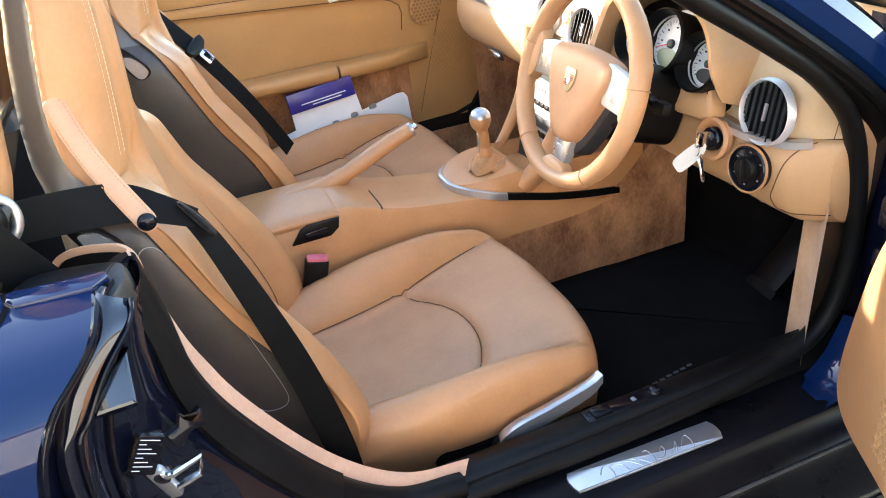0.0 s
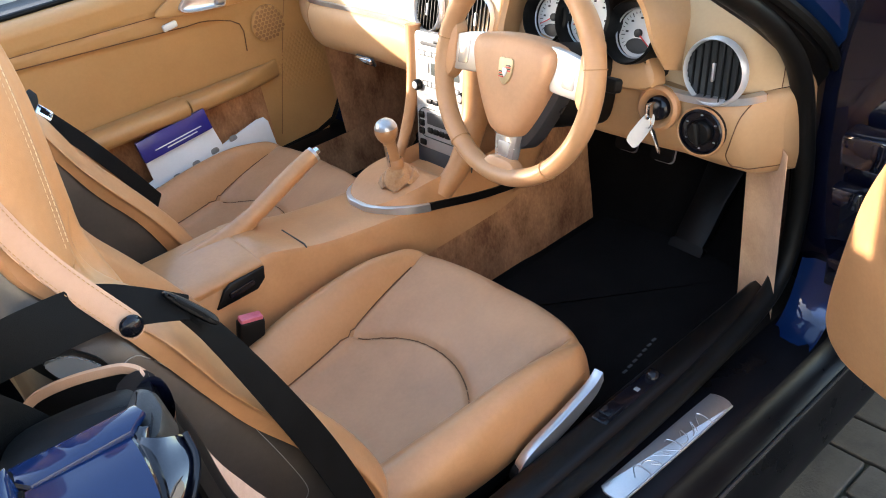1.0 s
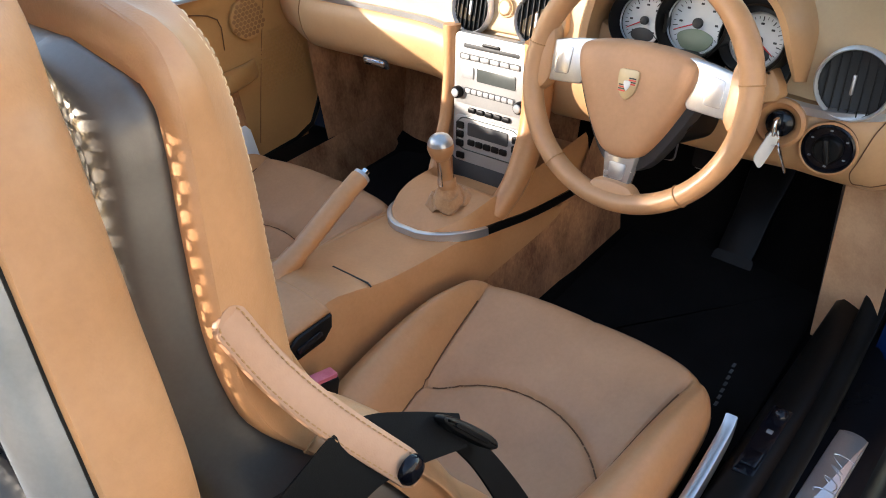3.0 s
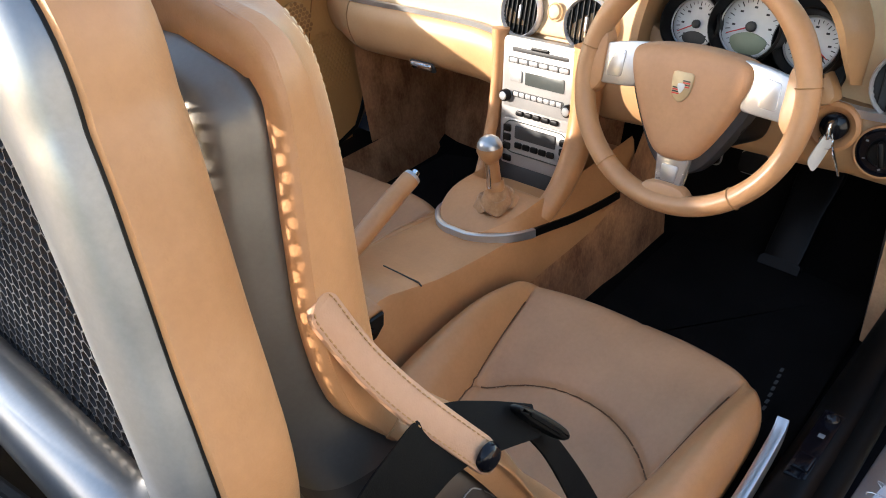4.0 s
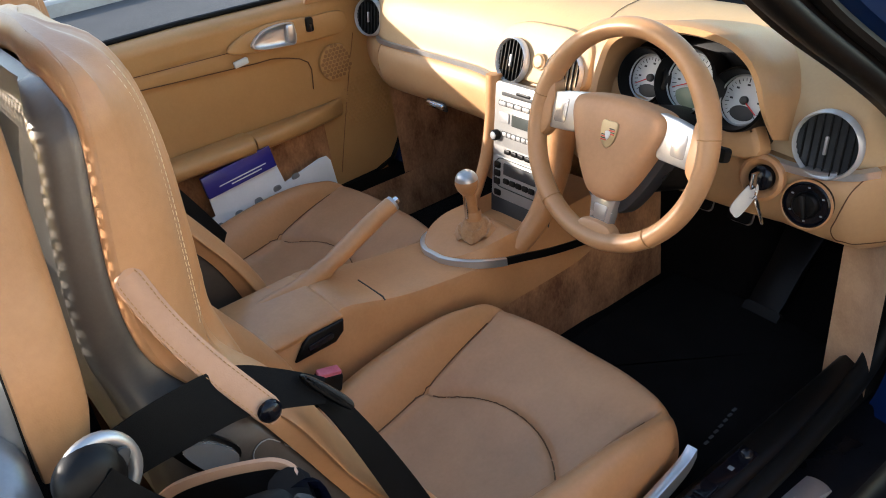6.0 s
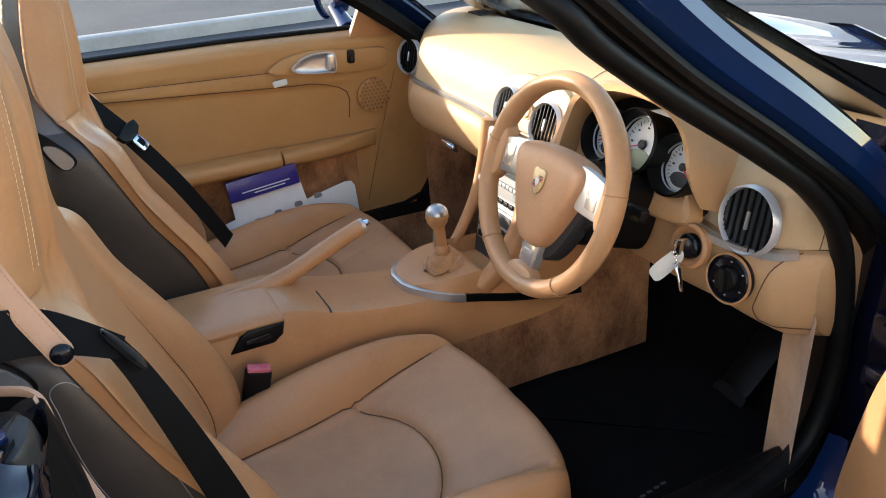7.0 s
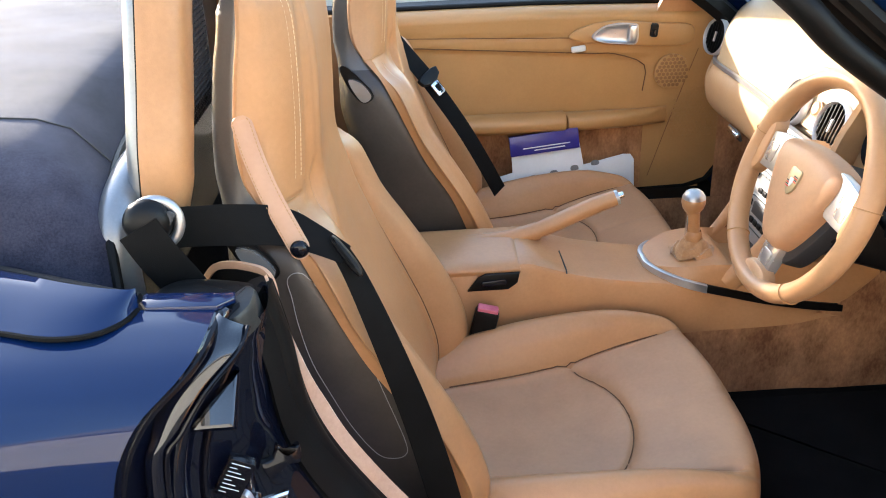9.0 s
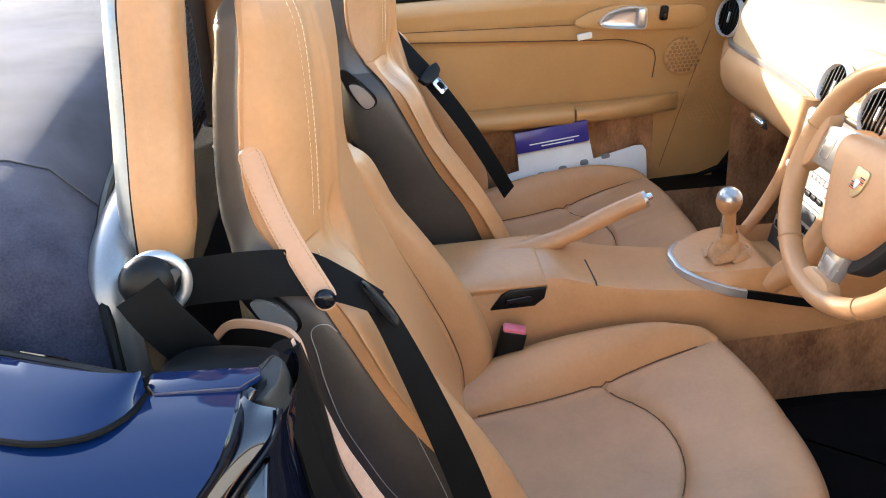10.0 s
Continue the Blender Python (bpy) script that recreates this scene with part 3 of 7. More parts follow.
def shell_lines(s):
    """A pale line round the panel on the outer side of a shell."""
    skin = [p for row in shell_rows() for p in row if p.y < SEAT_Y - 0.19]
    loop = catmull([(-0.278, 0, 0.874), (-0.265, 0, 0.882), (-0.249, 0, 0.868), (-0.219, 0, 0.815), (-0.191, 0, 0.752), (-0.170, 0, 0.690), (-0.150, 0, 0.615), (-0.152, 0, 0.591),
                    (-0.170, 0, 0.586), (-0.190, 0, 0.596), (-0.218, 0, 0.644), (-0.240, 0, 0.699), (-0.260, 0, 0.755), (-0.271, 0, 0.812), (-0.275, 0, 0.849)], 8, True)
    for p in loop:
        near = sorted(skin, key=lambda q: (q.x - p.x) ** 2 + (q.z - p.z) ** 2)[:6]
        w = [1 / ((q.x - p.x) ** 2 + (q.z - p.z) ** 2 + 1e-5) for q in near]
        p.y = sum(q.y * k for q, k in zip(near, w)) / sum(w) - 0.0012
    part("shell_stitching", tube(loop, 0.0006, 6, True), button_grey, s, "thin pale stitched line")


def cushion_lever(s):
    line = catmull([(0.352, -0.572, 0.440), (0.325, -0.574, 0.425), (0.25, -0.576, 0.408), (0.195, -0.576, 0.398), (0.165, -0.574, 0.384), (0.158, -0.572, 0.366)], 6)
    w = [V(0, 0, 0.009 + 0.006 * math.sin(math.pi * min(1, i / (len(line) - 1) * 1.1))) for i in range(len(line))]
    part("height_lever", band(line, w, 0.012), silver, s, "brushed silver lever")
    part("lever_pivot", lathe([(0.016, 0), (0.016, 0.012), (0.012, 0.016), (0.001, 0.017)], frame_at((0.165, -0.565, 0.372), (1, 0, 0), (0, 0, 1)), 20), black_plastic, s)


driver_seat = build_seat()
passenger_seat = copy_thing(driver_seat, pose(0.1 + 0.095, SEAT_Y + 0.715, 0.30))
tagged(passenger_seat, "tan leather sports seat with a card holder beside it")
tagged(driver_seat, "tan leather sports seat with a belt strap buttoned on its bolster")
cushion_lever(driver_seat)
shell_lines(driver_seat)

# belt guide strap on the driver's seat
sl = catmull([V(-0.3165, -0.5065, 1.065), V(-0.3135, -0.509, 1.051), V(-0.303, -0.522, 1.014), V(-0.286, -0.541, 0.974), V(-0.2575, -0.568, 0.922), V(-0.2505, -0.573, 0.910)], 24)
sp = [sl[i] for i in [0, 1, 2, 4, 6, 9, 13, 18, 24] + list(range(30, 91, 6)) + [96, 101, 106, 110, 113, 116, 118, 119, 120]]
sw = []
for i, p in enumerate(sp):
    t = (sp[min(i + 1, len(sp) - 1)] - sp[max(i - 1, 0)]).normalized()
    k = i / (len(sp) - 1)
    end = min(1.0, math.sqrt(max(0.0, 1 - (1 - min(1, (p - sp[0]).length / 0.0125)) ** 2)) + 0.02, math.sqrt(max(0.0, 1 - (1 - min(1, (p - sp[-1]).length / 0.0125)) ** 2)) + 0.02)
    sw.append(t.cross(V(0.2, -1, 0.3)).normalized() * 0.0125 * end)
strap = part("belt_strap", band(sp, sw, 0.004), leather_pale, driver_seat, "pale leather strap with stitched edge")
for k in (-0.78, 0.78):
    part("strap_stitching", dashes([p + w * k + V(0, -0.0032, 0.0006) for p, w in zip(sp[6:-6], sw[6:-6])], 0.0048, 0.0034, 0.0006), thread_dark, strap)
part("snap_button", lathe([(0.011, 0), (0.011, 0.003), (0.009, 0.006), (0.005, 0.008), (0.0005, 0.0085)], frame_at((-0.2565, -0.5715, 0.921), (1, 0, 0.2), (0, 0, 1)) , 24), gloss_black, strap, "glossy black snap button")


# ---- seat belts ----
def belt(points, facing, half, thick=0.0016, n=8):
    line = catmull(points, n)
    face = catmull(facing, n)
    halves = catmull([(h, 0, 0) for h in (half if isinstance(half, list) else [half] * len(points))], n)
    w = []
    for i, p in enumerate(line):
        t = (line[min(i + 1, len(line) - 1)] - line[max(i - 1, 0)]).normalized()
        w.append(t.cross(face[i]).normalized() * halves[i].x)
    return band(line, w, thick)


db = thing("seat_belt", (-0.02, -0.59, 0.40), "black webbing seat belt running through a buttoned leather strap", "seat belt", "seat belts")
part("shoulder_webbing", belt([(-0.405, -0.602, 0.970), (-0.372, -0.580, 0.961), (-0.325, -0.567, 0.954), (-0.278, -0.556, 0.944), (-0.242, -0.562, 0.930), (-0.203, -0.572, 0.910)],
                              [(0.0, -1, 0.15), (0.05, -1, 0.15), (0.05, -0.92, 0.35), (0.1, -0.85, 0.52), (0.2, -0.8, 0.55), (0.3, -0.75, 0.6)], [0.024, 0.024, 0.024, 0.023, 0.018, 0.012]), webbing, db)
part("lap_webbing", belt([(-0.210, -0.566, 0.913), (-0.192, -0.575, 0.875), (-0.163, -0.586, 0.79), (-0.131, -0.594, 0.68), (-0.105, -0.596, 0.56), (-0.092, -0.592, 0.47), (-0.088, -0.590, 0.40)],
                         [(0.6, -0.7, 0.3), (0.5, -0.8, 0.2), (0.35, -0.95, 0.1), (0.3, -0.95, 0.1), (0.3, -0.95, 0.1), (0.3, -0.95, 0.1), (0.3, -0.95, 0.1)], [0.012, 0.014, 0.017, 0.020, 0.022, 0.023, 0.023]), webbing, db)
TM = frame_at((-0.203, -0.574, 0.910), (0.42, -0.25, -0.60), (0.6, 0.2, 0.5))
tg = part("tongue", slab(smooth2([(-0.026, 0.003), (0, 0.006), (0.026, 0.005), (0.028, -0.003), (0, -0.005), (-0.026, -0.003)]), 0.010, TM @ pose(0, 0, -0.002), 0.004), black_plastic, db, "black plastic belt tongue")
part("tongue_slot", slab(rrect(0.036, 0.0035, 0.0015, 2), 0.001, TM @ pose(0, 0, 0.0085), 0.0004), webbing, tg)
part("anchor_plate", box((-0.088, -0.590, 0.395), (0.05, 0.02, 0.03), 0.005), black_plastic, db)
GM = frame_at((-0.396, -0.616, 0.984), (0.93, 0.15, -0.25), (0.25, 0.20, 0.95))
gd = part("belt_guide", tube([GM @ V(-0.003 + 0.025 * math.cos(a), 0.026 * math.sin(a), 0.004) for a in (2 * math.pi * i / 36 for i in range(36))], 0.0058, 12, True), satin, db, "silver painted guide ring")
part("guide_cover", lathe([(0.001, -0.012), (0.019, -0.010), (0.0245, -0.004), (0.0255, 0.004), (0.022, 0.011), (0.015, 0.015), (0.007, 0.017), (0.001, 0.0175)], GM @ pose(-0.011, 0.002, 0.006), 28), black_plastic, gd, "black rounded guide cover")
part("guide_slot", slab(rrect(0.050, 0.010, 0.004), 0.004, GM @ pose(0.004, -0.006, 0.011, 0, 0, 70), 0.001), ink, gd)
part("retractor_webbing", belt([(-0.410, -0.642, 0.99), (-0.395, -0.645, 0.96), (-0.365, -0.640, 0.90), (-0.35, -0.63, 0.82)], [(0.2, -1, 0.2)] * 4, 0.022), webbing, db)

pb = thing("seat_belt", (0.09, 0.50, 0.55), "black webbing seat belt with a hanging metal tongue over a seat", "seat belt", "seat belts")
PB = [V(-0.215, 0.575, 1.005), V(-0.180, 0.553, 0.950), V(-0.135, 0.535, 0.890), V(-0.085, 0.515, 0.830), V(-0.050, 0.510, 0.780), V(0.005, 0.500, 0.695), V(0.055, 0.490, 0.605), V(0.095, 0.485, 0.525)]
PF = V(0.62, -0.66, 0.42).normalized()
part("webbing", belt(PB, [PF] * 8, 0.024), webbing, pb)
up_b = (PB[2] - PB[4]).normalized()
TG = frame_at(PB[3] * 0.75 + PB[4] * 0.25 + PF * 0.004, up_b.cross(PF), up_b)
pt = part("tongue_grip", slab(rounded([(-0.036, 0.010), (-0.032, -0.008), (-0.014, -0.016), (0.014, -0.016), (0.032, -0.008), (0.036, 0.010), (0.020, 0.014), (-0.020, 0.014)], 0.004), 0.011, TG, 0.003), black_plastic, pb)
part("tongue_blade", slab(rounded([(-0.013, -0.016), (-0.013, -0.050), (0.013, -0.050), (0.013, -0.016)], 0.004), 0.003, TG @ pose(0, 0, 0.004), 0.001), chrome, pt, "bright steel tongue")
part("tongue_hole", slab(rounded([(-0.006, -0.024), (-0.006, -0.042), (0.006, -0.042), (0.006, -0.024)], 0.002), 0.0008, TG @ pose(0, 0, 0.0068), 0.0003), webbing, pt)

# buckle beside the driver's cushion
bk = thing("belt_buckle", (0.0, -0.09, 0.42), "black seat belt buckle with a red release button", "belt buckle")
bm4 = frame_at((-0.012, -0.097, 0.452), (0.97, -0.1, -0.22), (0.05, 1, 0.1))
part("stalk", moved(box((0, 0, 0.0), (0.030, 0.020, 0.12), 0.005), bm4), black_plastic, bk)
part("body", moved(box((0, 0, 0.045), (0.046, 0.026, 0.085), 0.006), bm4), black_plastic, bk)
part("release_button", moved(box((0, 0, 0.087), (0.040, 0.020, 0.012), 0.003), bm4), red_plastic, bk, "red release button")


# ---- roll hoops ----
HOOP = [(0.216, 0.965), (0.212, 1.02), (0.203, 1.06), (0.192, 1.10), (0.181, 1.15), (0.168, 1.20), (0.140, 1.258)]
OPENING = [(0.184, 0.965), (0.174, 1.02), (0.164, 1.06), (0.151, 1.10), (0.131, 1.15), (0.104, 1.19), (0.060, 1.211)]


def hoop_line(x, z0=0.965, n=10, yc=SEAT_Y, shape=HOOP, crown=1.298):
    """An arch standing on both sides of yc, narrowing to its crown."""
    pts = [(-o, z) for o, z in shape if z > z0 + 0.01]
    half_at = curve_of([(z, o) for o, z in shape])
    pts = [(-half_at(z0), z0)] + pts + [(0, crown)]
    pts = pts + [(-o, z) for o, z in reversed(pts[:-1])]
    return catmull([(x + 0.11 * (z - 1.03), yc + o, z) for o, z in pts], n)


def hoop_section(line, profile, yc=SEAT_Y, grow=None):
    """Sweeps a profile given as (outwards, forwards) along an arch."""
    rows = []
    for i, p in enumerate(line):
        t = (line[min(i + 1, len(line) - 1)] - line[max(i - 1, 0)]).normalized()
        out = t.cross(V(1, 0, 0)).normalized()
        if out.dot(p - V(p.x, yc, 0.9)) < 0:
            out = -out
        k = grow(p.z) if grow else 1.0
        rows.append([p + out * a + V(1, 0, 0) * b * k for a, b in profile])
    return grid(rows, cu=True, cap=True)


def honeycomb(z0, cell, wall, depth, x_of):
    """Walls of six-sided cells that fill an arch."""
    verts, faces = [], []
    dx, dz = cell, cell * 0.866
    half_at = curve_of([(z, o) for o, z in OPENING] + [(1.218, 0.0)])
    for r in range(int(0.5 / dz)):
        z = z0 + r * dz
        for c in range(-40, 41):
            y = SEAT_Y + (c + 0.5 * (r % 2)) * dx
            if z > 1.216 or abs(y - SEAT_Y) > half_at(z) + 0.002:
                continue
            k = len(verts)
            for rad, w in ((cell * 0.577, 0), (cell * 0.577 - wall, 0), (cell * 0.577 - wall, depth), (cell * 0.577, depth)):
                for q in range(6):
                    a = radians(60 * q + 30)
                    yy, zz = y + rad * math.cos(a), z + rad * math.sin(a)
                    verts.append((x_of(zz) + w, yy, zz))
            for ring in range(3):
                for q in range(6):
                    a, b = k + ring * 6 + q, k + ring * 6 + (q + 1) % 6
                    faces.append((a, b, b + 6, a + 6))
    return verts, faces


def build_hoop():
    h = thing("roll_hoop", (-0.42, SEAT_Y, 0.85), "silver roll hoop with a tan leather pad and honeycomb mesh", "roll hoop", "roll hoops")
    line = hoop_line(-0.417)
    inner_edge = hoop_line(-0.417, shape=OPENING, crown=1.218)
    rows = []
    for i, (p, q) in enumerate(zip(line, inner_edge)):
        t = (line[min(i + 1, len(line) - 1)] - line[max(i - 1, 0)]).normalized()
        out = t.cross(V(1, 0, 0)).normalized()
        out = out if out.dot(p - V(p.x, SEAT_Y, 0.9)) > 0 else -out
        row = [p + out * a + V(b, 0, 0) for a, b in ((0.027, -0.008), (0.025, -0.017), (0.018, -0.024), (0.008, -0.028), (-0.003, -0.029))]
        row += [p + (q - p) * k + V(b, 0, 0) for k, b in ((0.35, -0.027), (0.52, -0.023), (0.66, -0.018), (0.74, -0.0165), (0.97, -0.0165), (1.0, -0.0150), (1.0, -0.009), (0.6, 0.002), (0.2, 0.008))]
        rows.append(row + [p + out * 0.022 + V(0.008, 0, 0), p + out * 0.027 + V(0.002, 0, 0)])
    part("hoop_tube", grid(rows, cu=True, cap=True), hoop_silver, h)
    cross = catmull([(-0.458, SEAT_Y - 0.278, 0.84), (-0.458, SEAT_Y - 0.278, 0.92), (-0.456, SEAT_Y - 0.256, 0.972), (-0.454, SEAT_Y - 0.195, 0.997), (-0.454, SEAT_Y - 0.10, 1.0), (-0.454, SEAT_Y + 0.10, 1.0), (-0.454, SEAT_Y + 0.20, 0.997)], 8)
    part("cross_tube", tube(cross, 0.0225, 14), hoop_silver, h, "silver cross tube")
    pad_line = hoop_line(-0.413, 0.955)
    pad = [(0.027, -0.012), (0.0325, 0.004), (0.029, 0.025), (0.015, 0.038), (-0.018, 0.038), (-0.033, 0.026), (-0.028, 0.004)]
    pad = [(p.x, p.y) for p in catmull([(a, b, 0) for a, b in pad], 4, True)]
    part("hoop_pad", hoop_section(pad_line, pad, SEAT_Y, curve_of([(0.955, 0.80), (1.00, 1.0), (1.25, 1.0), (1.33, 1.0)])), leather, h, "tan leather crash pad")
    part("pad_edge", hoop_section(pad_line, [(0.022, -0.0135), (0.0278, -0.0135), (0.0278, -0.0110), (0.022, -0.0110)]), black_plastic, h, "black edging between tube and pad")
    tagged(part("mesh_insert", honeycomb(0.985, 0.0100, 0.0006, 0.0036, lambda z: -0.4305 + 0.11 * (z - 1.03)), mesh_grey, h, "black honeycomb mesh insert", angle=20), kind="stuff")
    return h


hoop = build_hoop()
copy_thing(hoop, pose(-0.42, SEAT_Y + 0.73, 0.85))


# ---- floor and sides of the cabin ----
CY = 0.03                                   # middle of the car


def sweep_x(profile, xs, dy=0.0):
    """A profile of (y, z) drawn along x."""
    return grid([[V(x, y + dy, z) for y, z in profile] for x in xs])


floor_pts = [(-0.62, 0.0), (-0.30, 0.0), (0.60, 0.0), (0.92, 0.0), (1.02, 0.06), (1.16, 0.26), (1.22, 0.50)]
single("floor", grid([[V(x, y, 0.272 + z + (0.004 if abs(y) < 0.05 else 0)) for y in (-0.62, -0.45, -0.25, -0.08, 0.14, 0.35, 0.55, 0.74)] for x, z in floor_pts]), carpet,
       "black carpeted car floor", "floor", kind="structure")
single("bulkhead", grid([[V(1.22 - 0.05 * abs(math.sin(z * 3)), y, z) for y in (-0.70, -0.3, 0.1, 0.5, 0.80)] for z in (0.40, 0.6, 0.8, 0.93)]), carpet, "black carpeted front bulkhead", "bulkhead", kind="structure")

mat_out = smooth2([(0.38, -0.10), (0.44, -0.105), (0.86, -0.105), (0.92, -0.13), (0.93, -0.30), (0.90, -0.50), (0.84, -0.535), (0.46, -0.555), (0.40, -0.54), (0.385, -0.40)], 5)
fm = thing("floor_mat", (0.65, -0.33, 0.278), "black carpet floor mat in the driver's footwell", "floor mat")
part("mat", slab(mat_out, 0.010, pose(0, 0, 0.277), 0.004), carpet, fm)
for i in range(7):
    part("badge_bar", box((0.512 + 0.0175 * i, -0.490 + 0.0025 * i, 0.2885), (0.011, 0.0055, 0.001), 0.0004), badge_grey, fm)
single("floor_mat", slab([(x, 0.06 - y + 0.0) for x, y in mat_out], 0.010, pose(0.02, 0.02, 0.277), 0.004), carpet, "black carpet floor mat in the passenger footwell", "floor mat")

# sill
inner = [(-0.570, 0.275), (-0.578, 0.36), (-0.585, 0.392), (-0.598, 0.405), (-0.632, 0.410), (-0.646, 0.402), (-0.655, 0.384), (-0.664, 0.376)]
outer = [(-0.662, 0.374), (-0.70, 0.3735), (-0.738, 0.372), (-0.750, 0.366), (-0.757, 0.348), (-0.772, 0.338), (-0.786, 0.330), (-0.795, 0.312), (-0.806, 0.27), (-0.81, 0.22), (-0.79, 0.16), (-0.70, 0.14)]
xs = [-0.25 + 0.1 * i for i in range(12)]
sill = thing("door_sill", (0.35, -0.70, 0.16), "dark blue painted door sill with black inner cover", "door sill", kind="structure")
part("sill_cover", sweep_x(inner, xs), black_plastic, sill, "black plastic inner cover")
part("sill_body", sweep_x(outer, xs), sill_shaded, sill)
part("sill_edge", tube([V(x, -0.792, 0.324) for x in xs], 0.0035, 8), mesh_grey, sill, "dark grey sill edge")
plate = smooth2([(-0.135, 0.004), (-0.130, 0.018), (-0.115, 0.021), (0.0, 0.0215), (0.115, 0.021), (0.130, 0.018), (0.135, 0.0), (0.130, -0.018), (0.115, -0.021), (0.0, -0.0215), (-0.115, -0.021), (-0.130, -0.018)], 4)
sp_m = frame_at((0.352, -0.705, 0.3745), (1, -0.03, 0.0), (0.03, 1, 0))
tp = part("tread_plate", slab(plate, 0.004, sp_m, 0.002), silver, sill, "brushed aluminium tread plate")
wave = []
for i in range(7):
    x0 = -0.085 + 0.024 * i
    wave.append(tube([sp_m @ V(x0 + 0.016 * math.sin(u * 1.1) + 0.004 * u, -0.006 + 0.011 * math.sin(u * 1.9 + i) * (1.0 if i % 3 else 1.4), 0.0040) for u in [k * 0.35 for k in range(9)]], 0.0010, 6))
part("embossed_script", join(*wave), silver, tp)
# release levers in the sill cover
lv = thing("release_switch", (0.40, -0.615, 0.405), "black lid release levers let into the sill cover", "switch")
part("tray", box((0.37, -0.617, 0.404), (0.15, 0.034, 0.012), 0.004), gloss_black, lv)
part("lever", box((0.325, -0.617, 0.412), (0.034, 0.024, 0.008), 0.003), gloss_black, lv)
part("lever_knob", lathe([(0.012, 0), (0.012, 0.004), (0.009, 0.009), (0.004, 0.012), (0.0005, 0.0125)], pose(0.428, -0.617, 0.408), 20), gloss_black, lv)
part("icon_mark", box((0.388, -0.617, 0.4105), (0.008, 0.009, 0.001), 0.0004), grey_mark, lv)

# kick panel beside the driver's feet, footwell sides
kp = [[V(0.700 + 0.070 * u + 0.012 * math.sin(math.pi * u), -0.660 + 0.108 * u - 0.006 * v, 0.29 + 0.41 * v) for u in [i / 8 for i in range(9)]] for v in [j / 10 for j in range(11)]]
single("kick_panel", grid(kp), suede_kick, "tan suede kick panel by the door", "trim panel", kind="structure")
single("footwell_side", grid([[V(0.80 + 0.4 * u, -0.545 - 0.01 * u, 0.26 + 0.44 * v) for u in (0, 0.3, 0.6, 1)] for v in (0, 0.3, 0.6, 1)]), brown_carpet, "brown carpeted footwell side", "trim panel", kind="structure")
single("footwell_side", grid([[V(0.725 + 0.475 * u, 0.702 - 0.03 * u - 0.022 * (1 - v) ** 2, 0.27 + 0.46 * v) for u in (0, 0.3, 0.6, 1)] for v in (0, 0.3, 0.6, 1)]), suede, "tan suede passenger footwell side", "trim panel", kind="structure")
single("footwell_back", grid([[V(0.98 + 0.12 * v + 0.02 * math.sin(9 * y), y, 0.30 + 0.38 * v) for y in [0.12 + 0.06 * i for i in range(11)]] for v in (0, 0.25, 0.5, 0.75, 1)]), suede, "tan suede passenger footwell front", "trim panel", kind="structure")

# pedals
ap = thing("accelerator_pedal", (0.93, -0.34, 0.285), "black floor-hinged accelerator pedal with rubber ribs", "pedal")
pm_ = frame_at((0.985, -0.345, 0.375), (0.06, 1, 0), (0.66, -0.04, 0.75))
part("plate", slab(smooth2([(-0.040, -0.125), (0.040, -0.125), (0.040, 0.0), (0.034, 0.125), (-0.030, 0.125), (-0.038, 0.0)], 5), 0.016, pm_ @ pose(0, 0, -0.002, 180, 0, 0) @ pose(0, 0, -0.016), 0.004), black_plastic, ap)
part("hinge_foot", slab(rrect(0.088, 0.040, 0.01), 0.022, pm_ @ pose(0, -0.120, -0.006), 0.005), black_plastic, ap)
for i in range(-2, 3):
    part("rib", box((0, 0, 0), (0.005, 0.19, 0.004), 0.001, pm_ @ pose(0.0095 * i, 0.01, 0.0155)), rubber, ap)
for i in (-1, 1):
    part("bolt", lathe([(0.006, 0), (0.006, 0.003), (0.003, 0.005), (0.0005, 0.005)], pm_ @ pose(0.014 * i, -0.118, 0.016), 12), silver, ap)
for y, name in ((-0.235, "brake_pedal"), (-0.135, "clutch_pedal")):
    q = thing(name, (1.0, y, 0.43), "black metal pedal with a ribbed rubber pad", "pedal")
    qm = frame_at((0.965, y, 0.475), (0, 1, 0), (0.35, 0, 0.94))
    part("pad", slab(rrect(0.056, 0.044, 0.01), 0.012, qm, 0.004), rubber, q)
    part("rim", tube([qm @ V(x, y2, 0.010) for x, y2 in rrect(0.058, 0.046, 0.011, 4)], 0.0022, 6, True), silver, q, "bright steel rim")
    part("arm", tube(catmull([(0.972, y, 0.475), (1.05, y, 0.50), (1.10, y, 0.62), (1.12, y, 0.75)], 6), 0.011, 8), black_plastic, q)

# ---- centre console ----
cc = thing("centre_console", (0.2, CY, 0.28), "tan leather centre console with armrest lid and suede lower sides", "centre console")
HALF = 0.090
top_z = curve_of([(-0.32, 0.590), (0.06, 0.600), (0.085, 0.606), (0.12, 0.596), (0.20, 0.570), (0.30, 0.552), (0.38, 0.540), (0.46, 0.520), (0.56, 0.492), (0.66, 0.472), (0.78, 0.456)])
low_z = curve_of([(-0.32, 0.44), (0.30, 0.43), (0.45, 0.434), (0.58, 0.436), (0.64, 0.440), (0.70, 0.452), (0.80, 0.450)])
skirt_top = curve_of([(-0.32, 0.44), (0.30, 0.43), (0.45, 0.434), (0.58, 0.436), (0.64, 0.442), (0.70, 0.470), (0.76, 0.52), (0.85, 0.60), (1.0, 0.65)])


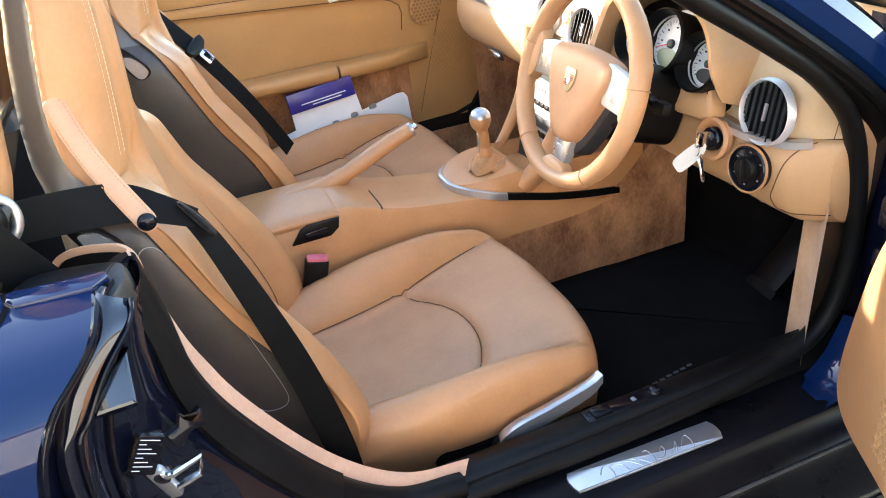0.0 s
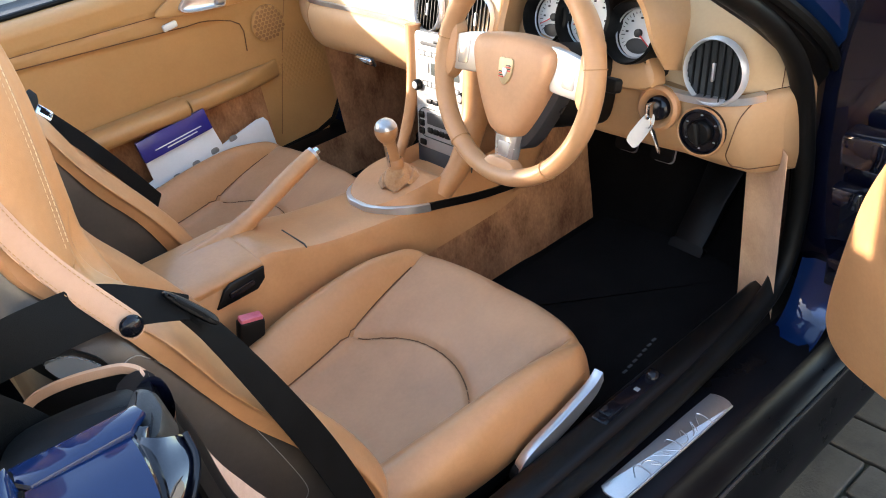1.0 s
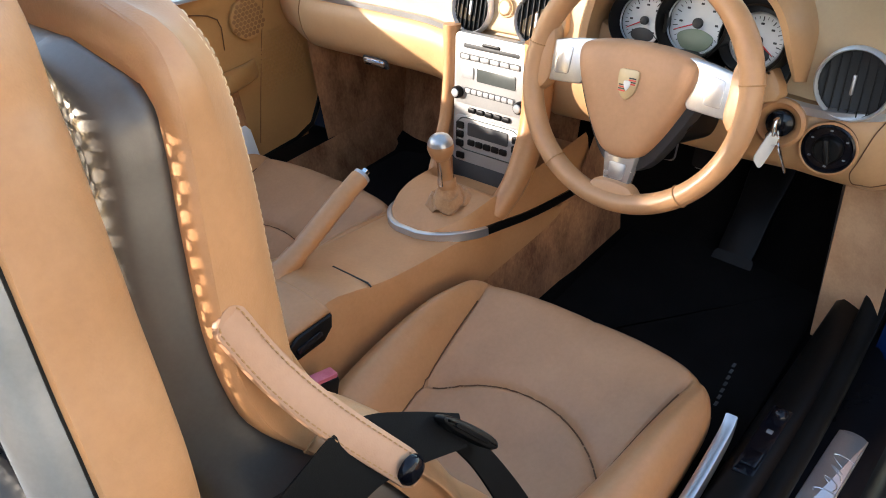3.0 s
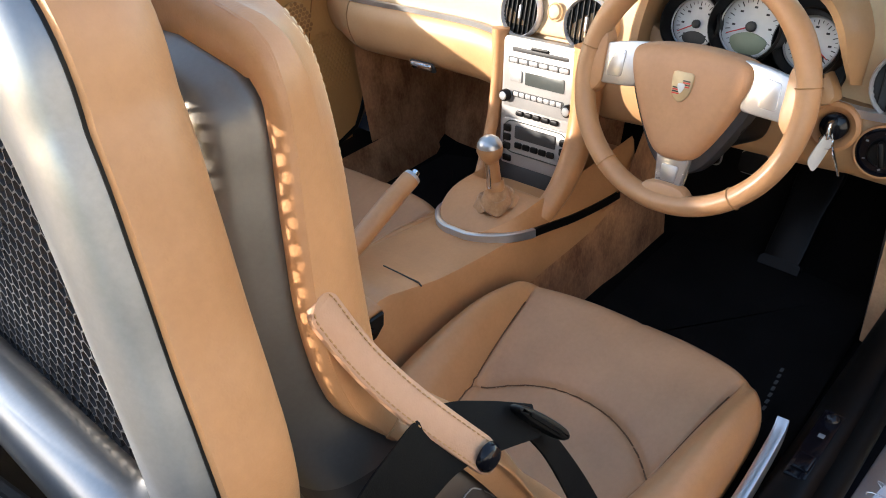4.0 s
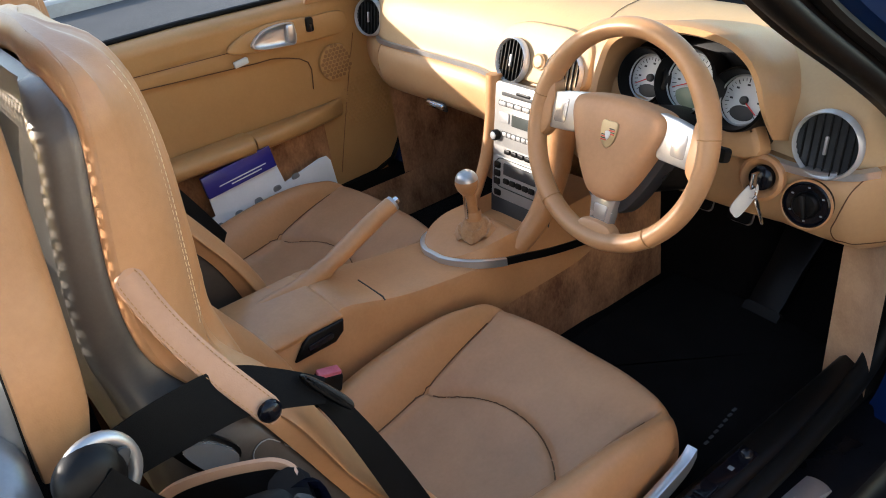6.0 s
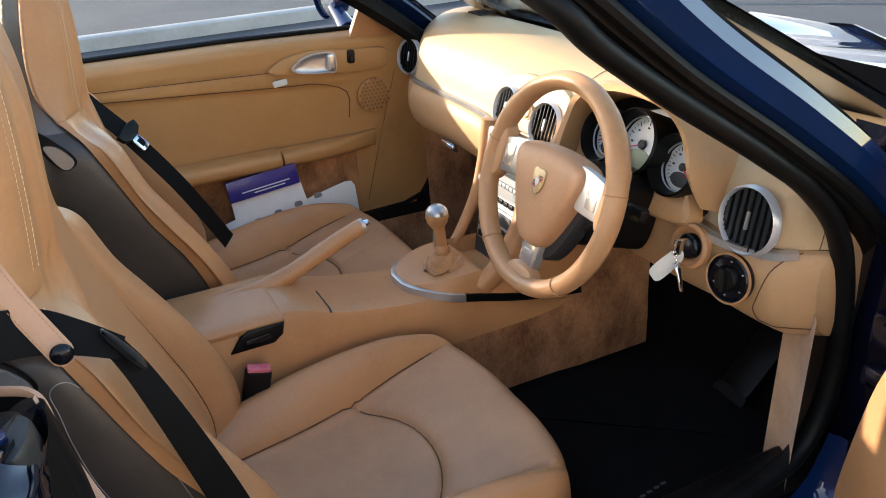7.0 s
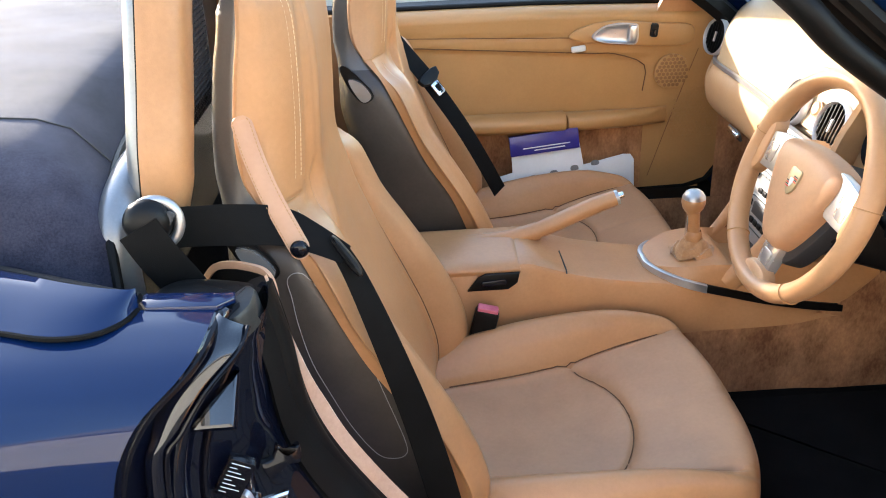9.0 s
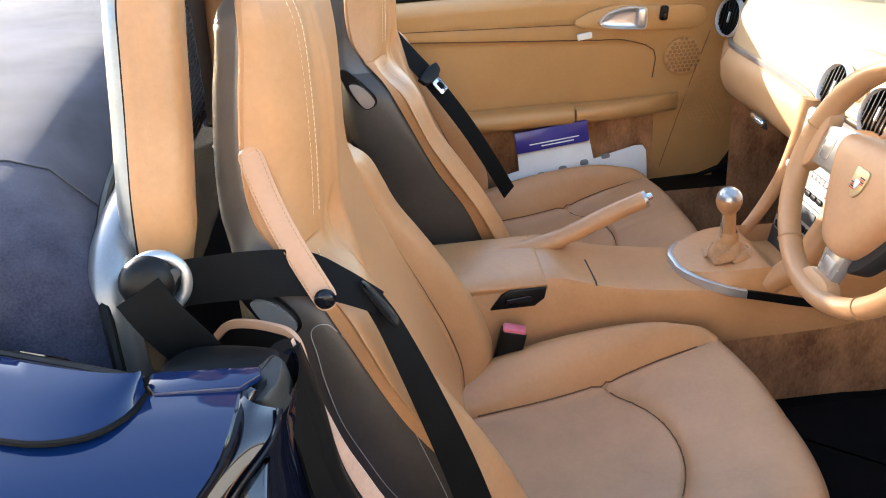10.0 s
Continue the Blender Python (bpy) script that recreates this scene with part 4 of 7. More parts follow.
def console_row(x):
    zt, zl = top_z(x), low_z(x)
    pts = [(-HALF - 0.010, zl), (-HALF - 0.006, zl + 0.4 * (zt - zl)), (-HALF + 0.001, zt - 0.012), (-HALF + 0.006, zt - 0.003), (-HALF + 0.016, zt), (-0.04, zt + 0.001)]
    pts = pts + [(0, zt + 0.001)] + [(-a, z) for a, z in reversed(pts)]
    return [V(x, CY + a, z) for a, z in pts]


part("body", grid([console_row(-0.32 + 0.02 * i) for i in range(55)]), leather, cc)
for s in (-1, 1):
    rows = []
    for i in range(60):
        x = -0.30 + 0.0205 * i
        zl = skirt_top(x)
        rows.append([V(x, CY + s * (HALF + 0.007 + 0.006 * max(0, min(1, (x - 0.66) / 0.06)) - 0.004 * k + 0.003 * math.sin(31 * x + 4 * k) * (k > 0.2)), 0.275 + (zl + 0.004 - 0.275) * k) for k in (0, 0.2, 0.4, 0.6, 0.8, 1.0)])
    part("side_skirt", grid(rows), suede, cc, "tan suede lower side")
# armrest lid
lid = catmull([(-HALF + 0.0, 0.585, 0), (-HALF - 0.001, 0.596, 0), (-HALF + 0.012, 0.604, 0), (-0.05, 0.607, 0), (0, 0.608, 0), (0.05, 0.607, 0), (HALF - 0.012, 0.604, 0), (HALF + 0.001, 0.596, 0), (HALF - 0.0, 0.585, 0)], 5)
rows = []
for x, k in [(-0.30, 1)] + [(-0.28 + 0.03 * i, 1) for i in range(12)] + [(0.066, 1), (0.071, 0.97), (0.074, 0.86), (0.075, 0.6), (0.075, 0.0)]:
    rows.append([V(x, CY + p.x, 0.585 + (p.y - 0.585) * k) for p in lid])
part("armrest_lid", grid(rows, cap=False), leather, cc)
hs = part("lid_latch", slab([(-0.045, -0.018), (0.034, -0.018), (0.052, -0.004), (0.056, 0.017), (-0.010, 0.017), (-0.024, 0.010)], 0.006, frame_at((0.016, CY - HALF - 0.003, 0.574), (1, 0, 0.0), (0, 0, 1)), 0.002), black_plastic, cc, "black plastic lid latch")
part("latch_grip", slab(rrect(0.05, 0.012, 0.005), 0.005, frame_at((0.022, CY - HALF - 0.008, 0.573), (1, 0, 0.08), (0, 0, 1)), 0.002), gloss_black, hs)
for x in (0.165,):
    part("joint", tube([V(x, CY - HALF + 0.004, top_z(x) - 0.004)] + [V(x, CY + a, top_z(x) + 0.0012) for a in (-0.08, -0.03, 0.0)], 0.0016, 6), ink, cc)
# shifter plinth
strip = lambda x: top_z(x) + 0.004
plinth_top = curve_of([(0.335, 0.556), (0.38, 0.568), (0.45, 0.576), (0.54, 0.572), (0.66, 0.570)])


def plinth_half(x):
    u = min(1.0, max(0.0, (x - 0.335) / 0.12))
    return 0.096 * math.sqrt(max(0.0, 1 - (1 - u) ** 2.2))


rows = []
for i in range(44):
    x = 0.3355 + 0.0105 * i
    h, zt, zs = max(0.006, plinth_half(x)), plinth_top(x), strip(x)
    dip = max(0.0, min(1.0, (x - 0.478) / 0.05))
    dip = 0.034 * dip * dip * (3 - 2 * dip)
    pts = [(-h, zs - 0.006), (-h, zs + 0.006), (-h * 0.975, zs + 0.45 * (zt - zs)), (-h * 0.93, zt - 0.008), (-h * 0.88, zt), (-h * 0.80, zt - dip), (-h * 0.5, zt + 0.002 - dip)]
    pts = pts + [(0, zt + 0.002 - dip)] + [(-a, z) for a, z in reversed(pts)]
    rows.append([V(x, CY + a, z) for a, z in pts])
part("shifter_plinth", grid(rows, cap=True), leather, cc)
nose = [V(x, CY + s * (plinth_half(x) + 0.0015), strip(x) + 0.002) for s, seq in ((-1, [0.44 - 0.006 * i for i in range(18)]), (1, [0.3375 + 0.006 * i for i in range(18)])) for x in seq]
part("chrome_trim", band(nose, [V(0, 0, 0.0090)] * len(nose), 0.007), silver, cc, "bright chrome trim")
for s in (-1, 1):
    side = [V(x, CY + s * (plinth_half(x) + 0.0015), strip(x) + 0.002) for x in [0.44 + 0.02 * i for i in range(18)]]
    part("dark_trim", band(side, [V(0, 0, 0.0085)] * len(side), 0.005), black_plastic, cc, "dark grey trim strip")
    part("stack_cheek", tube(catmull([(0.485, CY + s * 0.080, 0.535), (0.535, CY + s * 0.094, 0.585), (0.580, CY + s * 0.100, 0.66), (0.604, CY + s * 0.100, 0.74), (0.618, CY + s * 0.100, 0.82)], 6), [(0.008 if s > 0 else 0.020) + 0.0003 * i for i in range(25)], 12, flat=1.3, up=(1, 0, 0)), leather, cc)

# gear lever
gl = thing("gear_lever", (0.43, 0.005, 0.585), "tan leather gear lever with silver-capped knob and gaiter", "gear lever")
rows = []
for j in range(13):
    v = j / 12
    row = []
    for i in range(40):
        a = 2 * math.pi * i / 40
        r = (0.027 * (1 - v) ** 1.1 + 0.012) * (1 + 0.09 * (1 - v) * v * 4 * math.sin(4 * a + 5 * v) * 0.8)
        sq = 1 / max(abs(math.cos(a)), abs(math.sin(a))) ** (0.6 * (1 - v))
        row.append(V(0.432 + r * sq * 1.15 * math.cos(a), 0.008 + r * sq * math.sin(a), 0.574 + 0.036 * v + 0.007 * math.sin(14 * v + 3 * math.sin(2 * a)) * (1 - v)))
    rows.append(row)
part("gaiter", grid(rows, cu=True), suede_tan, gl, "wrinkled tan leather gaiter")
part("collar", lathe([(0.016, 0), (0.017, 0.004), (0.0165, 0.016), (0.014, 0.020)], pose(0.430, 0.008, 0.603), 20), leather, gl)
part("stick", tube(catmull([(0.430, 0.008, 0.612), (0.427, 0.008, 0.640), (0.424, 0.008, 0.668), (0.423, 0.008, 0.680)], 4), [0.0125] * 5 + [0.013] * 4 + [0.016, 0.018, 0.019, 0.02], 16), leather, gl)
part("stick_inlay", box((0.414, 0.008, 0.640), (0.004, 0.009, 0.055), 0.002), chrome, gl, "bright metal inlay")
part("knob", lathe([(0.014, -0.020), (0.020, -0.012), (0.0235, 0.0), (0.022, 0.010), (0.017, 0.018)], pose(0.423, 0.008, 0.685), 28), leather, gl)
part("knob_cap", lathe([(0.0225, 0.0085), (0.0212, 0.0135), (0.0172, 0.0200), (0.010, 0.0252), (0.0005, 0.0267)], pose(0.423, 0.008, 0.685), 28), satin, gl, "silver knob cap")

# parking brake lever
hb = thing("parking_brake", (0.05, 0.068, 0.59), "tan leather parking brake lever with silver end button", "brake lever")
part("grip", tube(catmull([(0.125, 0.068, 0.612), (0.16, 0.068, 0.626), (0.21, 0.068, 0.648), (0.25, 0.068, 0.664), (0.284, 0.068, 0.676)], 6), [0.0165] * 4 + [0.0175] * 14 + [0.0165] * 7, 16), leather, hb)
part("sleeve", tube(catmull([(-0.02, 0.068, 0.588), (0.06, 0.068, 0.594), (0.10, 0.068, 0.604), (0.128, 0.068, 0.613)], 6), [0.020] * 12 + [0.0185] * 7, 16), leather, hb)
part("grip_end", tube([(0.283, 0.068, 0.6757), (0.290, 0.068, 0.678)], 0.0155, 16), satin, hb)
part("end_button", tube([(0.289, 0.068, 0.678), (0.300, 0.068, 0.682)], [0.0085, 0.007], 14), chrome, hb, "bright release button")

# ---- centre stack ----
ra = thing("radio_unit", (0.58, 0.027, 0.56), "silver radio and climate control panel with grey buttons", "radio")
SM = frame_at((0.590, 0.027, 0.69), (0, -1, 0), (0.16, 0, 0.99))        # across to the driver's side, up the panel


def on_stack(name, x, y, w, h, th, mat, parent=ra, r=0.003, label="", z=0.004):
    return part(name, slab(rrect(w, h, min(r, h * 0.45, w * 0.45), 3), th, SM @ pose(x, y, z), min(0.0015, th * 0.5)), mat, parent, label)


part("fascia", slab(rrect(0.174, 0.250, 0.012), 0.016, SM @ pose(0, 0.0, -0.012), 0.003), radio_silver, ra)
up_ = on_stack("radio_face", 0, 0.055, 0.162, 0.125, 0.003, radio_silver)
dn_ = on_stack("climate_face", 0, -0.065, 0.162, 0.070, 0.003, radio_silver, r=0.012)
on_stack("disc_slot", 0.0, 0.103, 0.125, 0.008, 0.002, ink, up_, z=0.0062)
on_stack("disc_lip", 0.0, 0.110, 0.040, 0.006, 0.003, black_plastic, up_, z=0.0065)
on_stack("button_bed", -0.002, 0.083, 0.138, 0.0115, 0.0016, ink, up_, z=0.0062)
on_stack("button_bed", 0.0, 0.020, 0.118, 0.012, 0.0016, ink, up_, z=0.0062)
on_stack("button_bed", 0.014, 0.054, 0.094, 0.031, 0.0010, button_grey, up_, z=0.0062)
for i in range(6):
    on_stack("preset_button", -0.058 + 0.0225 * i, 0.083, 0.020, 0.0085, 0.003, button_grey, up_, z=0.0065)
on_stack("display", 0.014, 0.054, 0.088, 0.026, 0.002, lcd, up_, label="dark liquid crystal display", z=0.0065)
on_stack("side_button", -0.052, 0.054, 0.030, 0.022, 0.003, button_grey, up_, z=0.0065)
for x in (-0.072, 0.071):
    k = part("knob", lathe([(0.0115, 0), (0.0115, 0.010), (0.009, 0.013), (0.001, 0.0135)], SM @ pose(x, 0.014, 0.006), 24), black_plastic, up_)
    part("knob_cap", lathe([(0.0085, 0.0128), (0.007, 0.0145), (0.0005, 0.0148)], SM @ pose(x, 0.014, 0.006), 20), satin, k)
on_frame = [SM @ V(x, y - 0.065, 0.0072) for x, y in rrect(0.150, 0.064, 0.022, 5)]
part("climate_frame", tube(on_frame, 0.0013, 6, True), lcd, dn_)
for i in range(8):
    on_stack("tuning_button", -0.049 + 0.0140 * i, 0.020, 0.0125, 0.009, 0.003, button_grey, up_, z=0.0065)
for i in range(5):
    on_stack("function_button", -0.040 + 0.020 * i, -0.017, 0.017, 0.010, 0.004, black_plastic, ra, z=0.0045)
on_stack("climate_display", 0.0, -0.054, 0.095, 0.026, 0.003, ink, dn_, z=0.0062)
for i in range(5):
    on_stack("climate_button", -0.038 + 0.019 * i, -0.080, 0.0165, 0.012, 0.004, black_plastic, dn_, z=0.0062)
for s in (-1, 1):
    for y in (-0.050, -0.068, -0.086):
        on_stack("rocker_button", s * 0.066, y, 0.018, 0.014, 0.004, black_plastic, dn_, z=0.0062)
    on_stack("corner_button", s * 0.066, -0.112, 0.020, 0.013, 0.003, black_plastic, ra, z=0.0045)
single("storage_slot", join(slab(rrect(0.176, 0.056, 0.006), 0.004, frame_at((0.5685, 0.027, 0.560), (0, -1, 0), (0.3, 0, 0.95)), 0.001)), ink, "black open storage slot under the radio", "storage slot")


# ---- dashboard ----
dash = thing("dashboard", (0.75, CY, 0.65), "tan leather dashboard with silver trim strip and glovebox", "dashboard")
shift = curve_of([(-0.74, 0.20), (-0.70, 0.150), (-0.66, 0.098), (-0.63, 0.054), (-0.605, 0.028), (-0.50, 0.004), (-0.38, -0.003), (-0.20, -0.002), (-0.10, -0.010), (0.03, -0.014), (0.14, -0.014), (0.22, 0.0), (0.40, 0.006), (0.60, 0.008), (0.66, 0.03), (0.74, 0.07)])
drop = curve_of([(-0.70, 0.006), (-0.60, 0.003), (-0.2, 0.006), (0.14, 0.006), (0.25, 0.0), (0.70, 0.005)])


def dash_row(y):
    s, d = shift(y), drop(y)
    top = [(0.94, 0.925), (0.90, 0.940), (0.83, 0.950), (0.76, 0.944), (0.708, 0.918), (0.682, 0.886), (0.670, 0.850), (0.664, 0.815), (0.660, 0.800)]
    swell = 0.024 * math.exp(-((y + 0.560) / 0.064) ** 4)          # round the driver's outer vent
    return [V(x + s * (1 if x < 0.9 else 0.3) - swell * max(0.0, 1 - ((z - 0.842) / 0.070) ** 2), y, z - d * 0.3) for x, z in catmull2(top)]


def catmull2(pts, n=4):
    return [(p.x, p.y) for p in catmull([(a, b, 0) for a, b in pts], n)]


def lower_row(y):
    s, d = shift(y), drop(y)
    low = [(0.663, 0.800), (0.646, 0.792), (0.634, 0.765), (0.636, 0.725), (0.652, 0.690), (0.685, 0.668), (0.76, 0.655), (0.90, 0.66)]
    end = max(0.0, min(1.0, (-0.50 - y) / 0.11))                    # hangs lower beside the door
    return [V(x + s, y, z - d - 0.018 * end * max(0.0, min(1.0, (0.765 - z) / 0.08))) for x, z in catmull2(low)]


ys = [-0.648] + [-0.64 + 0.01 * i for i in range(21)] + [-0.43 + 0.02 * i for i in range(58)]
part("upper_pad", grid([dash_row(y) for y in ys]), dash_pad_sunlit, dash, "tan upper dash pad, paled for sunlight")
part("knee_panel", grid([lower_row(y) for y in [v for v in ys if v < -0.05]]), leather_dash, dash)
part("glovebox_door", grid([lower_row(y) for y in [0.125 + 0.02 * i for i in range(25)]]), leather_dash, dash, "tan leather glovebox door")
part("end_cover", grid([lower_row(y) for y in [0.608 + 0.02 * i for i in range(8)]]), leather_dash, dash)
part("centre_block", grid([[V(p.x + 0.012, p.y, p.z) for p in lower_row(y)] for y in [-0.06 + 0.019 * i for i in range(11)]]), leather_dash, dash)


edge = dash_row(-0.648)[6:] + lower_row(-0.648)
mid = sum(edge, Vector()) / len(edge) + V(0.05, 0, 0)
part("end_panel", grid([[p + (mid - p) * k + V(0, -0.010 * math.sin(min(1.0, k * 3) * math.pi / 2), 0) for p in edge] for k in (0, 0.06, 0.15, 0.4, 0.95)]), leather_dash, dash)


def strip_pt(y, dz=0.0, out=0.003):
    return V(0.656 + shift(y) - out, y, 0.801 - drop(y) * 0.5 + dz)


line = [strip_pt(y) for y in [0.125 + 0.02 * i for i in range(27)]]
part("trim_strip", band(line, [V(0, 0, 0.0055)] * len(line), 0.006), satin, dash, "satin silver trim strip")
line = [V(0.650 + shift(-0.462 - 0.0088 * i) - 0.012 - 0.007 * math.sin(math.pi * i / 19) - 0.006 * (i / 19) ** 2, -0.462 - 0.0088 * i, 0.797 - 0.006 * math.sin(math.pi * i / 19)) for i in range(20)]
part("trim_strip", band(line, [V(0, 0, 0.0065)] * len(line), 0.010), silver, dash, "satin silver trim strip")
gx = 0.377
part("glovebox_latch", slab(rrect(0.062, 0.016, 0.006), 0.008, frame_at((0.641, gx, 0.690), (0, -1, 0), (-0.3, 0, 1)), 0.003), chrome, dash, "chrome glovebox latch")
part("latch_recess", slab(rrect(0.074, 0.024, 0.008), 0.004, frame_at((0.644, gx, 0.688), (0, -1, 0), (-0.3, 0, 1)), 0.002), ink, dash)
seam = [lower_row(-0.632 + 0.0035 * i)[i] + V(-0.0008, 0, 0) for i in range(2, 15, 2)] + [lower_row(-0.586 - 0.012 * k)[16] + V(-0.0008, 0, -0.0006) for k in range(6)]
part("panel_joint", tube(catmull(seam, 4), 0.0009, 6), seam_brown, dash)
part("panel_joint", tube([dash_row(-0.636)[i] + V(-0.0006, -0.0004, 0) for i in range(20, 33)], 0.0008, 6), seam_brown, dash)
part("pad_joint", tube([p + V(-0.0008, 0, 0.0008) for p in dash_row(-0.085)[0:24]], 0.0006, 6), ink, dash)
for k in range(5):
    part("demister_slot", box((0.86, 0.56 + 0.014 * k, 0.951), (0.05, 0.006, 0.004), 0.001), ink, dash)


def vent(at, normal, r, twist=0.0):
    """A round air vent with slats on the dash."""
    n = Vector(normal).normalized()
    side = V(0, 0, 1).cross(n).normalized()
    m = frame_at(at, side, n.cross(side)) @ pose(0, 0, 0, 0, 0, twist)
    ring = part("vent", lathe([(r * 0.90, -0.003), (r * 0.91, 0.005), (r * 0.95, 0.009), (r, 0.005), (r * 1.01, -0.006), (r * 0.93, -0.006)], m, 40), vent_silver, dash, "round air vent with a silver ring")
    part("bowl", lathe([(r * 0.92, 0.004), (r * 0.90, -0.001), (r * 0.84, -0.0035), (0.002, -0.004)], m, 32), ink, ring)
    for i in range(-3, 4):
        x = i * r * 0.235
        h = math.sqrt(max(0.0, (r * 0.88) ** 2 - x * x))
        part("slat", slab(rrect(0.0018, 2 * h, 0.0008, 2), 0.007, m @ pose(x, 0, -0.003, 0, 8, 0), 0.0005), black_plastic, ring)
    part("slat_tab", slab(rrect(0.0045, r * 0.55, 0.002, 3), 0.005, m @ pose(0, 0, 0.002), 0.0015), silver, ring)
    return ring


vent((0.650, -0.566, 0.836), (-0.96, -0.02, 0.16), 0.052)
vent((0.642, 0.099, 0.847), (-0.94, 0.05, 0.30), 0.046)
vent((0.644, -0.044, 0.845), (-0.94, -0.05, 0.30), 0.046)
vent((0.690, 0.690, 0.842), (-0.95, -0.20, 0.22), 0.048)
part("hazard_button", lathe([(0.0135, -0.002), (0.0135, 0.003), (0.011, 0.006), (0.0005, 0.0075)], frame_at((0.648, 0.026, 0.856), (0, -1, 0), (0.30, 0, 0.95)), 24), dash_pad_sunlit, dash)
part("hazard_ring", tube([frame_at((0.646, 0.026, 0.856), (0, -1, 0), (0.30, 0, 0.95)) @ V(x, y, 0) for x, y in circle(0.0155, 24)], 0.0012, 8, True), leather_dash, dash)
# surround of the two middle vents
pod = smooth2([(-0.125, 0.0), (-0.115, 0.045), (-0.06, 0.064), (0.0, 0.066), (0.06, 0.064), (0.115, 0.045), (0.125, 0.0), (0.112, -0.042), (0.0, -0.052), (-0.112, -0.042)], 6)
part("vent_surround", slab(pod, 0.030, frame_at((0.681, 0.026, 0.850), (0, -1, 0), (0.38, 0, 0.92)), 0.010), dash_pad_sunlit, dash)



# instrument hood
DM = frame_at((0.640, -0.345, 0.893), (0, -1, 0), (0.36, 0, 0.93))       # across to the driver's right, up, towards the driver
arch = [(-0.170, -0.09), (-0.175, -0.03), (-0.160, 0.032), (-0.105, 0.062), (-0.02, 0.074), (0.055, 0.068), (0.102, 0.046), (0.130, 0.012), (0.144, -0.028), (0.150, -0.060)]
arch = smooth2(arch, 8, False)
rows = []
prof = [(0.030, -0.14), (0.026, -0.08), (0.016, -0.01), (0.012, 0.030), (0.004, 0.040), (-0.006, 0.036), (-0.008, 0.020), (-0.004, -0.03), (0.0, -0.05)]
for i, (x, y) in enumerate(arch):
    a, b = arch[max(0, i - 1)], arch[min(len(arch) - 1, i + 1)]
    t = Vector((b[0] - a[0], b[1] - a[1])).normalized()
    nrm = Vector((-t.y, t.x))
    end = max(0.0, 1 - (len(arch) - 1 - i) / 14) if x > 0 else 0.0      # the leg runs out into the dash
    rows.append([DM @ V(x + nrm.x * o * (1 - 0.6 * end), y + nrm.y * o * (1 - 0.6 * end), w - 0.045 * end ** 1.5 * (w > -0.03) + 0.012 * max(0, y) / 0.1) for o, w in prof])
part("instrument_hood", grid(rows), leather_dash, dash)
part("cluster_backing", slab(smooth2([(-0.180, -0.10), (-0.182, 0.02), (-0.11, 0.066), (-0.02, 0.080), (0.06, 0.072), (0.108, 0.044), (0.128, 0.0), (0.118, -0.080), (0.0, -0.10)], 6), 0.02, DM @ pose(0, 0, -0.06), 0.004), black_plastic, dash)
part("cluster_skirt", slab(smooth2([(-0.185, -0.02), (-0.12, -0.045), (0.0, -0.058), (0.09, -0.053), (0.118, -0.048), (0.112, -0.10), (-0.185, -0.10)], 5), 0.03, DM @ pose(0, 0, -0.035), 0.01), leather_dash, dash)


def dial(x, y, r, w, needle, lcd_mat, low):
    """One instrument with its tube, face, figures' ticks and needle."""
    m = DM @ pose(x, y, w)
    tubeg = part("instrument", lathe([(r + 0.006, -0.03), (r + 0.010, 0.030), (r + 0.007, 0.034), (r + 0.004, 0.028), (r - 0.001, 0.0)], m, 40), black_plastic, dash, "round white-faced instrument")
    part("dial_face", lathe([(r, 0.0), (r - 0.0005, 0.002), (r * 0.5, 0.0022), (0.001, 0.0022)], m, 40), dial_white, tubeg)
    part("dial_rim", tube([m @ V(a, b, 0.010) for a, b in circle(r - 0.0015, 40)], 0.0016, 8, True), satin, tubeg)
    part("dial_display", slab(low, 0.0016, m @ pose(0, 0, 0.0018), 0.0006), lcd_mat, tubeg)
    ticks = []
    for i in range(25):
        a = radians(225 - 270 * i / 24)
        ln = 0.10 if i % 3 else 0.17
        ticks.append(slab(rrect(0.0008 if i % 3 else 0.0013, r * ln, 0.0003, 1), 0.0008, m @ pose(0, 0, 0.0022) @ Matrix.Rotation(a - math.pi / 2, 4, "Z") @ pose(0, r * (0.86 - ln / 2), 0), 0.0003))
    tagged(part("scale_ticks", join(*ticks), ink, tubeg), kind="stuff")
    for i in range(7):
        a = radians(225 - 270 * i / 6)
        part("figure_bar", slab(rrect(0.005, 0.003, 0.0005, 1), 0.0008, m @ pose(r * 0.60 * math.cos(a), r * 0.60 * math.sin(a), 0.0022), 0.0003), ink, tubeg)
    part("needle", slab([(-0.0012, -0.003), (0.0012, -0.003), (0.0006, r * 0.80), (-0.0006, r * 0.80)], 0.0012, m @ pose(0, 0, 0.006) @ Matrix.Rotation(radians(needle), 4, "Z"), 0.0004), red_paint, tubeg)
    part("needle_hub", lathe([(r * 0.17, 0.003), (r * 0.16, 0.008), (r * 0.10, 0.0095), (0.0005, 0.0095)], m, 20), ink, tubeg)


dial(-0.100, -0.013, 0.040, -0.018, 118, ink, [(a * 0.020, -0.022 + b * 0.011) for a, b in circle(1, 20)])
dial(0.082, -0.014, 0.040, -0.018, -125, ink, [(a * 0.021, -0.020 + b * 0.012) for a, b in circle(1, 20)])
dial(-0.008, -0.004, 0.047, -0.006, 112, lcd_green, smooth2([(-0.028, -0.018), (0, -0.008), (0.028, -0.018), (0.020, -0.036), (0.0, -0.041), (-0.020, -0.036)], 5))

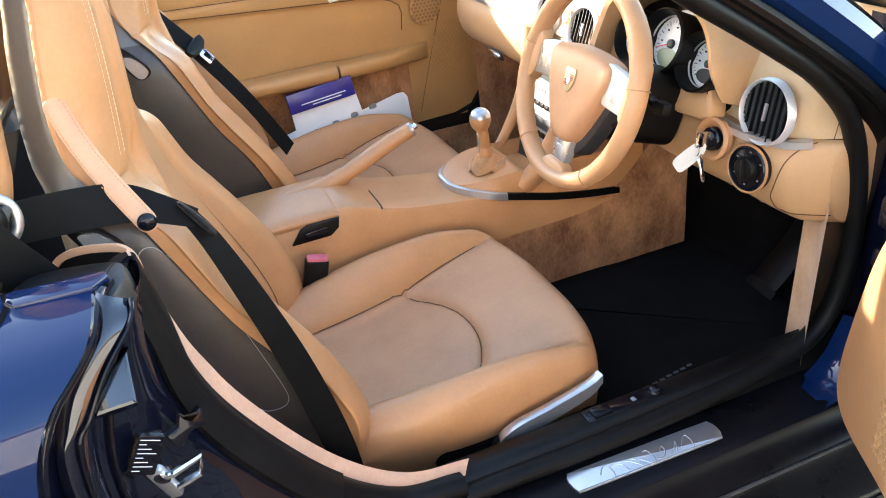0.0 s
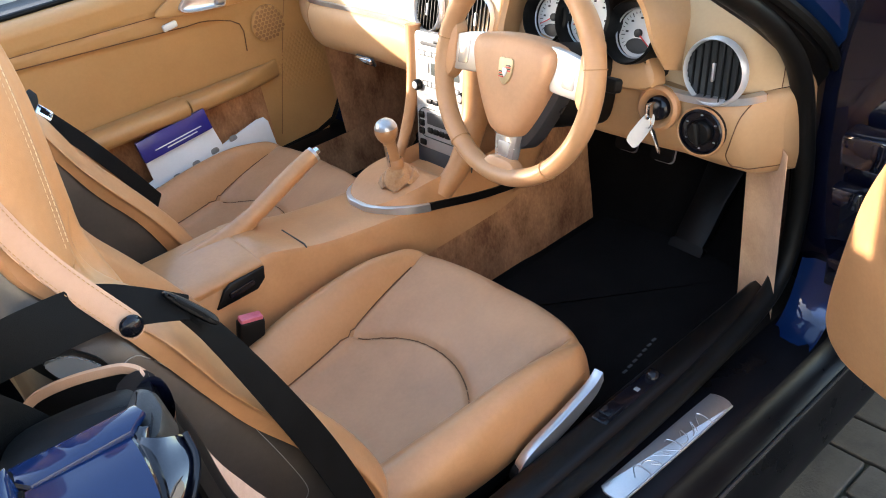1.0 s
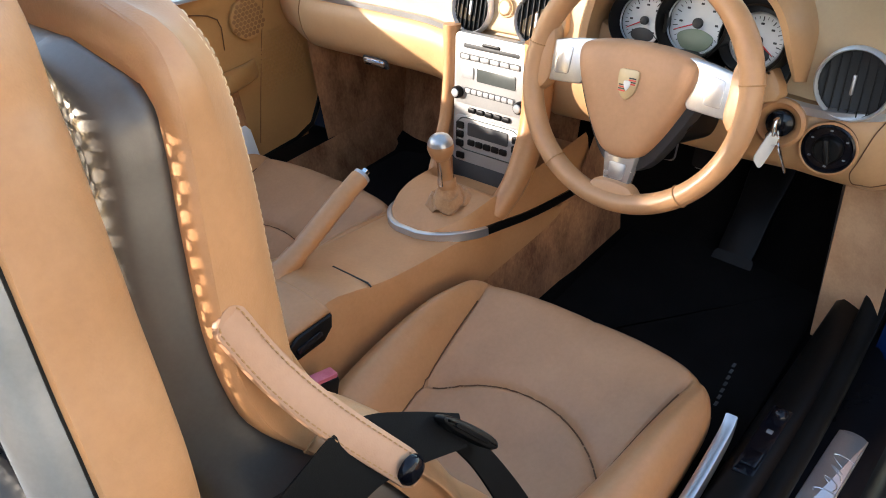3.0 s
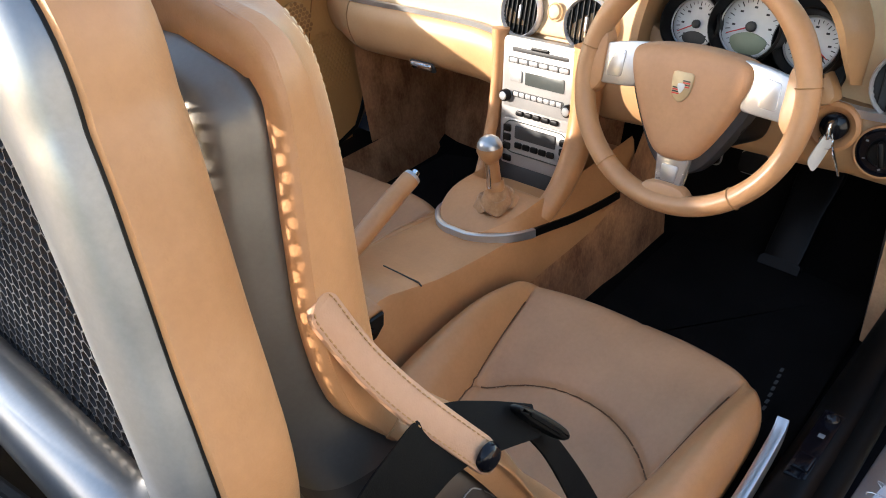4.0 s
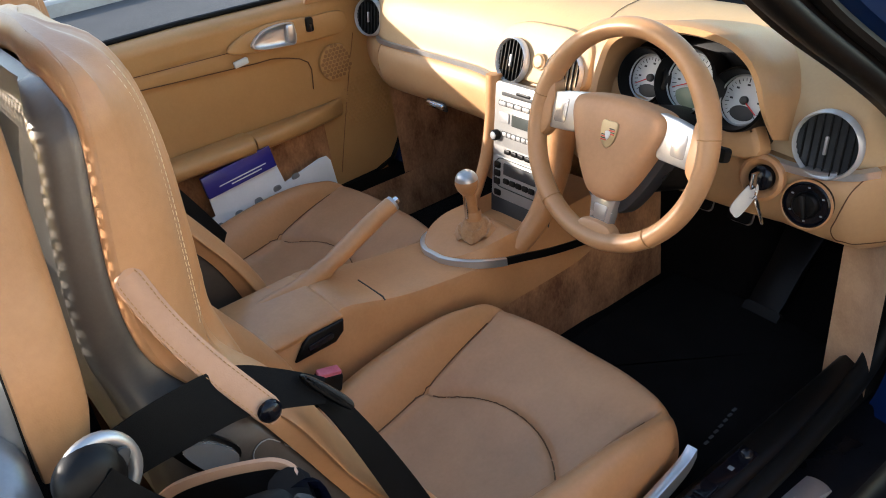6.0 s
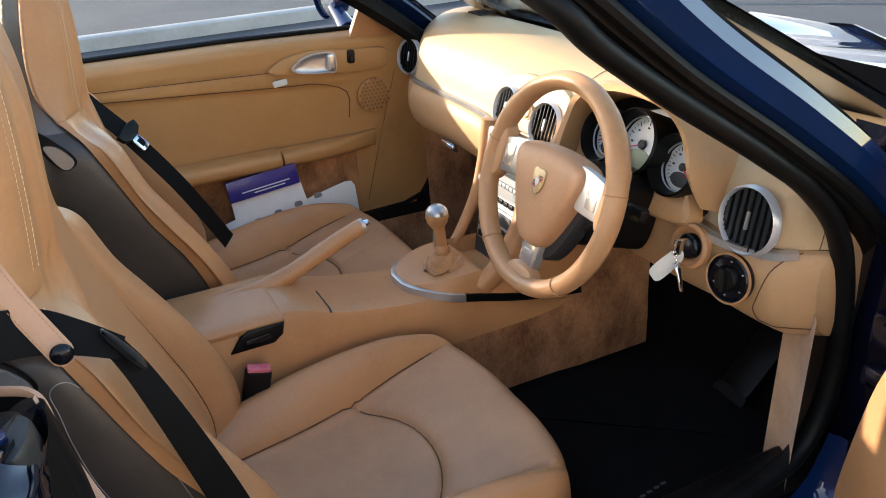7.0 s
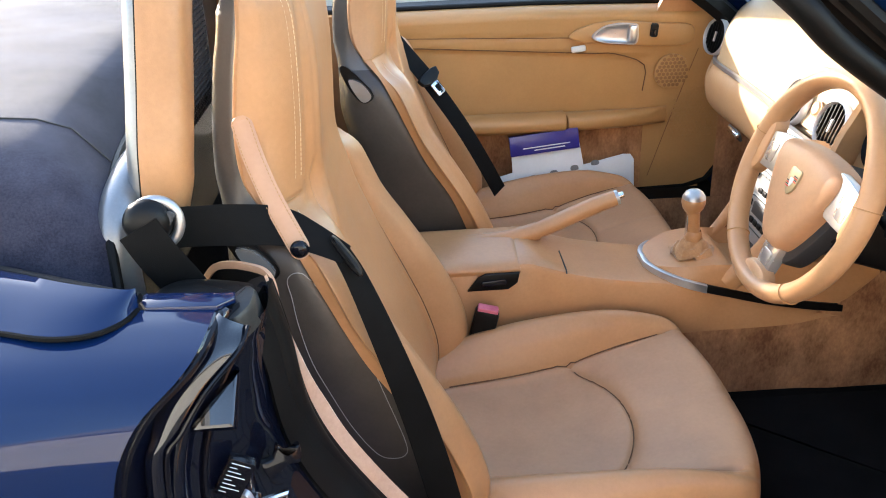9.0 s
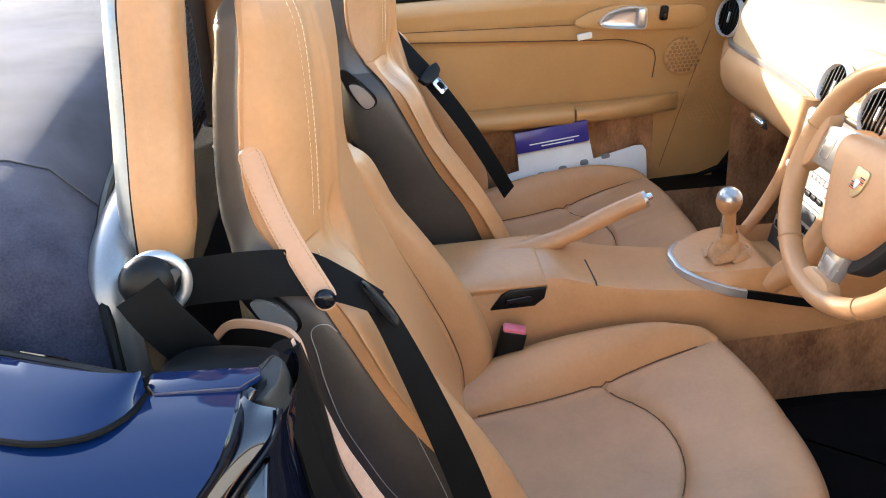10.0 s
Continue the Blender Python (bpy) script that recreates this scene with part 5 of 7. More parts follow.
# switches on the driver's side
ks = thing("ignition_switch", (0.617, -0.488, 0.776), "ignition lock with keys and a blank pale tag", "ignition switch")
km = frame_at((0.619, -0.486, 0.771), (0.1, -1, 0), (0.2, 0, 0.95))
part("bezel", lathe([(0.036, -0.006), (0.036, 0.004), (0.031, 0.008), (0.026, 0.004), (0.022, 0.0), (0.020, -0.004)], km, 32), leather, ks)
part("lock", lathe([(0.020, -0.004), (0.019, 0.006), (0.015, 0.009), (0.001, 0.009)], km, 28), gloss_black, ks)
part("key", slab(rrect(0.006, 0.026, 0.002), 0.030, km @ pose(0, 0, 0.006), 0.002), chrome, ks, "metal key in the lock")
part("key_ring", tube([km @ V(0.010 * math.cos(a), -0.016 + 0.010 * math.sin(a), 0.032 + 0.004 * math.cos(a)) for a in (2 * math.pi * i / 20 for i in range(20))], 0.0014, 6, True), chrome, ks)
tgm = frame_at((0.587, -0.490, 0.760), (-0.83, 0.10, -0.50), (-0.48, 0.25, 0.84))
part("tag", slab(smooth2([(-0.014, 0.005), (0.0, 0.013), (0.040, 0.013), (0.046, 0.0), (0.040, -0.013), (0.0, -0.013), (-0.014, -0.005)], 4), 0.002, tgm, 0.0008), pale_tag, ks, "blank pale plastic key tag")
part("second_key", slab(smooth2([(-0.010, 0.003), (0.0, 0.006), (0.012, 0.004), (0.034, 0.003), (0.034, -0.003), (0.012, -0.004), (0.0, -0.006)], 4), 0.002, frame_at((0.583, -0.502, 0.748), (-0.05, -0.35, -0.9), (0.9, 0.1, 0)), 0.0008), chrome, ks)
lsw = thing("light_switch", (0.628, -0.560, 0.742), "black rotary light switch", "switch")
lm = frame_at((0.638, -0.553, 0.739), (0.12, -1, 0), (0.14, 0, 0.96))
part("bezel", lathe([(0.0385, -0.008), (0.0385, 0.003), (0.034, 0.006), (0.031, 0.002), (0.001, 0.002)], lm, 36), gloss_black, lsw)
part("rim", tube([lm @ V(a, b, 0.003) for a, b in circle(0.0385, 40)], 0.0022, 8, True), leather, lsw)
part("knob", lathe([(0.021, 0.001), (0.020, 0.010), (0.017, 0.013), (0.001, 0.013)], lm, 28), black_plastic, lsw)
part("grip", slab(rrect(0.009, 0.038, 0.004), 0.012, lm @ pose(0, 0, 0.010, 0, 0, 12), 0.003), black_plastic, lsw)
for a in range(6):
    q = radians(30 + 60 * a)
    part("mark", slab(rrect(0.004, 0.0025, 0.0006, 1), 0.0008, lm @ pose(0.027 * math.cos(q), 0.027 * math.sin(q), 0.002), 0.0003), grey_mark, lsw)

# ---- steering wheel ----
WC = (0.454, -0.335, 0.859)
TA = radians(18.7)
WM = frame_at(WC, (0, -1, 0), (math.sin(TA), 0, math.cos(TA)))           # across to the right, up, towards the driver
st = thing("steering_wheel", WC, "tan leather three-spoke steering wheel with silver spokes", "steering wheel")
rim = []
for i in range(96):
    a = 2 * math.pi * i / 96
    grip = 1 + 0.10 * (math.exp(-((a - radians(35)) / 0.25) ** 2) + math.exp(-((a - radians(145)) / 0.25) ** 2))
    row = []
    for k in range(16):
        q = 2 * math.pi * k / 16
        row.append(WM @ V((0.1635 + 0.0150 * grip * math.cos(q)) * math.cos(a), (0.1635 + 0.0150 * grip * math.cos(q)) * math.sin(a), 0.0178 * grip * math.sin(q)))
    rim.append(row)
part("rim", grid(rim, cu=True, cv=True), leather_wheel, st)
for deg in (12, 168, 232, 308):
    a = radians(deg)
    part("rim_seam", tube([WM @ V((0.1635 + 0.0160 * math.cos(q)) * math.cos(a), (0.1635 + 0.0160 * math.cos(q)) * math.sin(a), 0.0187 * math.sin(q)) for q in (2 * math.pi * k / 20 for k in range(20))], 0.0009, 6, True), thread_dark, st)
padl = smooth2([(0, 0.060), (-0.050, 0.057), (-0.082, 0.050), (-0.091, 0.034), (-0.084, 0.004), (-0.060, -0.048), (-0.036, -0.086), (-0.018, -0.098), (0.0, -0.100), (0.018, -0.098), (0.036, -0.086), (0.060, -0.048), (0.084, 0.004), (0.091, 0.034), (0.082, 0.050), (0.050, 0.057)], 5)
rows = []
for d, w in ((-0.001, -0.028), (0, -0.006), (0.0015, 0.002), (0.005, 0.008), (0.012, 0.012), (0.022, 0.0145), (0.034, 0.0158)):
    k = 1 - d / 0.085
    rows.append([WM @ V(x * k, -0.012 + (y + 0.012) * k, w) for x, y in padl])
part("horn_pad", grid(rows, cu=True, cap=True), leather_insert, st, "tan leather horn pad")
under = smooth2([(0, 0.045), (-0.06, 0.045), (-0.092, 0.030), (-0.086, -0.004), (-0.062, -0.054), (-0.038, -0.092), (-0.018, -0.106), (0.018, -0.106), (0.038, -0.092), (0.062, -0.054), (0.086, -0.004), (0.092, 0.030), (0.06, 0.045)], 5)
part("hub_cover", slab(inset(under, -0.006), 0.030, WM @ pose(0, -0.006, -0.044), 0.008), mesh_grey, st, "dark grey hub cover")
for s in (-1, 1):
    sp_o = rounded([(s * 0.070, 0.054), (s * 0.104, 0.050), (s * 0.139, 0.042), (s * 0.139, -0.016), (s * 0.104, -0.014), (s * 0.080, -0.012)][::s], 0.006)
    part("spoke", slab(sp_o, 0.014, WM @ pose(0, 0, -0.012), 0.003), satin, st, "satin silver spoke")
    part("spoke_dimple", slab(rounded([(s * 0.101, 0.038), (s * 0.128, 0.033), (s * 0.128, -0.004), (s * 0.103, -0.002)][::s], 0.005), 0.0016, WM @ pose(0, 0, 0.0012), 0.0012), lever_grey, st)
    sp_l = smooth2([(s * 0.134, 0.056), (s * 0.158, 0.072), (s * 0.163, 0.022), (s * 0.158, -0.034), (s * 0.134, -0.018), (s * 0.132, 0.020)], 5)
    part("spoke_root", slab(sp_l, 0.024, WM @ pose(0, 0, -0.016), 0.010), leather_wheel, st)
part("spoke", slab(rounded([(-0.027, -0.084), (-0.019, -0.146), (0.019, -0.146), (0.027, -0.084)], 0.005), 0.016, WM @ pose(0, 0, -0.018), 0.004), lever_grey, st, "satin grey lower spoke")
part("spoke_dimple", slab(rounded([(-0.014, -0.108), (-0.011, -0.132), (0.011, -0.132), (0.014, -0.108)], 0.004), 0.0016, WM @ pose(0, 0, -0.0024), 0.0012), satin, st)
part("spoke_root", slab(smooth2([(-0.026, -0.136), (0.026, -0.136), (0.040, -0.160), (0.0, -0.166), (-0.040, -0.160)], 5), 0.022, WM @ pose(0, 0, -0.014), 0.009), leather_wheel, st)
shield = smooth2([(-0.0145, 0.019), (0.0, 0.0205), (0.0145, 0.019), (0.0145, 0.0), (0.0105, -0.012), (0.0, -0.0205), (-0.0105, -0.012), (-0.0145, 0.0)], 3)
em = part("emblem", slab(shield, 0.003, WM @ pose(0, 0.004, 0.0155), 0.001), gold, st, "small coloured shield emblem")
for sx, sy in ((1, 1), (-1, -1)):
    for k in range(4):
        part("emblem_bar", slab(rrect(0.0105, 0.0017, 0.0003, 1), 0.001, WM @ pose(sx * 0.0068, 0.004 + sy * (0.0052 + 0.0026 * (k - 1) * sy) - 0.001, 0.0182), 0.0003), red_paint if k % 2 == 0 else ink, em)
part("emblem_centre", slab(smooth2([(-0.0045, 0.006), (0.0045, 0.006), (0.0045, 0.0), (0.0, -0.007), (-0.0045, 0.0)], 3), 0.0012, WM @ pose(0, 0.003, 0.0184), 0.0003), dial_white, em)
part("column_shroud", slab(smooth2([(-0.055, 0.045), (0.0, 0.06), (0.055, 0.045), (0.06, 0.0), (0.052, -0.06), (0.0, -0.075), (-0.052, -0.06), (-0.06, 0.0)], 5), 0.13, WM @ pose(0, -0.012, -0.19), 0.012), black_plastic, st, "black column shroud")
for s in (-1, 1):
    part("stalk", tube([WM @ V(s * 0.045, 0.005, -0.095), WM @ V(s * 0.09, 0.008, -0.085), WM @ V(s * 0.125, 0.006, -0.075)], [0.010, 0.009, 0.008], 10), black_plastic, st)
    part("stalk_end", slab(rrect(0.030, 0.022, 0.006), 0.016, WM @ pose(s * 0.135, 0.006, -0.082), 0.004), black_plastic, st)


# ---- passenger door ----
pd = thing("passenger_door", (0.2, 0.76, 0.42), "tan leather inner door with armrest, pull handle and speaker grilles", "car door")
top_edge = lambda x: 0.925 - 0.035 * max(0, x - 0.2) ** 1.2
rows = []
for i in range(60):
    x = -0.46 + 0.0215 * i
    wrap = 0.0
    zt = top_edge(x)
    l1 = 0.862 - 0.042 * (x + 0.1)
    l2 = 0.836 - 0.075 * max(0, x + 0.1)
    row = []
    for z in [0.40 + (zt - 0.40) * k / 70 for k in range(71)]:
        y = 0.735 + 0.012 * math.sin((z - 0.40) * 5)
        near = zt - z
        if near < 0.025:
            y += 0.03 * (1 - near / 0.025) ** 2
        if z < l2 and x < 0.53 and z > 0.63:
            y += 0.006 * min(1, (l2 - z) / 0.008) * min(1, (0.53 - x) / 0.012)
        if x < 0.50:
            y += 0.004 * math.exp(-((z - l1) / 0.0035) ** 2)
        row.append(V(x, y, z))
    row.append(V(x, 0.80, zt + 0.002))
    row.append(V(x, 0.84, zt - 0.01))
    rows.append(row)
inside = lambda c: c.x < 0.80 - 0.10 * max(0, (0.60 - c.z) / 0.2) ** 2
part("door_panel", split_rows(rows, lambda c: c.z > 0.60 and inside(c)), leather_door, pd)
part("lower_panel", split_rows(rows, lambda c: c.z <= 0.60 and c.x < 0.52 and inside(c)), suede, pd, "tan suede lower panel")
part("speaker_panel", split_rows(rows, lambda c: c.z <= 0.60 and c.x >= 0.52 and inside(c)), leather_door, pd)
arm = catmull([(0.745, 0.645, 0), (0.70, 0.650, 0), (0.672, 0.645, 0), (0.664, 0.630, 0), (0.672, 0.612, 0), (0.70, 0.603, 0), (0.745, 0.60, 0)], 4)
part("armrest", grid([[V(x, 0.745 + (p.x - 0.745) * k, p.y) for p in arm] for x, k in [(-0.25, 1), (0.0, 1), (0.15, 1), (0.28, 1), (0.296, 0.97), (0.30, 0.85)]]), leather_door, pd)
part("pull_ledge", grid([[V(x, 0.745 + (p.x - 0.745) * k, p.y - 0.004) for p in arm] for x, k in [(0.303, 0.7), (0.306, 0.82), (0.36, 0.84), (0.46, 0.72), (0.52, 0.52), (0.56, 0.32), (0.59, 0.1)]]), leather_door, pd)
part("door_seal", tube([V(0.80 - 0.10 * max(0, (0.60 - z) / 0.2) ** 2, 0.742, z) for z in [0.86 - 0.02 * i for i in range(23)]] + [V(0.66, 0.742, 0.402), V(0.5, 0.742, 0.398), V(0.2, 0.742, 0.398)], 0.010, 8), rubber, pd, "black rubber door seal")
part("armrest_flange", tube([V(x, 0.735, 0.592) for x in (-0.25, 0.0, 0.3)], 0.010, 8, flat=0.6, up=(0, 0, 1)), leather_door, pd)
hm = frame_at((0.435, 0.738, 0.852), (1, 0, -0.06), (0, 0, 1))
scoop = part("handle_bezel", slab(smooth2([(-0.125, -0.010), (-0.08, 0.020), (0.0, 0.034), (0.10, 0.030), (0.20, 0.026), (0.20, -0.022), (0.10, -0.030), (0.0, -0.028), (-0.08, -0.024)], 6), 0.008, hm, 0.004), leather_door, pd)
cup = smooth2([(-0.066, -0.008), (-0.04, 0.018), (0.0, 0.029), (0.045, 0.029), (0.056, 0.020), (0.056, -0.022), (0.02, -0.025), (-0.04, -0.021)], 6)
part("handle_cup", grid([[hm @ V(x * k - 0.004 * (1 - k), y * k + 0.002 * (1 - k), w) for x, y in cup] for k, w in ((1.0, 0.005), (1.0, 0.014), (0.97, 0.018), (0.92, 0.018), (0.86, 0.014), (0.7, 0.0105), (0.4, 0.0092), (0.02, 0.009))], cu=True), silver, scoop, "hollow silver door handle cup")
part("door_handle", slab(rrect(0.024, 0.046, 0.009), 0.014, hm @ pose(0.040, 0.003, 0.010, 0, 10, 0), 0.006), silver, scoop, "silver door pull")
ws = part("window_switch", slab(rrect(0.020, 0.036, 0.006), 0.010, hm @ pose(0.100, 0.012, 0.006), 0.003), black_plastic, scoop)
part("switch_rocker", slab(rrect(0.010, 0.020, 0.003), 0.006, hm @ pose(0.100, 0.006, 0.013), 0.002), gloss_black, ws)
part("airbag_tab", slab(rrect(0.038, 0.016, 0.004), 0.006, frame_at((0.335, 0.728, 0.818), (1, 0, 0.12), (0, 0, 1)) @ pose(0, 0, -0.002), 0.002), pale_tag, pd, "small pale plastic tab")


skin = lambda x, z: V(x, 0.733 + 0.012 * math.sin((z - 0.40) * 5), z)
part("panel_line", tube([skin(x, 0.862 - 0.042 * (x + 0.1)) for x in [-0.40 + 0.03 * i for i in range(27)]], 0.0011, 6), seam_brown, pd)
pocket = [skin(x, 0.836 - 0.075 * max(0, x + 0.1)) for x in [-0.40 + 0.03 * i for i in range(29)]] + [skin(0.500, 0.778), skin(0.520, 0.762), skin(0.528, 0.74), skin(0.520, 0.69), skin(0.508, 0.648)]
part("pocket_line", tube(catmull(pocket[::2], 3), 0.0015, 6), seam_brown, pd)
part("front_line", tube([skin(0.665 - 0.115 * k, 0.80 - 0.36 * k) for k in [i / 10 for i in range(11)]], 0.0010, 6), line_brown, pd)


def grille(cx, cz, rx, rz, cell, y):
    """A speaker grille: small six-sided dimples."""
    out = []
    for r in range(int(2 * rz / (cell * 0.866)) + 1):
        for c in range(int(2 * rx / cell) + 1):
            x = cx - rx + (c + 0.5 * (r % 2)) * cell
            z = cz - rz + r * cell * 0.866
            if ((x - cx) / rx) ** 2 + ((z - cz) / rz) ** 2 < 0.93:
                out.append(slab([(cell * 0.46 * math.cos(radians(60 * k + 30)), cell * 0.46 * math.sin(radians(60 * k + 30))) for k in range(6)], 0.0012, frame_at((x, y, z), (1, 0, 0), (0, 0, 1)), 0.0004))
    return join(*out)


part("speaker_plate", lathe([(0.048, -0.004), (0.047, 0.002), (0.044, 0.003), (0.001, 0.003)], frame_at((0.595, 0.737, 0.742), (1, 0, 0), (0, 0, 1)), 36), leather_door, pd)
tagged(part("speaker_grille", grille(0.595, 0.742, 0.046, 0.046, 0.0115, 0.7345), speaker_brown, pd, "round speaker grille of small hexagons"), kind="stuff")
tagged(part("speaker_grille", grille(0.672, 0.605, 0.075, 0.095, 0.0115, 0.744), leather_door, pd, "oval speaker grille of small hexagons"), kind="stuff")
part("window_seal", tube([V(x, 0.792, top_edge(x) + 0.006) for x in [-0.46 + 0.1 * i for i in range(12)]], 0.007, 8), rubber, pd, "black rubber window seal")
part("outer_skin", grid([[V(x, y, z) for y, z in ((0.80, top_edge(x)), (0.86, top_edge(x) - 0.015), (0.905, 0.80), (0.93, 0.62), (0.92, 0.42), (0.88, 0.28))] for x in [-0.46 + 0.13 * i for i in range(11)]]), paint, pd, "dark blue painted outer skin")
mir = thing("door_mirror", (0.58, 0.97, 0.90), "dark blue door mirror with a bright glass", "door mirror")
mm = frame_at((0.585, 1.02, 0.975), (0, 1, 0), (0, 0, 1))
part("housing", lathe([(0.02, -0.06), (0.07, -0.04), (0.088, -0.005), (0.086, 0.012), (0.08, 0.014)], mm @ Matrix.Diagonal((1.15, 0.78, -1, 1)), 32), paint, mir)
part("mirror_glass", lathe([(0.078, 0.0), (0.077, 0.003), (0.001, 0.004)], mm @ Matrix.Diagonal((1.12, 0.75, -1, 1)), 32), chrome, mir, "bright mirror glass")
part("foot", tube([(0.585, 0.86, 0.90), (0.585, 0.90, 0.92), (0.585, 0.96, 0.95)], [0.03, 0.024, 0.02], 12), paint, mir)
single("mirror_triangle", slab([(-0.06, -0.05), (0.07, -0.05), (0.045, 0.10), (0.02, 0.12)], 0.016, frame_at((0.60, 0.765, 0.945), (1, 0, 0), (0, 0, 1)), 0.005), leather, "tan leather mirror corner trim of the passenger door", "trim panel")

single("passenger_sill", sweep_x([(0.66, 0.27), (0.68, 0.38), (0.72, 0.40), (0.80, 0.40), (0.88, 0.36), (0.90, 0.25), (0.86, 0.14)], [-0.5 + 0.1 * i for i in range(13)] + [0.745]), black_plastic, "black door sill on the passenger side", "door sill", kind="structure")

single("sill_carpet", grid([[V(x, 0.655 + 0.022 * k - 0.004 * math.sin(9 * x), 0.272 + 0.118 * k) for k in (0, 0.3, 0.6, 0.9, 1.0)] for x in [-0.1 + 0.08 * i for i in range(14)]]), suede, "tan suede side of the passenger sill", "trim panel", kind="structure")

# ---- driver's door, standing open ----
dd = thing("driver_door", (0.86, -0.84, 0.36), "tan leather inner door standing wide open", "car door")
od = radians(62)
ou = V(-math.cos(od), -math.sin(od), 0)                  # from the hinge along the open door
on_ = V(-math.sin(od), math.cos(od), 0)                  # out of its inner face
OM = Matrix(((ou.x, 0, on_.x, 0.650), (ou.y, 0, on_.y, -0.772), (0, 1, 0, 0), (0, 0, 0, 1)))
shape = smooth2([(0.085, 0.80), (0.042, 0.70), (0.011, 0.567), (0.0, 0.49), (0.005, 0.452), (0.03, 0.426), (0.08, 0.416), (0.22, 0.43), (0.50, 0.44), (0.80, 0.45), (1.05, 0.47), (1.10, 0.60), (1.12, 0.80), (1.06, 0.92), (0.60, 0.93), (0.20, 0.92), (0.12, 0.88)], 6)
part("inner_panel", slab(shape, 0.07, OM @ pose(0, 0, -0.07), 0.012), leather, dd)
part("door_frame", slab(inset(shape, -0.015), 0.05, OM @ pose(0, 0, -0.115), 0.01), paint_shaded, dd, "dark blue painted door edge")
part("outer_skin", slab(inset(shape, -0.02), 0.05, OM @ pose(0, 0, -0.16), 0.02), paint, dd, "dark blue painted outer skin")
part("armrest", slab(rrect(0.70, 0.05, 0.02), 0.06, OM @ pose(0.62, 0.645, -0.02), 0.02), leather, dd)
tagged(part("speaker_grille", join(*[moved(slab([(0.005 * math.cos(radians(60 * k)), 0.005 * math.sin(radians(60 * k))) for k in range(6)], 0.001), OM @ pose(0.16 + 0.0115 * c + 0.0057 * (r % 2), 0.47 + 0.010 * r, -0.0006)) for r in range(10) for c in range(7)]), thread_dark, dd, "speaker grille of small hexagons"), kind="stuff")
for z in (0.50, 0.72):
    part("hinge", box((0.75, -0.775, z), (0.05, 0.09, 0.05), 0.008), paint_shaded, dd)

# ---- front pillar, windscreen, scuttle and bonnet ----
pil = thing("windscreen", (0.85, -0.64, 0.80), "curved windscreen in a dark blue frame with black trim", "windscreen")


def pillar(s, yc):
    """One side of the windscreen frame; s is -1 on the open side."""
    line = catmull([(0.165, yc - s * 0.30, 1.270), (0.180, yc - s * 0.15, 1.262), (0.205, yc - s * 0.05, 1.240), (0.250, yc, 1.198), (0.40, yc + s * 0.006, 1.082), (0.55, yc + s * 0.012, 0.982), (0.68, yc + s * 0.018, 0.888), (0.76, yc + s * 0.02, 0.812), (0.805, yc + s * 0.02, 0.72), (0.82, yc + s * 0.02, 0.60), (0.82, yc + s * 0.02, 0.48)], 6)
    line = [p for p in line if s < 0 or p.z > 0.80]
    up = V(0.58, 0, 0.81)
    inn = [[p + up * a + V(0, s * b, 0) for a, b in ((0.0, -0.035), (0.006, 0.0), (0.016, 0.014), (0.034, 0.018), (0.050, 0.010), (0.055, -0.01), (0.045, -0.04), (0.02, -0.05))] for p in line]
    part("inner_trim", grid(inn, cu=True, cap=True), black_plastic, pil, "black plastic pillar trim")
    out = [[p + up * a + V(0, s * b, 0) for a, b in ((0.038, 0.020), (0.050, 0.036), (0.075, 0.040), (0.095, 0.028), (0.100, 0.005), (0.085, -0.008), (0.055, 0.008))] for p in line]
    part("outer_frame", grid(out, cu=True, cap=True), paint, pil)
    part("weather_seal", tube([p + up * 0.030 + V(0, s * 0.022, 0) for p in line], 0.010, 8), rubber, pil)
    part("glass_edge", tube([p + up * 0.104 + V(0, s * 0.002, 0) for p in line], 0.004, 6), gloss_black, pil)


pillar(-1, -0.640)
pillar(1, 0.705)
head = [[V(0.165 + a, y, 1.262 + b) for a, b in ((0, 0), (0.03, -0.02), (0.07, 0.0), (0.08, 0.03), (0.04, 0.04), (0.0, 0.03))] for y in [CY - 0.40 + 0.040 * i for i in range(21)]]
part("header", grid(head, cu=True, cap=True), black_plastic, pil)
ws_rows = [[V(0.31 + 0.68 * k + 0.06 * (1 - ((y - CY) / 0.66) ** 2) * (k - 0.3), y, 1.255 - 0.335 * k - 0.02 * k * k) for y in [CY - 0.66 + 0.066 * i for i in range(21)]] for k in (0, 0.2, 0.4, 0.6, 0.8, 1.0)]
sheet = [[p + V(0.004, 0, 0.004) for p in r] for r in ws_rows]
rim = [ws_rows[0], [r[-1] for r in ws_rows], ws_rows[-1][::-1], [r[0] for r in ws_rows][::-1]]
rim2 = [sheet[0], [r[-1] for r in sheet], sheet[-1][::-1], [r[0] for r in sheet][::-1]]
wsg = part("glass", join(grid(ws_rows), grid(sheet), *[grid([a, b]) for a, b in zip(rim, rim2)]), glass, pil, "clear curved glass")
wsg.visible_shadow = False
border = lambda y, k: V(0.31 + 0.68 * k + 0.06 * (1 - ((y - CY) / 0.66) ** 2) * (k - 0.3) - 0.004, y, 1.255 - 0.335 * k - 0.02 * k * k - 0.005)
for s in (-1, 1):
    part("glass_border", grid([[border(CY + s * w, k) for w in (0.655, 0.62, 0.57, 0.52)] for k in [i / 10 for i in range(11)]]), gloss_black, pil, "black printed glass border")
    part("glass_border", grid([[border(CY + s * w, k) + V(0.0095, 0, 0.0105) for w in (0.666, 0.64, 0.60, 0.565)] for k in [i / 10 for i in range(11)]]), gloss_black, pil, "black printed glass border")
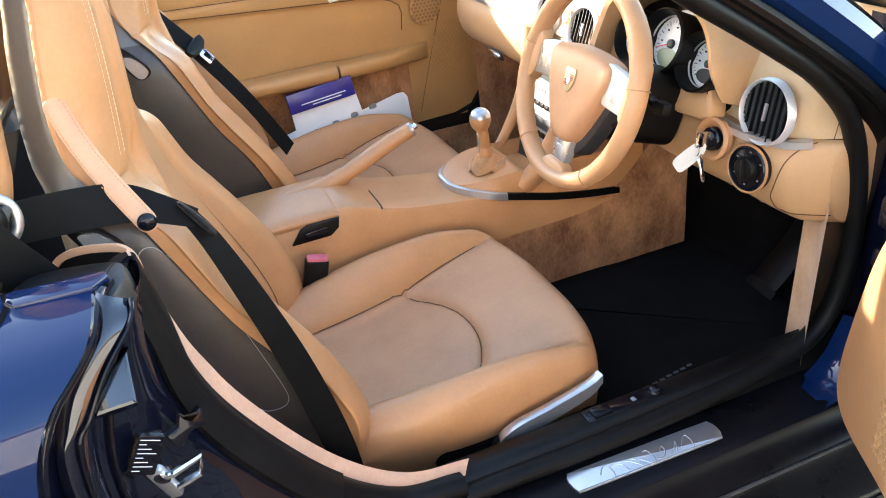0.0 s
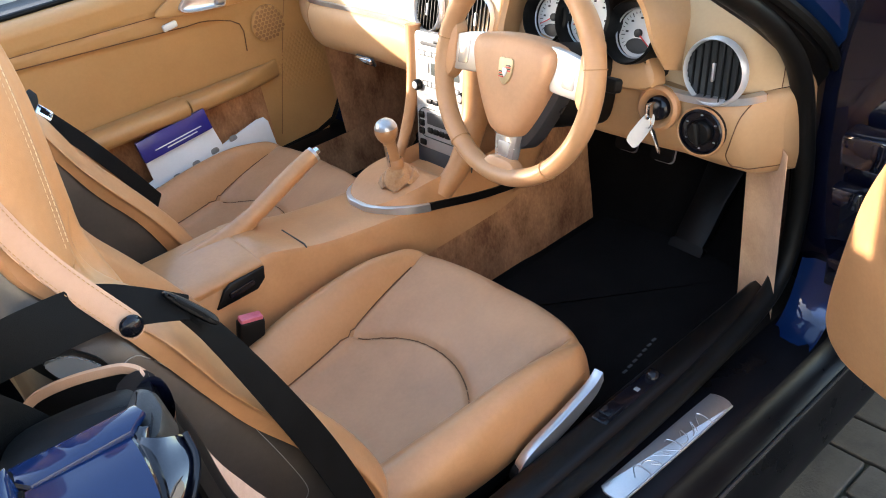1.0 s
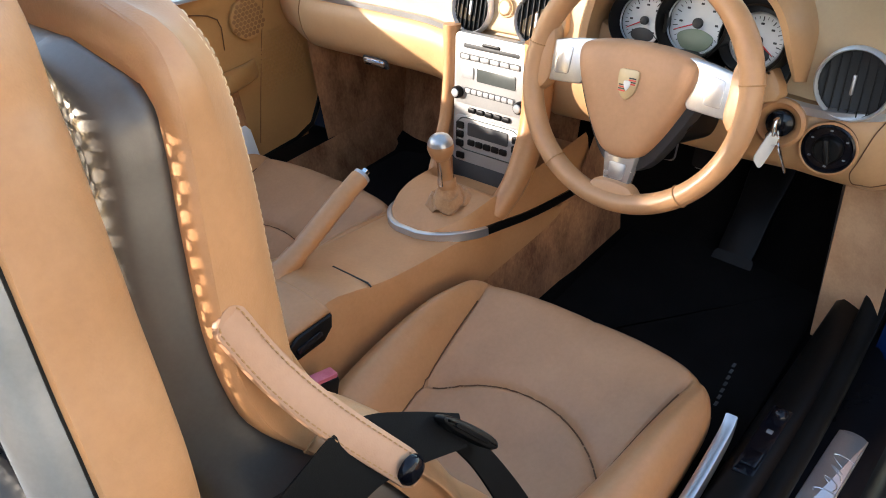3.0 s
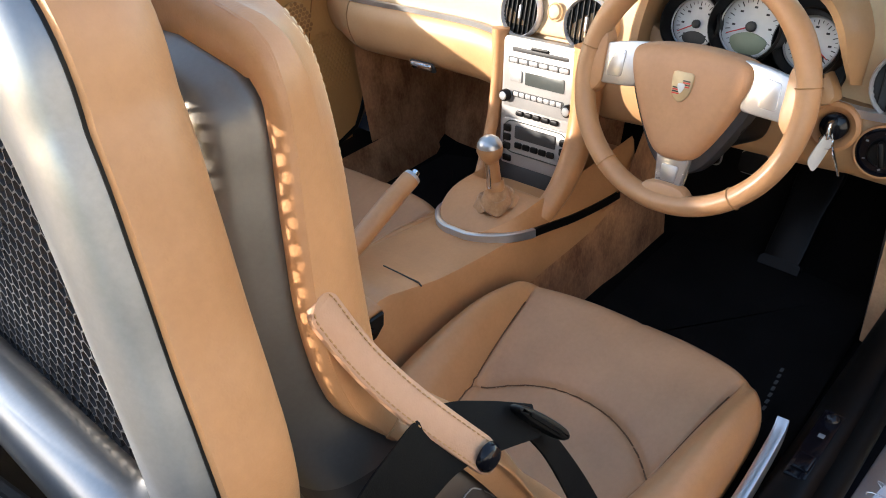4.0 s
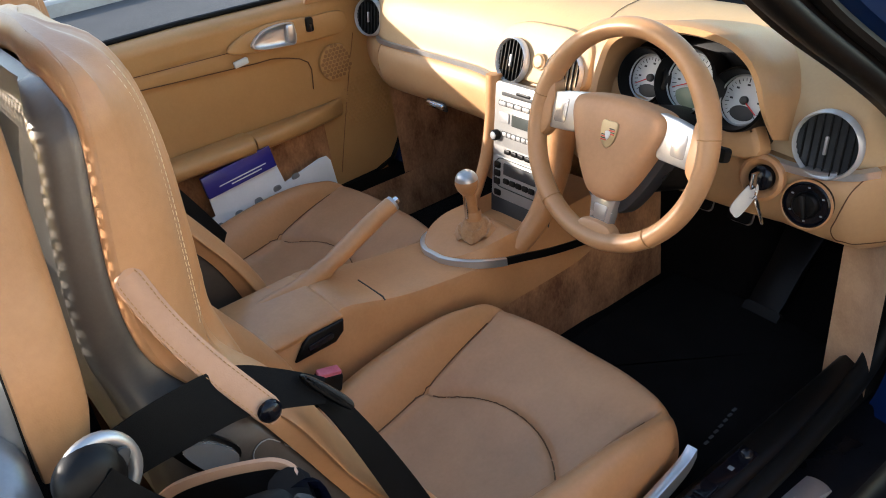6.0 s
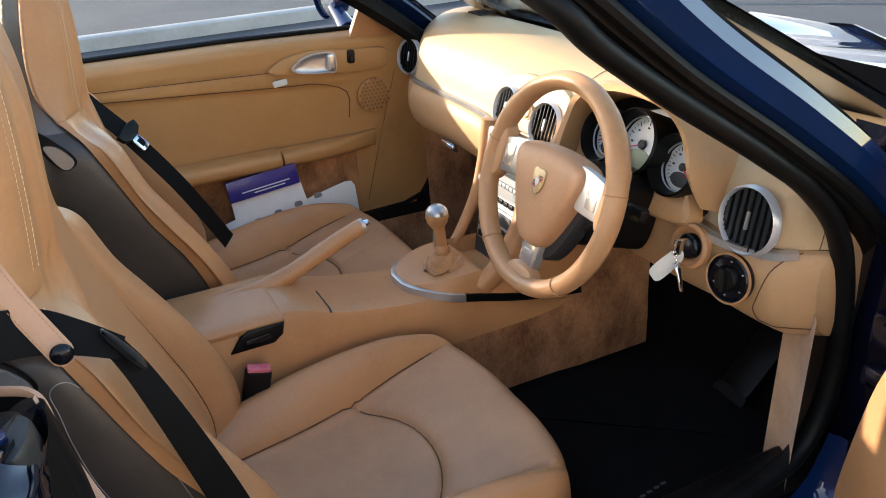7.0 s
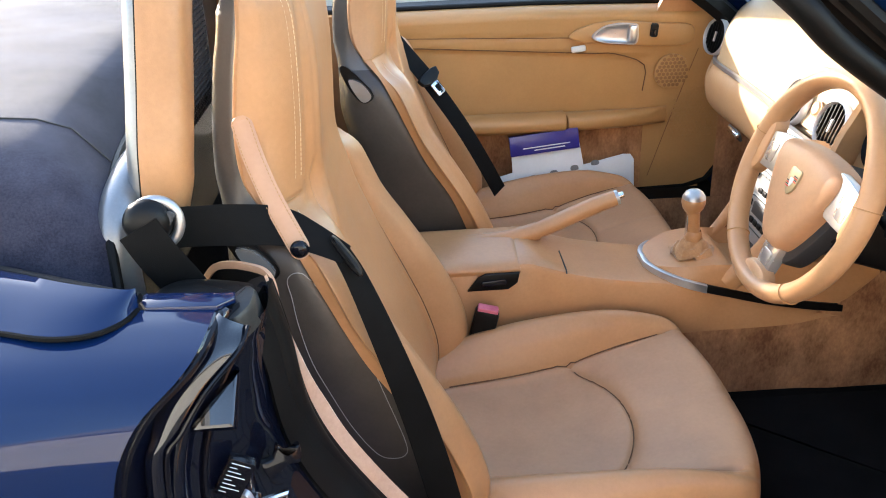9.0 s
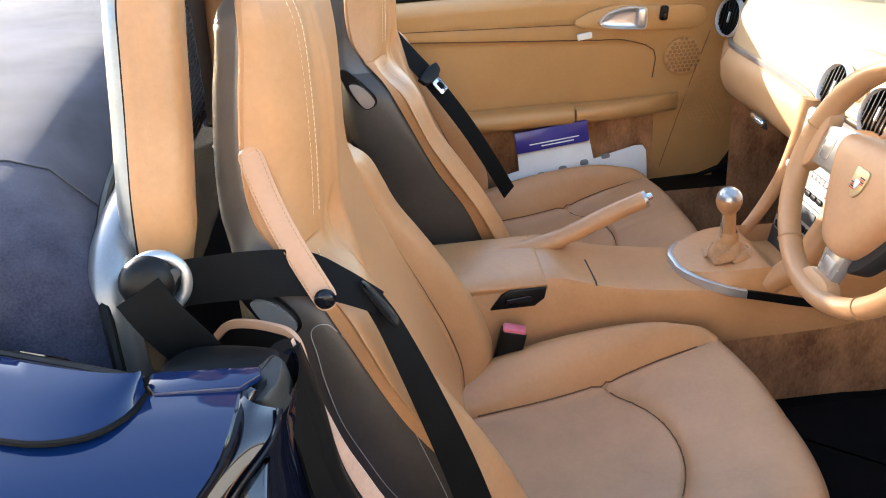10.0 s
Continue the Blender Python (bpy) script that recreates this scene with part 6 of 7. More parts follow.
part("glass_border", grid([[border(CY + 0.05 * i, k) for i in range(-11, 12)] for k in (0.86, 0.93, 1.0)]), gloss_black, pil, "black printed glass border")
bon = thing("bonnet", (1.6, CY, 0.75), "glossy dark blue bonnet and front wings", "bonnet")
crown = curve_of([(-0.95, 0.62), (-0.88, 0.80), (-0.74, 0.91), (-0.62, 0.90), (-0.45, 0.865), (0.0, 0.885), (0.45, 0.865), (0.62, 0.90), (0.74, 0.91), (0.88, 0.80), (0.95, 0.62)])
rows = [[V(x, CY + y, crown(y) - 0.02 - 0.16 * max(0, (x - 1.25)) ** 1.5 - (0.0 if x > 1.12 else 0.02)) for y in [-0.95 + 0.0475 * i for i in range(41)]] for x in [1.10 + 0.09 * i for i in range(16)]]
part("skin", grid(rows), paint, bon)
part("front_end", grid([[V(2.45 + 0.16 * math.sin(a), CY + y * (1 - 0.06 * math.sin(a)), (crown(y) - 0.21) * (math.cos(a) * 0.75 + 0.25) if True else 0) for y in [-0.95 + 0.095 * i for i in range(21)]] for a in [0.15 * k for k in range(10)]]), paint, bon)
for s in (-1, 1):
    hl = catmull([(1.55, CY + s * 0.60, 0.885), (1.70, CY + s * 0.72, 0.872), (1.90, CY + s * 0.76, 0.81), (2.05, CY + s * 0.72, 0.75), (1.95, CY + s * 0.60, 0.77), (1.75, CY + s * 0.55, 0.84)], 6, True)
    c = sum(hl, Vector()) / len(hl)
    part("headlamp", grid([[p for p in hl], [p + V(0, 0, 0.012) + (c - p) * 0.10 for p in hl], [p + V(0, 0, 0.02) + (c - p) * 0.5 for p in hl], [c + (p - c) * 0.05 + V(0, 0, 0.022) for p in hl]], cu=True, cap=True), lcd, bon, "clear headlamp")
single("scuttle", grid([[V(0.94 + 0.16 * k, y, 0.922 - 0.05 * k - 0.01 * math.sin(math.pi * k)) for y in [-0.68 + 0.14 * i for i in range(11)]] for k in (0, 0.35, 0.7, 1.0)]), black_plastic, "black plastic scuttle panel", "scuttle")
for y0 in (-0.30, 0.25):
    wp = thing("wiper", (1.06, y0, 0.93), "black windscreen wiper resting on the scuttle", "wiper", "wipers")
    part("arm", tube([(1.08, y0, 0.935), (1.02, y0 + 0.18, 0.955), (0.98, y0 + 0.36, 0.965)], [0.010, 0.007, 0.005], 8), black_plastic, wp)
    part("blade", tube([(1.00, y0 + 0.02, 0.955), (0.985, y0 + 0.25, 0.966), (0.99, y0 + 0.46, 0.958)], 0.006, 6), rubber, wp)
for s, y0 in ((-1, -0.86), (1, 0.92)):
    single("front_wing", grid([[V(x, y0 + s * a, z) for a, z in ((-0.20, 0.925), (-0.08, 0.91), (0.0, 0.83), (0.03, 0.66), (0.03, 0.45), (0.0, 0.28))] for x in (0.84, 0.95, 1.12, 1.3, 1.5)]), paint, "dark blue front wing", "wing")

# opening seal and post on the driver's side
post = thing("door_post", (0.80, -0.70, 0.36), "dark blue painted front door post with black seal", "door post", kind="structure")
post_seal = catmull([(0.185, -0.50, 1.255), (0.205, -0.60, 1.238), (0.250, -0.660, 1.195), (0.30, -0.664, 1.150), (0.40, -0.662, 1.082), (0.55, -0.660, 0.986), (0.66, -0.658, 0.906), (0.735, -0.657, 0.81), (0.772, -0.655, 0.65), (0.768, -0.652, 0.52), (0.735, -0.650, 0.445), (0.66, -0.652, 0.412), (0.5, -0.658, 0.395), (0.3, -0.660, 0.390), (0.06, -0.658, 0.392)], 8)
part("opening_seal", tube(post_seal, 0.014, 12, flat=1.3, up=(0, 1, 0)), rubber, post, "thick black rubber door seal")
# post faces take the darkened paint in place of shade
part("post_face", grid([[V(0.785 + 0.02 * math.sin(z * 4), y, z) for y in (-0.62, -0.66, -0.70, -0.75, -0.79)] for z in (0.36, 0.45, 0.6, 0.75, 0.9, 0.98)]), paint_shaded, post)
part("post_outer", grid([[V(0.785 + 0.10 * k, -0.79 - 0.06 * k, z) for k in (0, 0.5, 1)] for z in (0.32, 0.5, 0.7, 0.95)]), paint_shaded, post)
part("post_foot", grid([[V(p.x, y, p.z - (0.006 if abs(y + 0.710) > 0.03 else 0)) for y in (-0.748, -0.742, -0.726, -0.710, -0.694, -0.678, -0.672)] for p in catmull([(0.672, 0, 0.373), (0.700, 0, 0.381), (0.725, 0, 0.400), (0.746, 0, 0.430), (0.768, 0, 0.485)], 5)]), paint, post, "blue painted foot of the post")
part("door_check", box((0.77, -0.735, 0.62), (0.03, 0.05, 0.03), 0.005), paint_shaded, post)

# ---- rear quarter ----
rq = thing("rear_quarter", (-0.8, -0.85, 0.30), "glossy dark blue rear quarter panel beside the open door", "body panel")
front_edge = curve_of([(0.20, -0.10), (0.40, -0.20), (0.60, -0.36), (0.75, -0.405), (0.85, -0.395), (0.90, -0.370), (0.935, -0.325), (0.96, -0.31)])
sec = catmull([(-0.735, 0.946, 0), (-0.77, 0.943, 0), (-0.815, 0.931, 0), (-0.850, 0.905, 0), (-0.872, 0.85, 0), (-0.885, 0.75, 0), (-0.892, 0.62, 0), (-0.890, 0.48, 0), (-0.87, 0.34, 0), (-0.84, 0.22, 0)], 5)
rows = []
for p in sec:
    fe = front_edge(p.y)
    rows.append([V(fe + (-1.75 - fe) * k, p.x - 0.05 * math.sin(2.4 * k) * (1 if p.y < 0.9 else 0.4) + 0.14 * k ** 3, p.y + 0.03 * k - 0.10 * k ** 3) for k in [i / 24 for i in range(25)]])
part("quarter_skin", grid(rows), paint, rq)
jamb_x = curve_of([(0.20, -0.05), (0.36, -0.14), (0.48, -0.24), (0.62, -0.345), (0.76, -0.368), (0.86, -0.345), (0.935, -0.302), (0.96, -0.300)])
jamb_y = curve_of([(0.20, -0.80), (0.36, -0.80), (0.48, -0.815), (0.62, -0.815), (0.76, -0.80), (0.86, -0.770), (0.935, -0.735), (0.96, -0.735)])
gutter = []
for r in rows:
    a, b = r[0], V(jamb_x(r[0].z), jamb_y(r[0].z), r[0].z)
    c = (a + b) / 2
    gutter.append(catmull([a, a + V(0.004, 0.010, -0.002), a + V(0.0, 0.026, -0.004), c + V(-0.006, 0.008, 0), b + V(-0.004, -0.008, 0), b + V(0.004, 0.004, 0)], 4))
part("quarter_return", grid(gutter), paint_shaded, rq)
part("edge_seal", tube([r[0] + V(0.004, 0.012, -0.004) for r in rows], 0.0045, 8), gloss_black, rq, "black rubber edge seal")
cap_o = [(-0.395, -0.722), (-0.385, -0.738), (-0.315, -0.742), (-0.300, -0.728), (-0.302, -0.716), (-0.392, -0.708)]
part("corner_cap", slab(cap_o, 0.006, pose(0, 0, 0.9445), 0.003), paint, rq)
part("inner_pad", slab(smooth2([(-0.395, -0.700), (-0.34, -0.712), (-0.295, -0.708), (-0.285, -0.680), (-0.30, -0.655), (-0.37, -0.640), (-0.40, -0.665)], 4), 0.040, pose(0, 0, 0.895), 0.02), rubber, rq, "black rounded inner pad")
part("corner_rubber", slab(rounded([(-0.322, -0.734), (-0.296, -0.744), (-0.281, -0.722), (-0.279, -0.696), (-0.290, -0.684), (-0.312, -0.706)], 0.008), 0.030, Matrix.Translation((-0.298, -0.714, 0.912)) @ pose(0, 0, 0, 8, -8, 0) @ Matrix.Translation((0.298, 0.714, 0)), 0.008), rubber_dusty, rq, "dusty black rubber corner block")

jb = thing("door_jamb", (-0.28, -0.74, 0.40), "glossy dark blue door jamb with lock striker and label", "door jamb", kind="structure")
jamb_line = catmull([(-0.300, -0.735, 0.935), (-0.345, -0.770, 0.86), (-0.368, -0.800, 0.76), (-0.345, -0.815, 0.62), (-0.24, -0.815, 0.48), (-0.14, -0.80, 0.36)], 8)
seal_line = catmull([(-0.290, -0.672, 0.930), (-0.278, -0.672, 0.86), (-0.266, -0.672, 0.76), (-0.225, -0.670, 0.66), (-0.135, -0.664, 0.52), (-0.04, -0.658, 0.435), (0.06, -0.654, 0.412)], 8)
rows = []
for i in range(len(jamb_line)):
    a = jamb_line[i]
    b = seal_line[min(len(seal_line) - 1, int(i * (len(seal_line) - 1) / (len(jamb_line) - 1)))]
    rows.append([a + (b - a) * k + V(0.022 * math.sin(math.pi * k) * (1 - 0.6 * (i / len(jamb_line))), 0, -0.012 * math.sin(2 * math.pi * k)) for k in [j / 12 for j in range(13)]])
part("jamb_face", grid(rows), paint_shaded, jb)
part("jamb_moulding", tube([p + V(-0.006, 0.002, 0) for p in jamb_line[2:]], [0.021 - 0.005 * abs(i - 15) / 15 for i in range(len(jamb_line) - 2)], 18, flat=0.7, up=(1, 0, 0)), paint_shaded, jb, "raised painted moulding")
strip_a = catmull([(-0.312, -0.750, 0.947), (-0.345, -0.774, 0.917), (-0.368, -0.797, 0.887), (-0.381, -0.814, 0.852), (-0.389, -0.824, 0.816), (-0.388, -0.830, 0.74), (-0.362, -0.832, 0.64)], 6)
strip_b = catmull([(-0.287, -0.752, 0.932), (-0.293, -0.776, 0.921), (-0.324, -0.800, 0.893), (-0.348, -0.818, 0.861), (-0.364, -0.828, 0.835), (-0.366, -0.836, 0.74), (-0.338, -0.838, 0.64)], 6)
part("jamb_strip", grid([[a + (b - a) * k + V(-0.2, -0.75, 0.45) * 0.010 * math.sin(math.pi * k) for k in (0, 0.08, 0.2, 0.35, 0.5, 0.65, 0.8, 0.92, 1.0)] for a, b in zip(strip_a, strip_b)]), paint_shaded, jb, "wide glossy painted strip")
part("jamb_rib", tube([p + V(0.002, -0.003, 0.001) for p in strip_b], 0.0026, 8), gloss_black, jb, "thin black sealing rib")
part("jamb_rib", tube([p + V(-0.026, -0.012, 0) for p in jamb_line[3:]], 0.0045, 8), gloss_black, jb, "thin black sealing rib")
part("jamb_rib", tube([p + V(0.020, 0.012, -0.004) for p in jamb_line[4:24]], 0.0030, 8), gloss_black, jb, "thin black sealing rib")
tri_p = [V(-0.304, -0.744, 0.880), V(-0.352, -0.790, 0.8387), V(-0.308, -0.785, 0.836)]
tm = frame_at(tri_p[1], tri_p[2] - tri_p[1], tri_p[0] - tri_p[1])
part("jamb_facet", slab(smooth2([tuple((tm.inverted() @ (q + (g - q) * k)).xy) for q, g in ((tri_p[1], tri_p[2]), (tri_p[2], tri_p[0]), (tri_p[0], tri_p[1])) for k in (0.06, 0.5, 0.94)], 3), 0.03, tm @ pose(0, 0, -0.03), 0.004), paint_shaded, jb, "flat painted facet")
part("opening_seal", tube(seal_line, 0.017, 12, flat=1.3, up=(0, 1, 0)), rubber, jb, "thick black rubber door seal")
part("seal_flap", grid([[p + V(0.014, 0.012, 0.010), p + V(0.008, -0.012, 0.016), p + V(0.002, -0.032, 0.012), p + V(-0.006, -0.042, -0.004), p + V(-0.010, -0.036, -0.02)] for p in seal_line[1:34]]), rubber, jb, "soft black seal lip")
flange = []
for i, p in enumerate(seal_line):
    k = max(0.0, min(1.0, (i - 5) / 14))
    k = 0.24 + 0.46 * k * k * (3 - 2 * k)
    flange.append([p + V(0.010, 0.010, 0.004), p + V(0.018 * k + 0.004, 0.022 * k, 0.018 * k + 0.004), p + V(0.028 * k + 0.004, 0.033 * k, 0.026 * k + 0.004), p + V(0.030 * k + 0.004, 0.042 * k, 0.018 * k)])
part("inner_flange", grid(flange), suede_pale, jb, "pale tan inner flange")
part("striker_plate", slab(rrect(0.020, 0.055, 0.006), 0.008, frame_at((-0.312, -0.762, 0.712), (0.9, -0.35, 0.2), (-0.25, -0.1, 0.9)), 0.003), satin, jb, "bright lock striker plate")
part("striker", tube([(-0.308, -0.745, 0.712), (-0.302, -0.768, 0.720), (-0.270, -0.768, 0.733), (-0.275, -0.768, 0.709), (-0.300, -0.768, 0.701), (-0.306, -0.745, 0.694)], 0.0045, 8), chrome, jb, "chrome lock striker")
part("striker_bolt", lathe([(0.009, 0), (0.009, 0.004), (0.006, 0.006), (0.001, 0.006)], frame_at((-0.312, -0.770, 0.724), (0.9, -0.35, 0.2), (-0.25, -0.1, 0.9)), 14), chrome, jb)
part("jamb_bracket", slab(smooth2([(-0.020, 0.004), (-0.006, 0.006), (0.002, 0.018), (0.010, 0.006), (0.024, 0.010), (0.020, -0.010), (0.004, -0.008), (-0.014, -0.018)], 3), 0.012, frame_at((-0.280, -0.740, 0.756), (0.8, 0.3, 0.1), (-0.1, 0.3, 0.9)), 0.004), gloss_black, jb, "black cast bracket")
part("jamb_bolt", lathe([(0.012, -0.01), (0.012, 0.006), (0.009, 0.009), (0.001, 0.010)], frame_at((-0.352, -0.800, 0.70), (0.9, -0.2, 0.2), (-0.2, 0.3, 0.9)), 16), gloss_black, jb)
lm2 = frame_at((-0.318, -0.784, 0.766), (0.86, 0.1, -0.5), (0.5, 0.1, 0.86))
lb = part("type_label", slab(rrect(0.028, 0.046, 0.003), 0.012, lm2 @ pose(0, 0, -0.015), 0.0006), gloss_black, jb, "black label with small print")
for i in range(8):
    part("print_bar", slab(rrect(0.020 - 0.006 * (i * 5 % 3), 0.0009, 0.0003, 1), 0.0005, lm2 @ pose(-0.001 - 0.003 * (i * 5 % 3), 0.0185 - 0.0052 * i, -0.003), 0.0002), white_card, lb)

# trim flap beside the seat
fl = thing("belt_trim_cover", (-0.30, -0.63, 0.84), "pale tan trim cover standing open beside a seat", "trim cover")
edge_l = catmull([(-0.372, -0.566, 0.886), (-0.352, -0.588, 0.912), (-0.325, -0.612, 0.926), (-0.296, -0.634, 0.931), (-0.284, -0.644, 0.930), (-0.277, -0.652, 0.922), (-0.274, -0.660, 0.900), (-0.272, -0.668, 0.86)], 5)
part("rim", band(edge_l, [V(0.0018, 0.0015, 0)] * len(edge_l), 0.006), leather_pale, fl)
part("lining", grid([[p + V(0.0, 0.0, -0.002), p + V(0.004, 0.008, -0.045), p + V(0.01, 0.02, -0.10)] for p in edge_l]), rubber, fl, "black cover lining")

# ---- soft top folded behind the hoops, rear cabin ----
tp_ = thing("folded_soft_top", (-0.9, CY, 0.90), "dark blue fabric folded soft top behind the seats", "soft top")
rows = []
for i in range(30):
    k = i / 29
    x = -0.482 - 1.1 * k
    row = []
    for j in range(41):
        u = -1 + j / 20
        y = CY + u * (0.668 - 0.08 * k * k)
        edge = max(0.0, 1 - abs(u) ** 12)
        z = 0.930 + 0.125 * edge ** 0.6 * (1 - 0.25 * k) + 0.03 * math.sin(math.pi * min(1, k * 1.4)) + 0.004 * noise.noise(V(x * 6, y * 6, 0))
        if k < 0.06:
            z -= 0.05 * (1 - k / 0.06) ** 2
        row.append(V(x - 0.04 * (1 - u * u) + 0.03 * abs(u) ** 3, y, z))
    rows.append(row)
part("canopy", grid(rows), fabric, tp_)
part("front_hem", tube([r + V(0.003, 0, -0.004) for r in rows[0]], 0.006, 8), rubber, tp_)
part("side_seam", tube([r[5] + V(0, 0, 0.001) for r in rows], 0.0012, 6), ink, tp_)
ldp = thing("roof_lid_panel", (-0.7, -0.70, 0.93), "dark blue painted panel beside the folded roof", "body panel")
gap_y = curve_of([(0.0, -0.735), (0.006, -0.757), (0.03, -0.779), (0.07, -0.783), (0.13, -0.768), (0.3, -0.775), (0.95, -0.74)])
rows = []
for k in [0.95 * (i / 40) ** 1.8 for i in range(41)]:
    g = gap_y(k)
    inn = -0.730 + 0.42 * min(k, 0.22)
    rows.append([V(-0.392 - k, g + (inn - g) * u, 0.949 + 0.020 * math.sin(1.7 * u) + 0.03 * k - 0.014 * max(0, u - 0.85) / 0.15) for u in (0, 0.2, 0.4, 0.6, 0.8, 0.92, 1.0)])
part("lid_skin", grid(rows), paint, ldp)
part("lid_gap", tube([r[0] + V(0, -0.002, -0.0012) for r in rows], 0.0028, 6), webbing, ldp)
part("lid_seal", tube([r[6] + V(0, 0.003, 0.0) for r in rows], 0.005, 8), rubber, ldp)
# wall and shelf: brown carpet coloured black for the shadow behind the seats
single("rear_bulkhead", grid([[V(-0.40 - 0.10 * (z - 0.3), y, z) for y in [-0.66 + 0.138 * i for i in range(11)]] for z in (0.27, 0.4, 0.55, 0.7, 0.82)]), carpet, "carpeted wall behind the seats, blackened for shade", "bulkhead", kind="structure")
single("rear_shelf", grid([[V(x, y, 0.82 + 0.03 * math.sin((x + 0.45) * 12)) for y in [-0.68 + 0.14 * i for i in range(11)]] for x in (-0.45, -0.50, -0.56, -0.62)]), carpet, "carpeted shelf behind the seats, blackened for shade", "shelf", kind="structure")
single("inner_side", grid([[V(x, -0.645 + 0.03 * math.sin((z - 0.3) * 4), z) for x in (-0.45, -0.38, -0.30)] for z in (0.35, 0.5, 0.65, 0.8, 0.88)]), brown_carpet, "brown carpeted cabin side behind a seat", "trim panel", kind="structure")
single("inner_side", grid([[V(x, 0.735, z) for x in (-0.60, -0.45, -0.30, -0.2)] for z in (0.35, 0.5, 0.65, 0.8, 0.93)]), leather, "tan leather cabin side behind the passenger seat", "trim panel", kind="structure")
wd = thing("wind_deflector", (-0.47, CY, 0.95), "dark smoked panel between the roll hoops", "wind deflector")
wf = rrect(0.17, 0.26, 0.03)
part("frame", tube([frame_at((-0.455, CY + 0.02, 1.06), (0, -1, 0), (0, 0, 1)) @ V(x, y, 0) for x, y in wf], 0.008, 8, True), black_plastic, wd)
part("panel", slab(rrect(0.165, 0.255, 0.028), 0.004, frame_at((-0.455, CY + 0.02, 1.06), (0, -1, 0), (0, 0, 1)) @ pose(0, 0, -0.002), 0.001), gloss_black, wd, "smoked panel")
for i in range(4):
    part("rib", tube([(-0.43, CY - 0.16 + 0.02 * i, 0.93), (-0.40, CY - 0.16 + 0.02 * i, 0.97)], 0.006, 8), satin, wd)

# ---- booklet and card beside the passenger seat ----
bc = thing("card_holder", (0.30, 0.69, 0.42), "white punched card holder with a dark blue booklet strip", "card holder")
cm = frame_at((0.20, 0.676, 0.50), (1, 0, 0.10), (-0.08, 0.12, 1))
part("card", slab([(-0.10, -0.10), (0.285, -0.10), (0.29, -0.01), (0.282, 0.005), (0.262, 0.008), (0.150, -0.006), (0.144, 0.060), (-0.045, 0.060), (-0.048, 0.0), (-0.10, -0.008)], 0.004, cm, 0.001), white_card, bc)
bl = part("booklet", slab(rrect(0.190, 0.055, 0.002), 0.012, cm @ pose(0.047, 0.075, 0.002), 0.001), blue_card, bc, "dark blue booklet with a line of print")
for i, (x, w) in enumerate(((0.052, 0.13), (0.060, 0.085))):
    part("print_bar", slab(rrect(w, 0.003, 0.0005, 1), 0.0006, cm @ pose(x, 0.066 - 0.008 * i, 0.0142), 0.0002), white_card, bl)
for i in range(5):
    part("punch_tab", slab(smooth2([(-0.010, -0.006), (-0.008, 0.006), (0.008, 0.006), (0.010, -0.006)], 4), 0.001, cm @ pose(-0.05 + 0.058 * i, -0.028 + 0.006 * i, 0.0042), 0.0003), grey_mark, bc)

# ---- outside ----
single("ground", grid([[V(x, y, -0.012) for x in (-400, -30, -6, 0, 6, 30, 400)] for y in (-400, -30, -6, 0, 1.3)]), sand, "sandy paved forecourt ground", "ground", kind="structure")
single("road", grid([[V(x, y, -0.03) for x in (-400, -30, -6, 0, 6, 30, 400)] for y in (1.3, 4, 7, 12, 400)]), asphalt, "dark grey asphalt road", "road", kind="structure")
pv = thing("pavement", (0.8, -1.0, -0.012), "grey concrete block paving with mossy joints", "pavement", kind="structure")
blk = slab(rrect(0.193, 0.093, 0.006, 2), 0.012, pose(0, 0, 0), 0.004)
blk_me = mesh_from("paver", blk, paver, False)
rest = []
rng = random.Random(4)
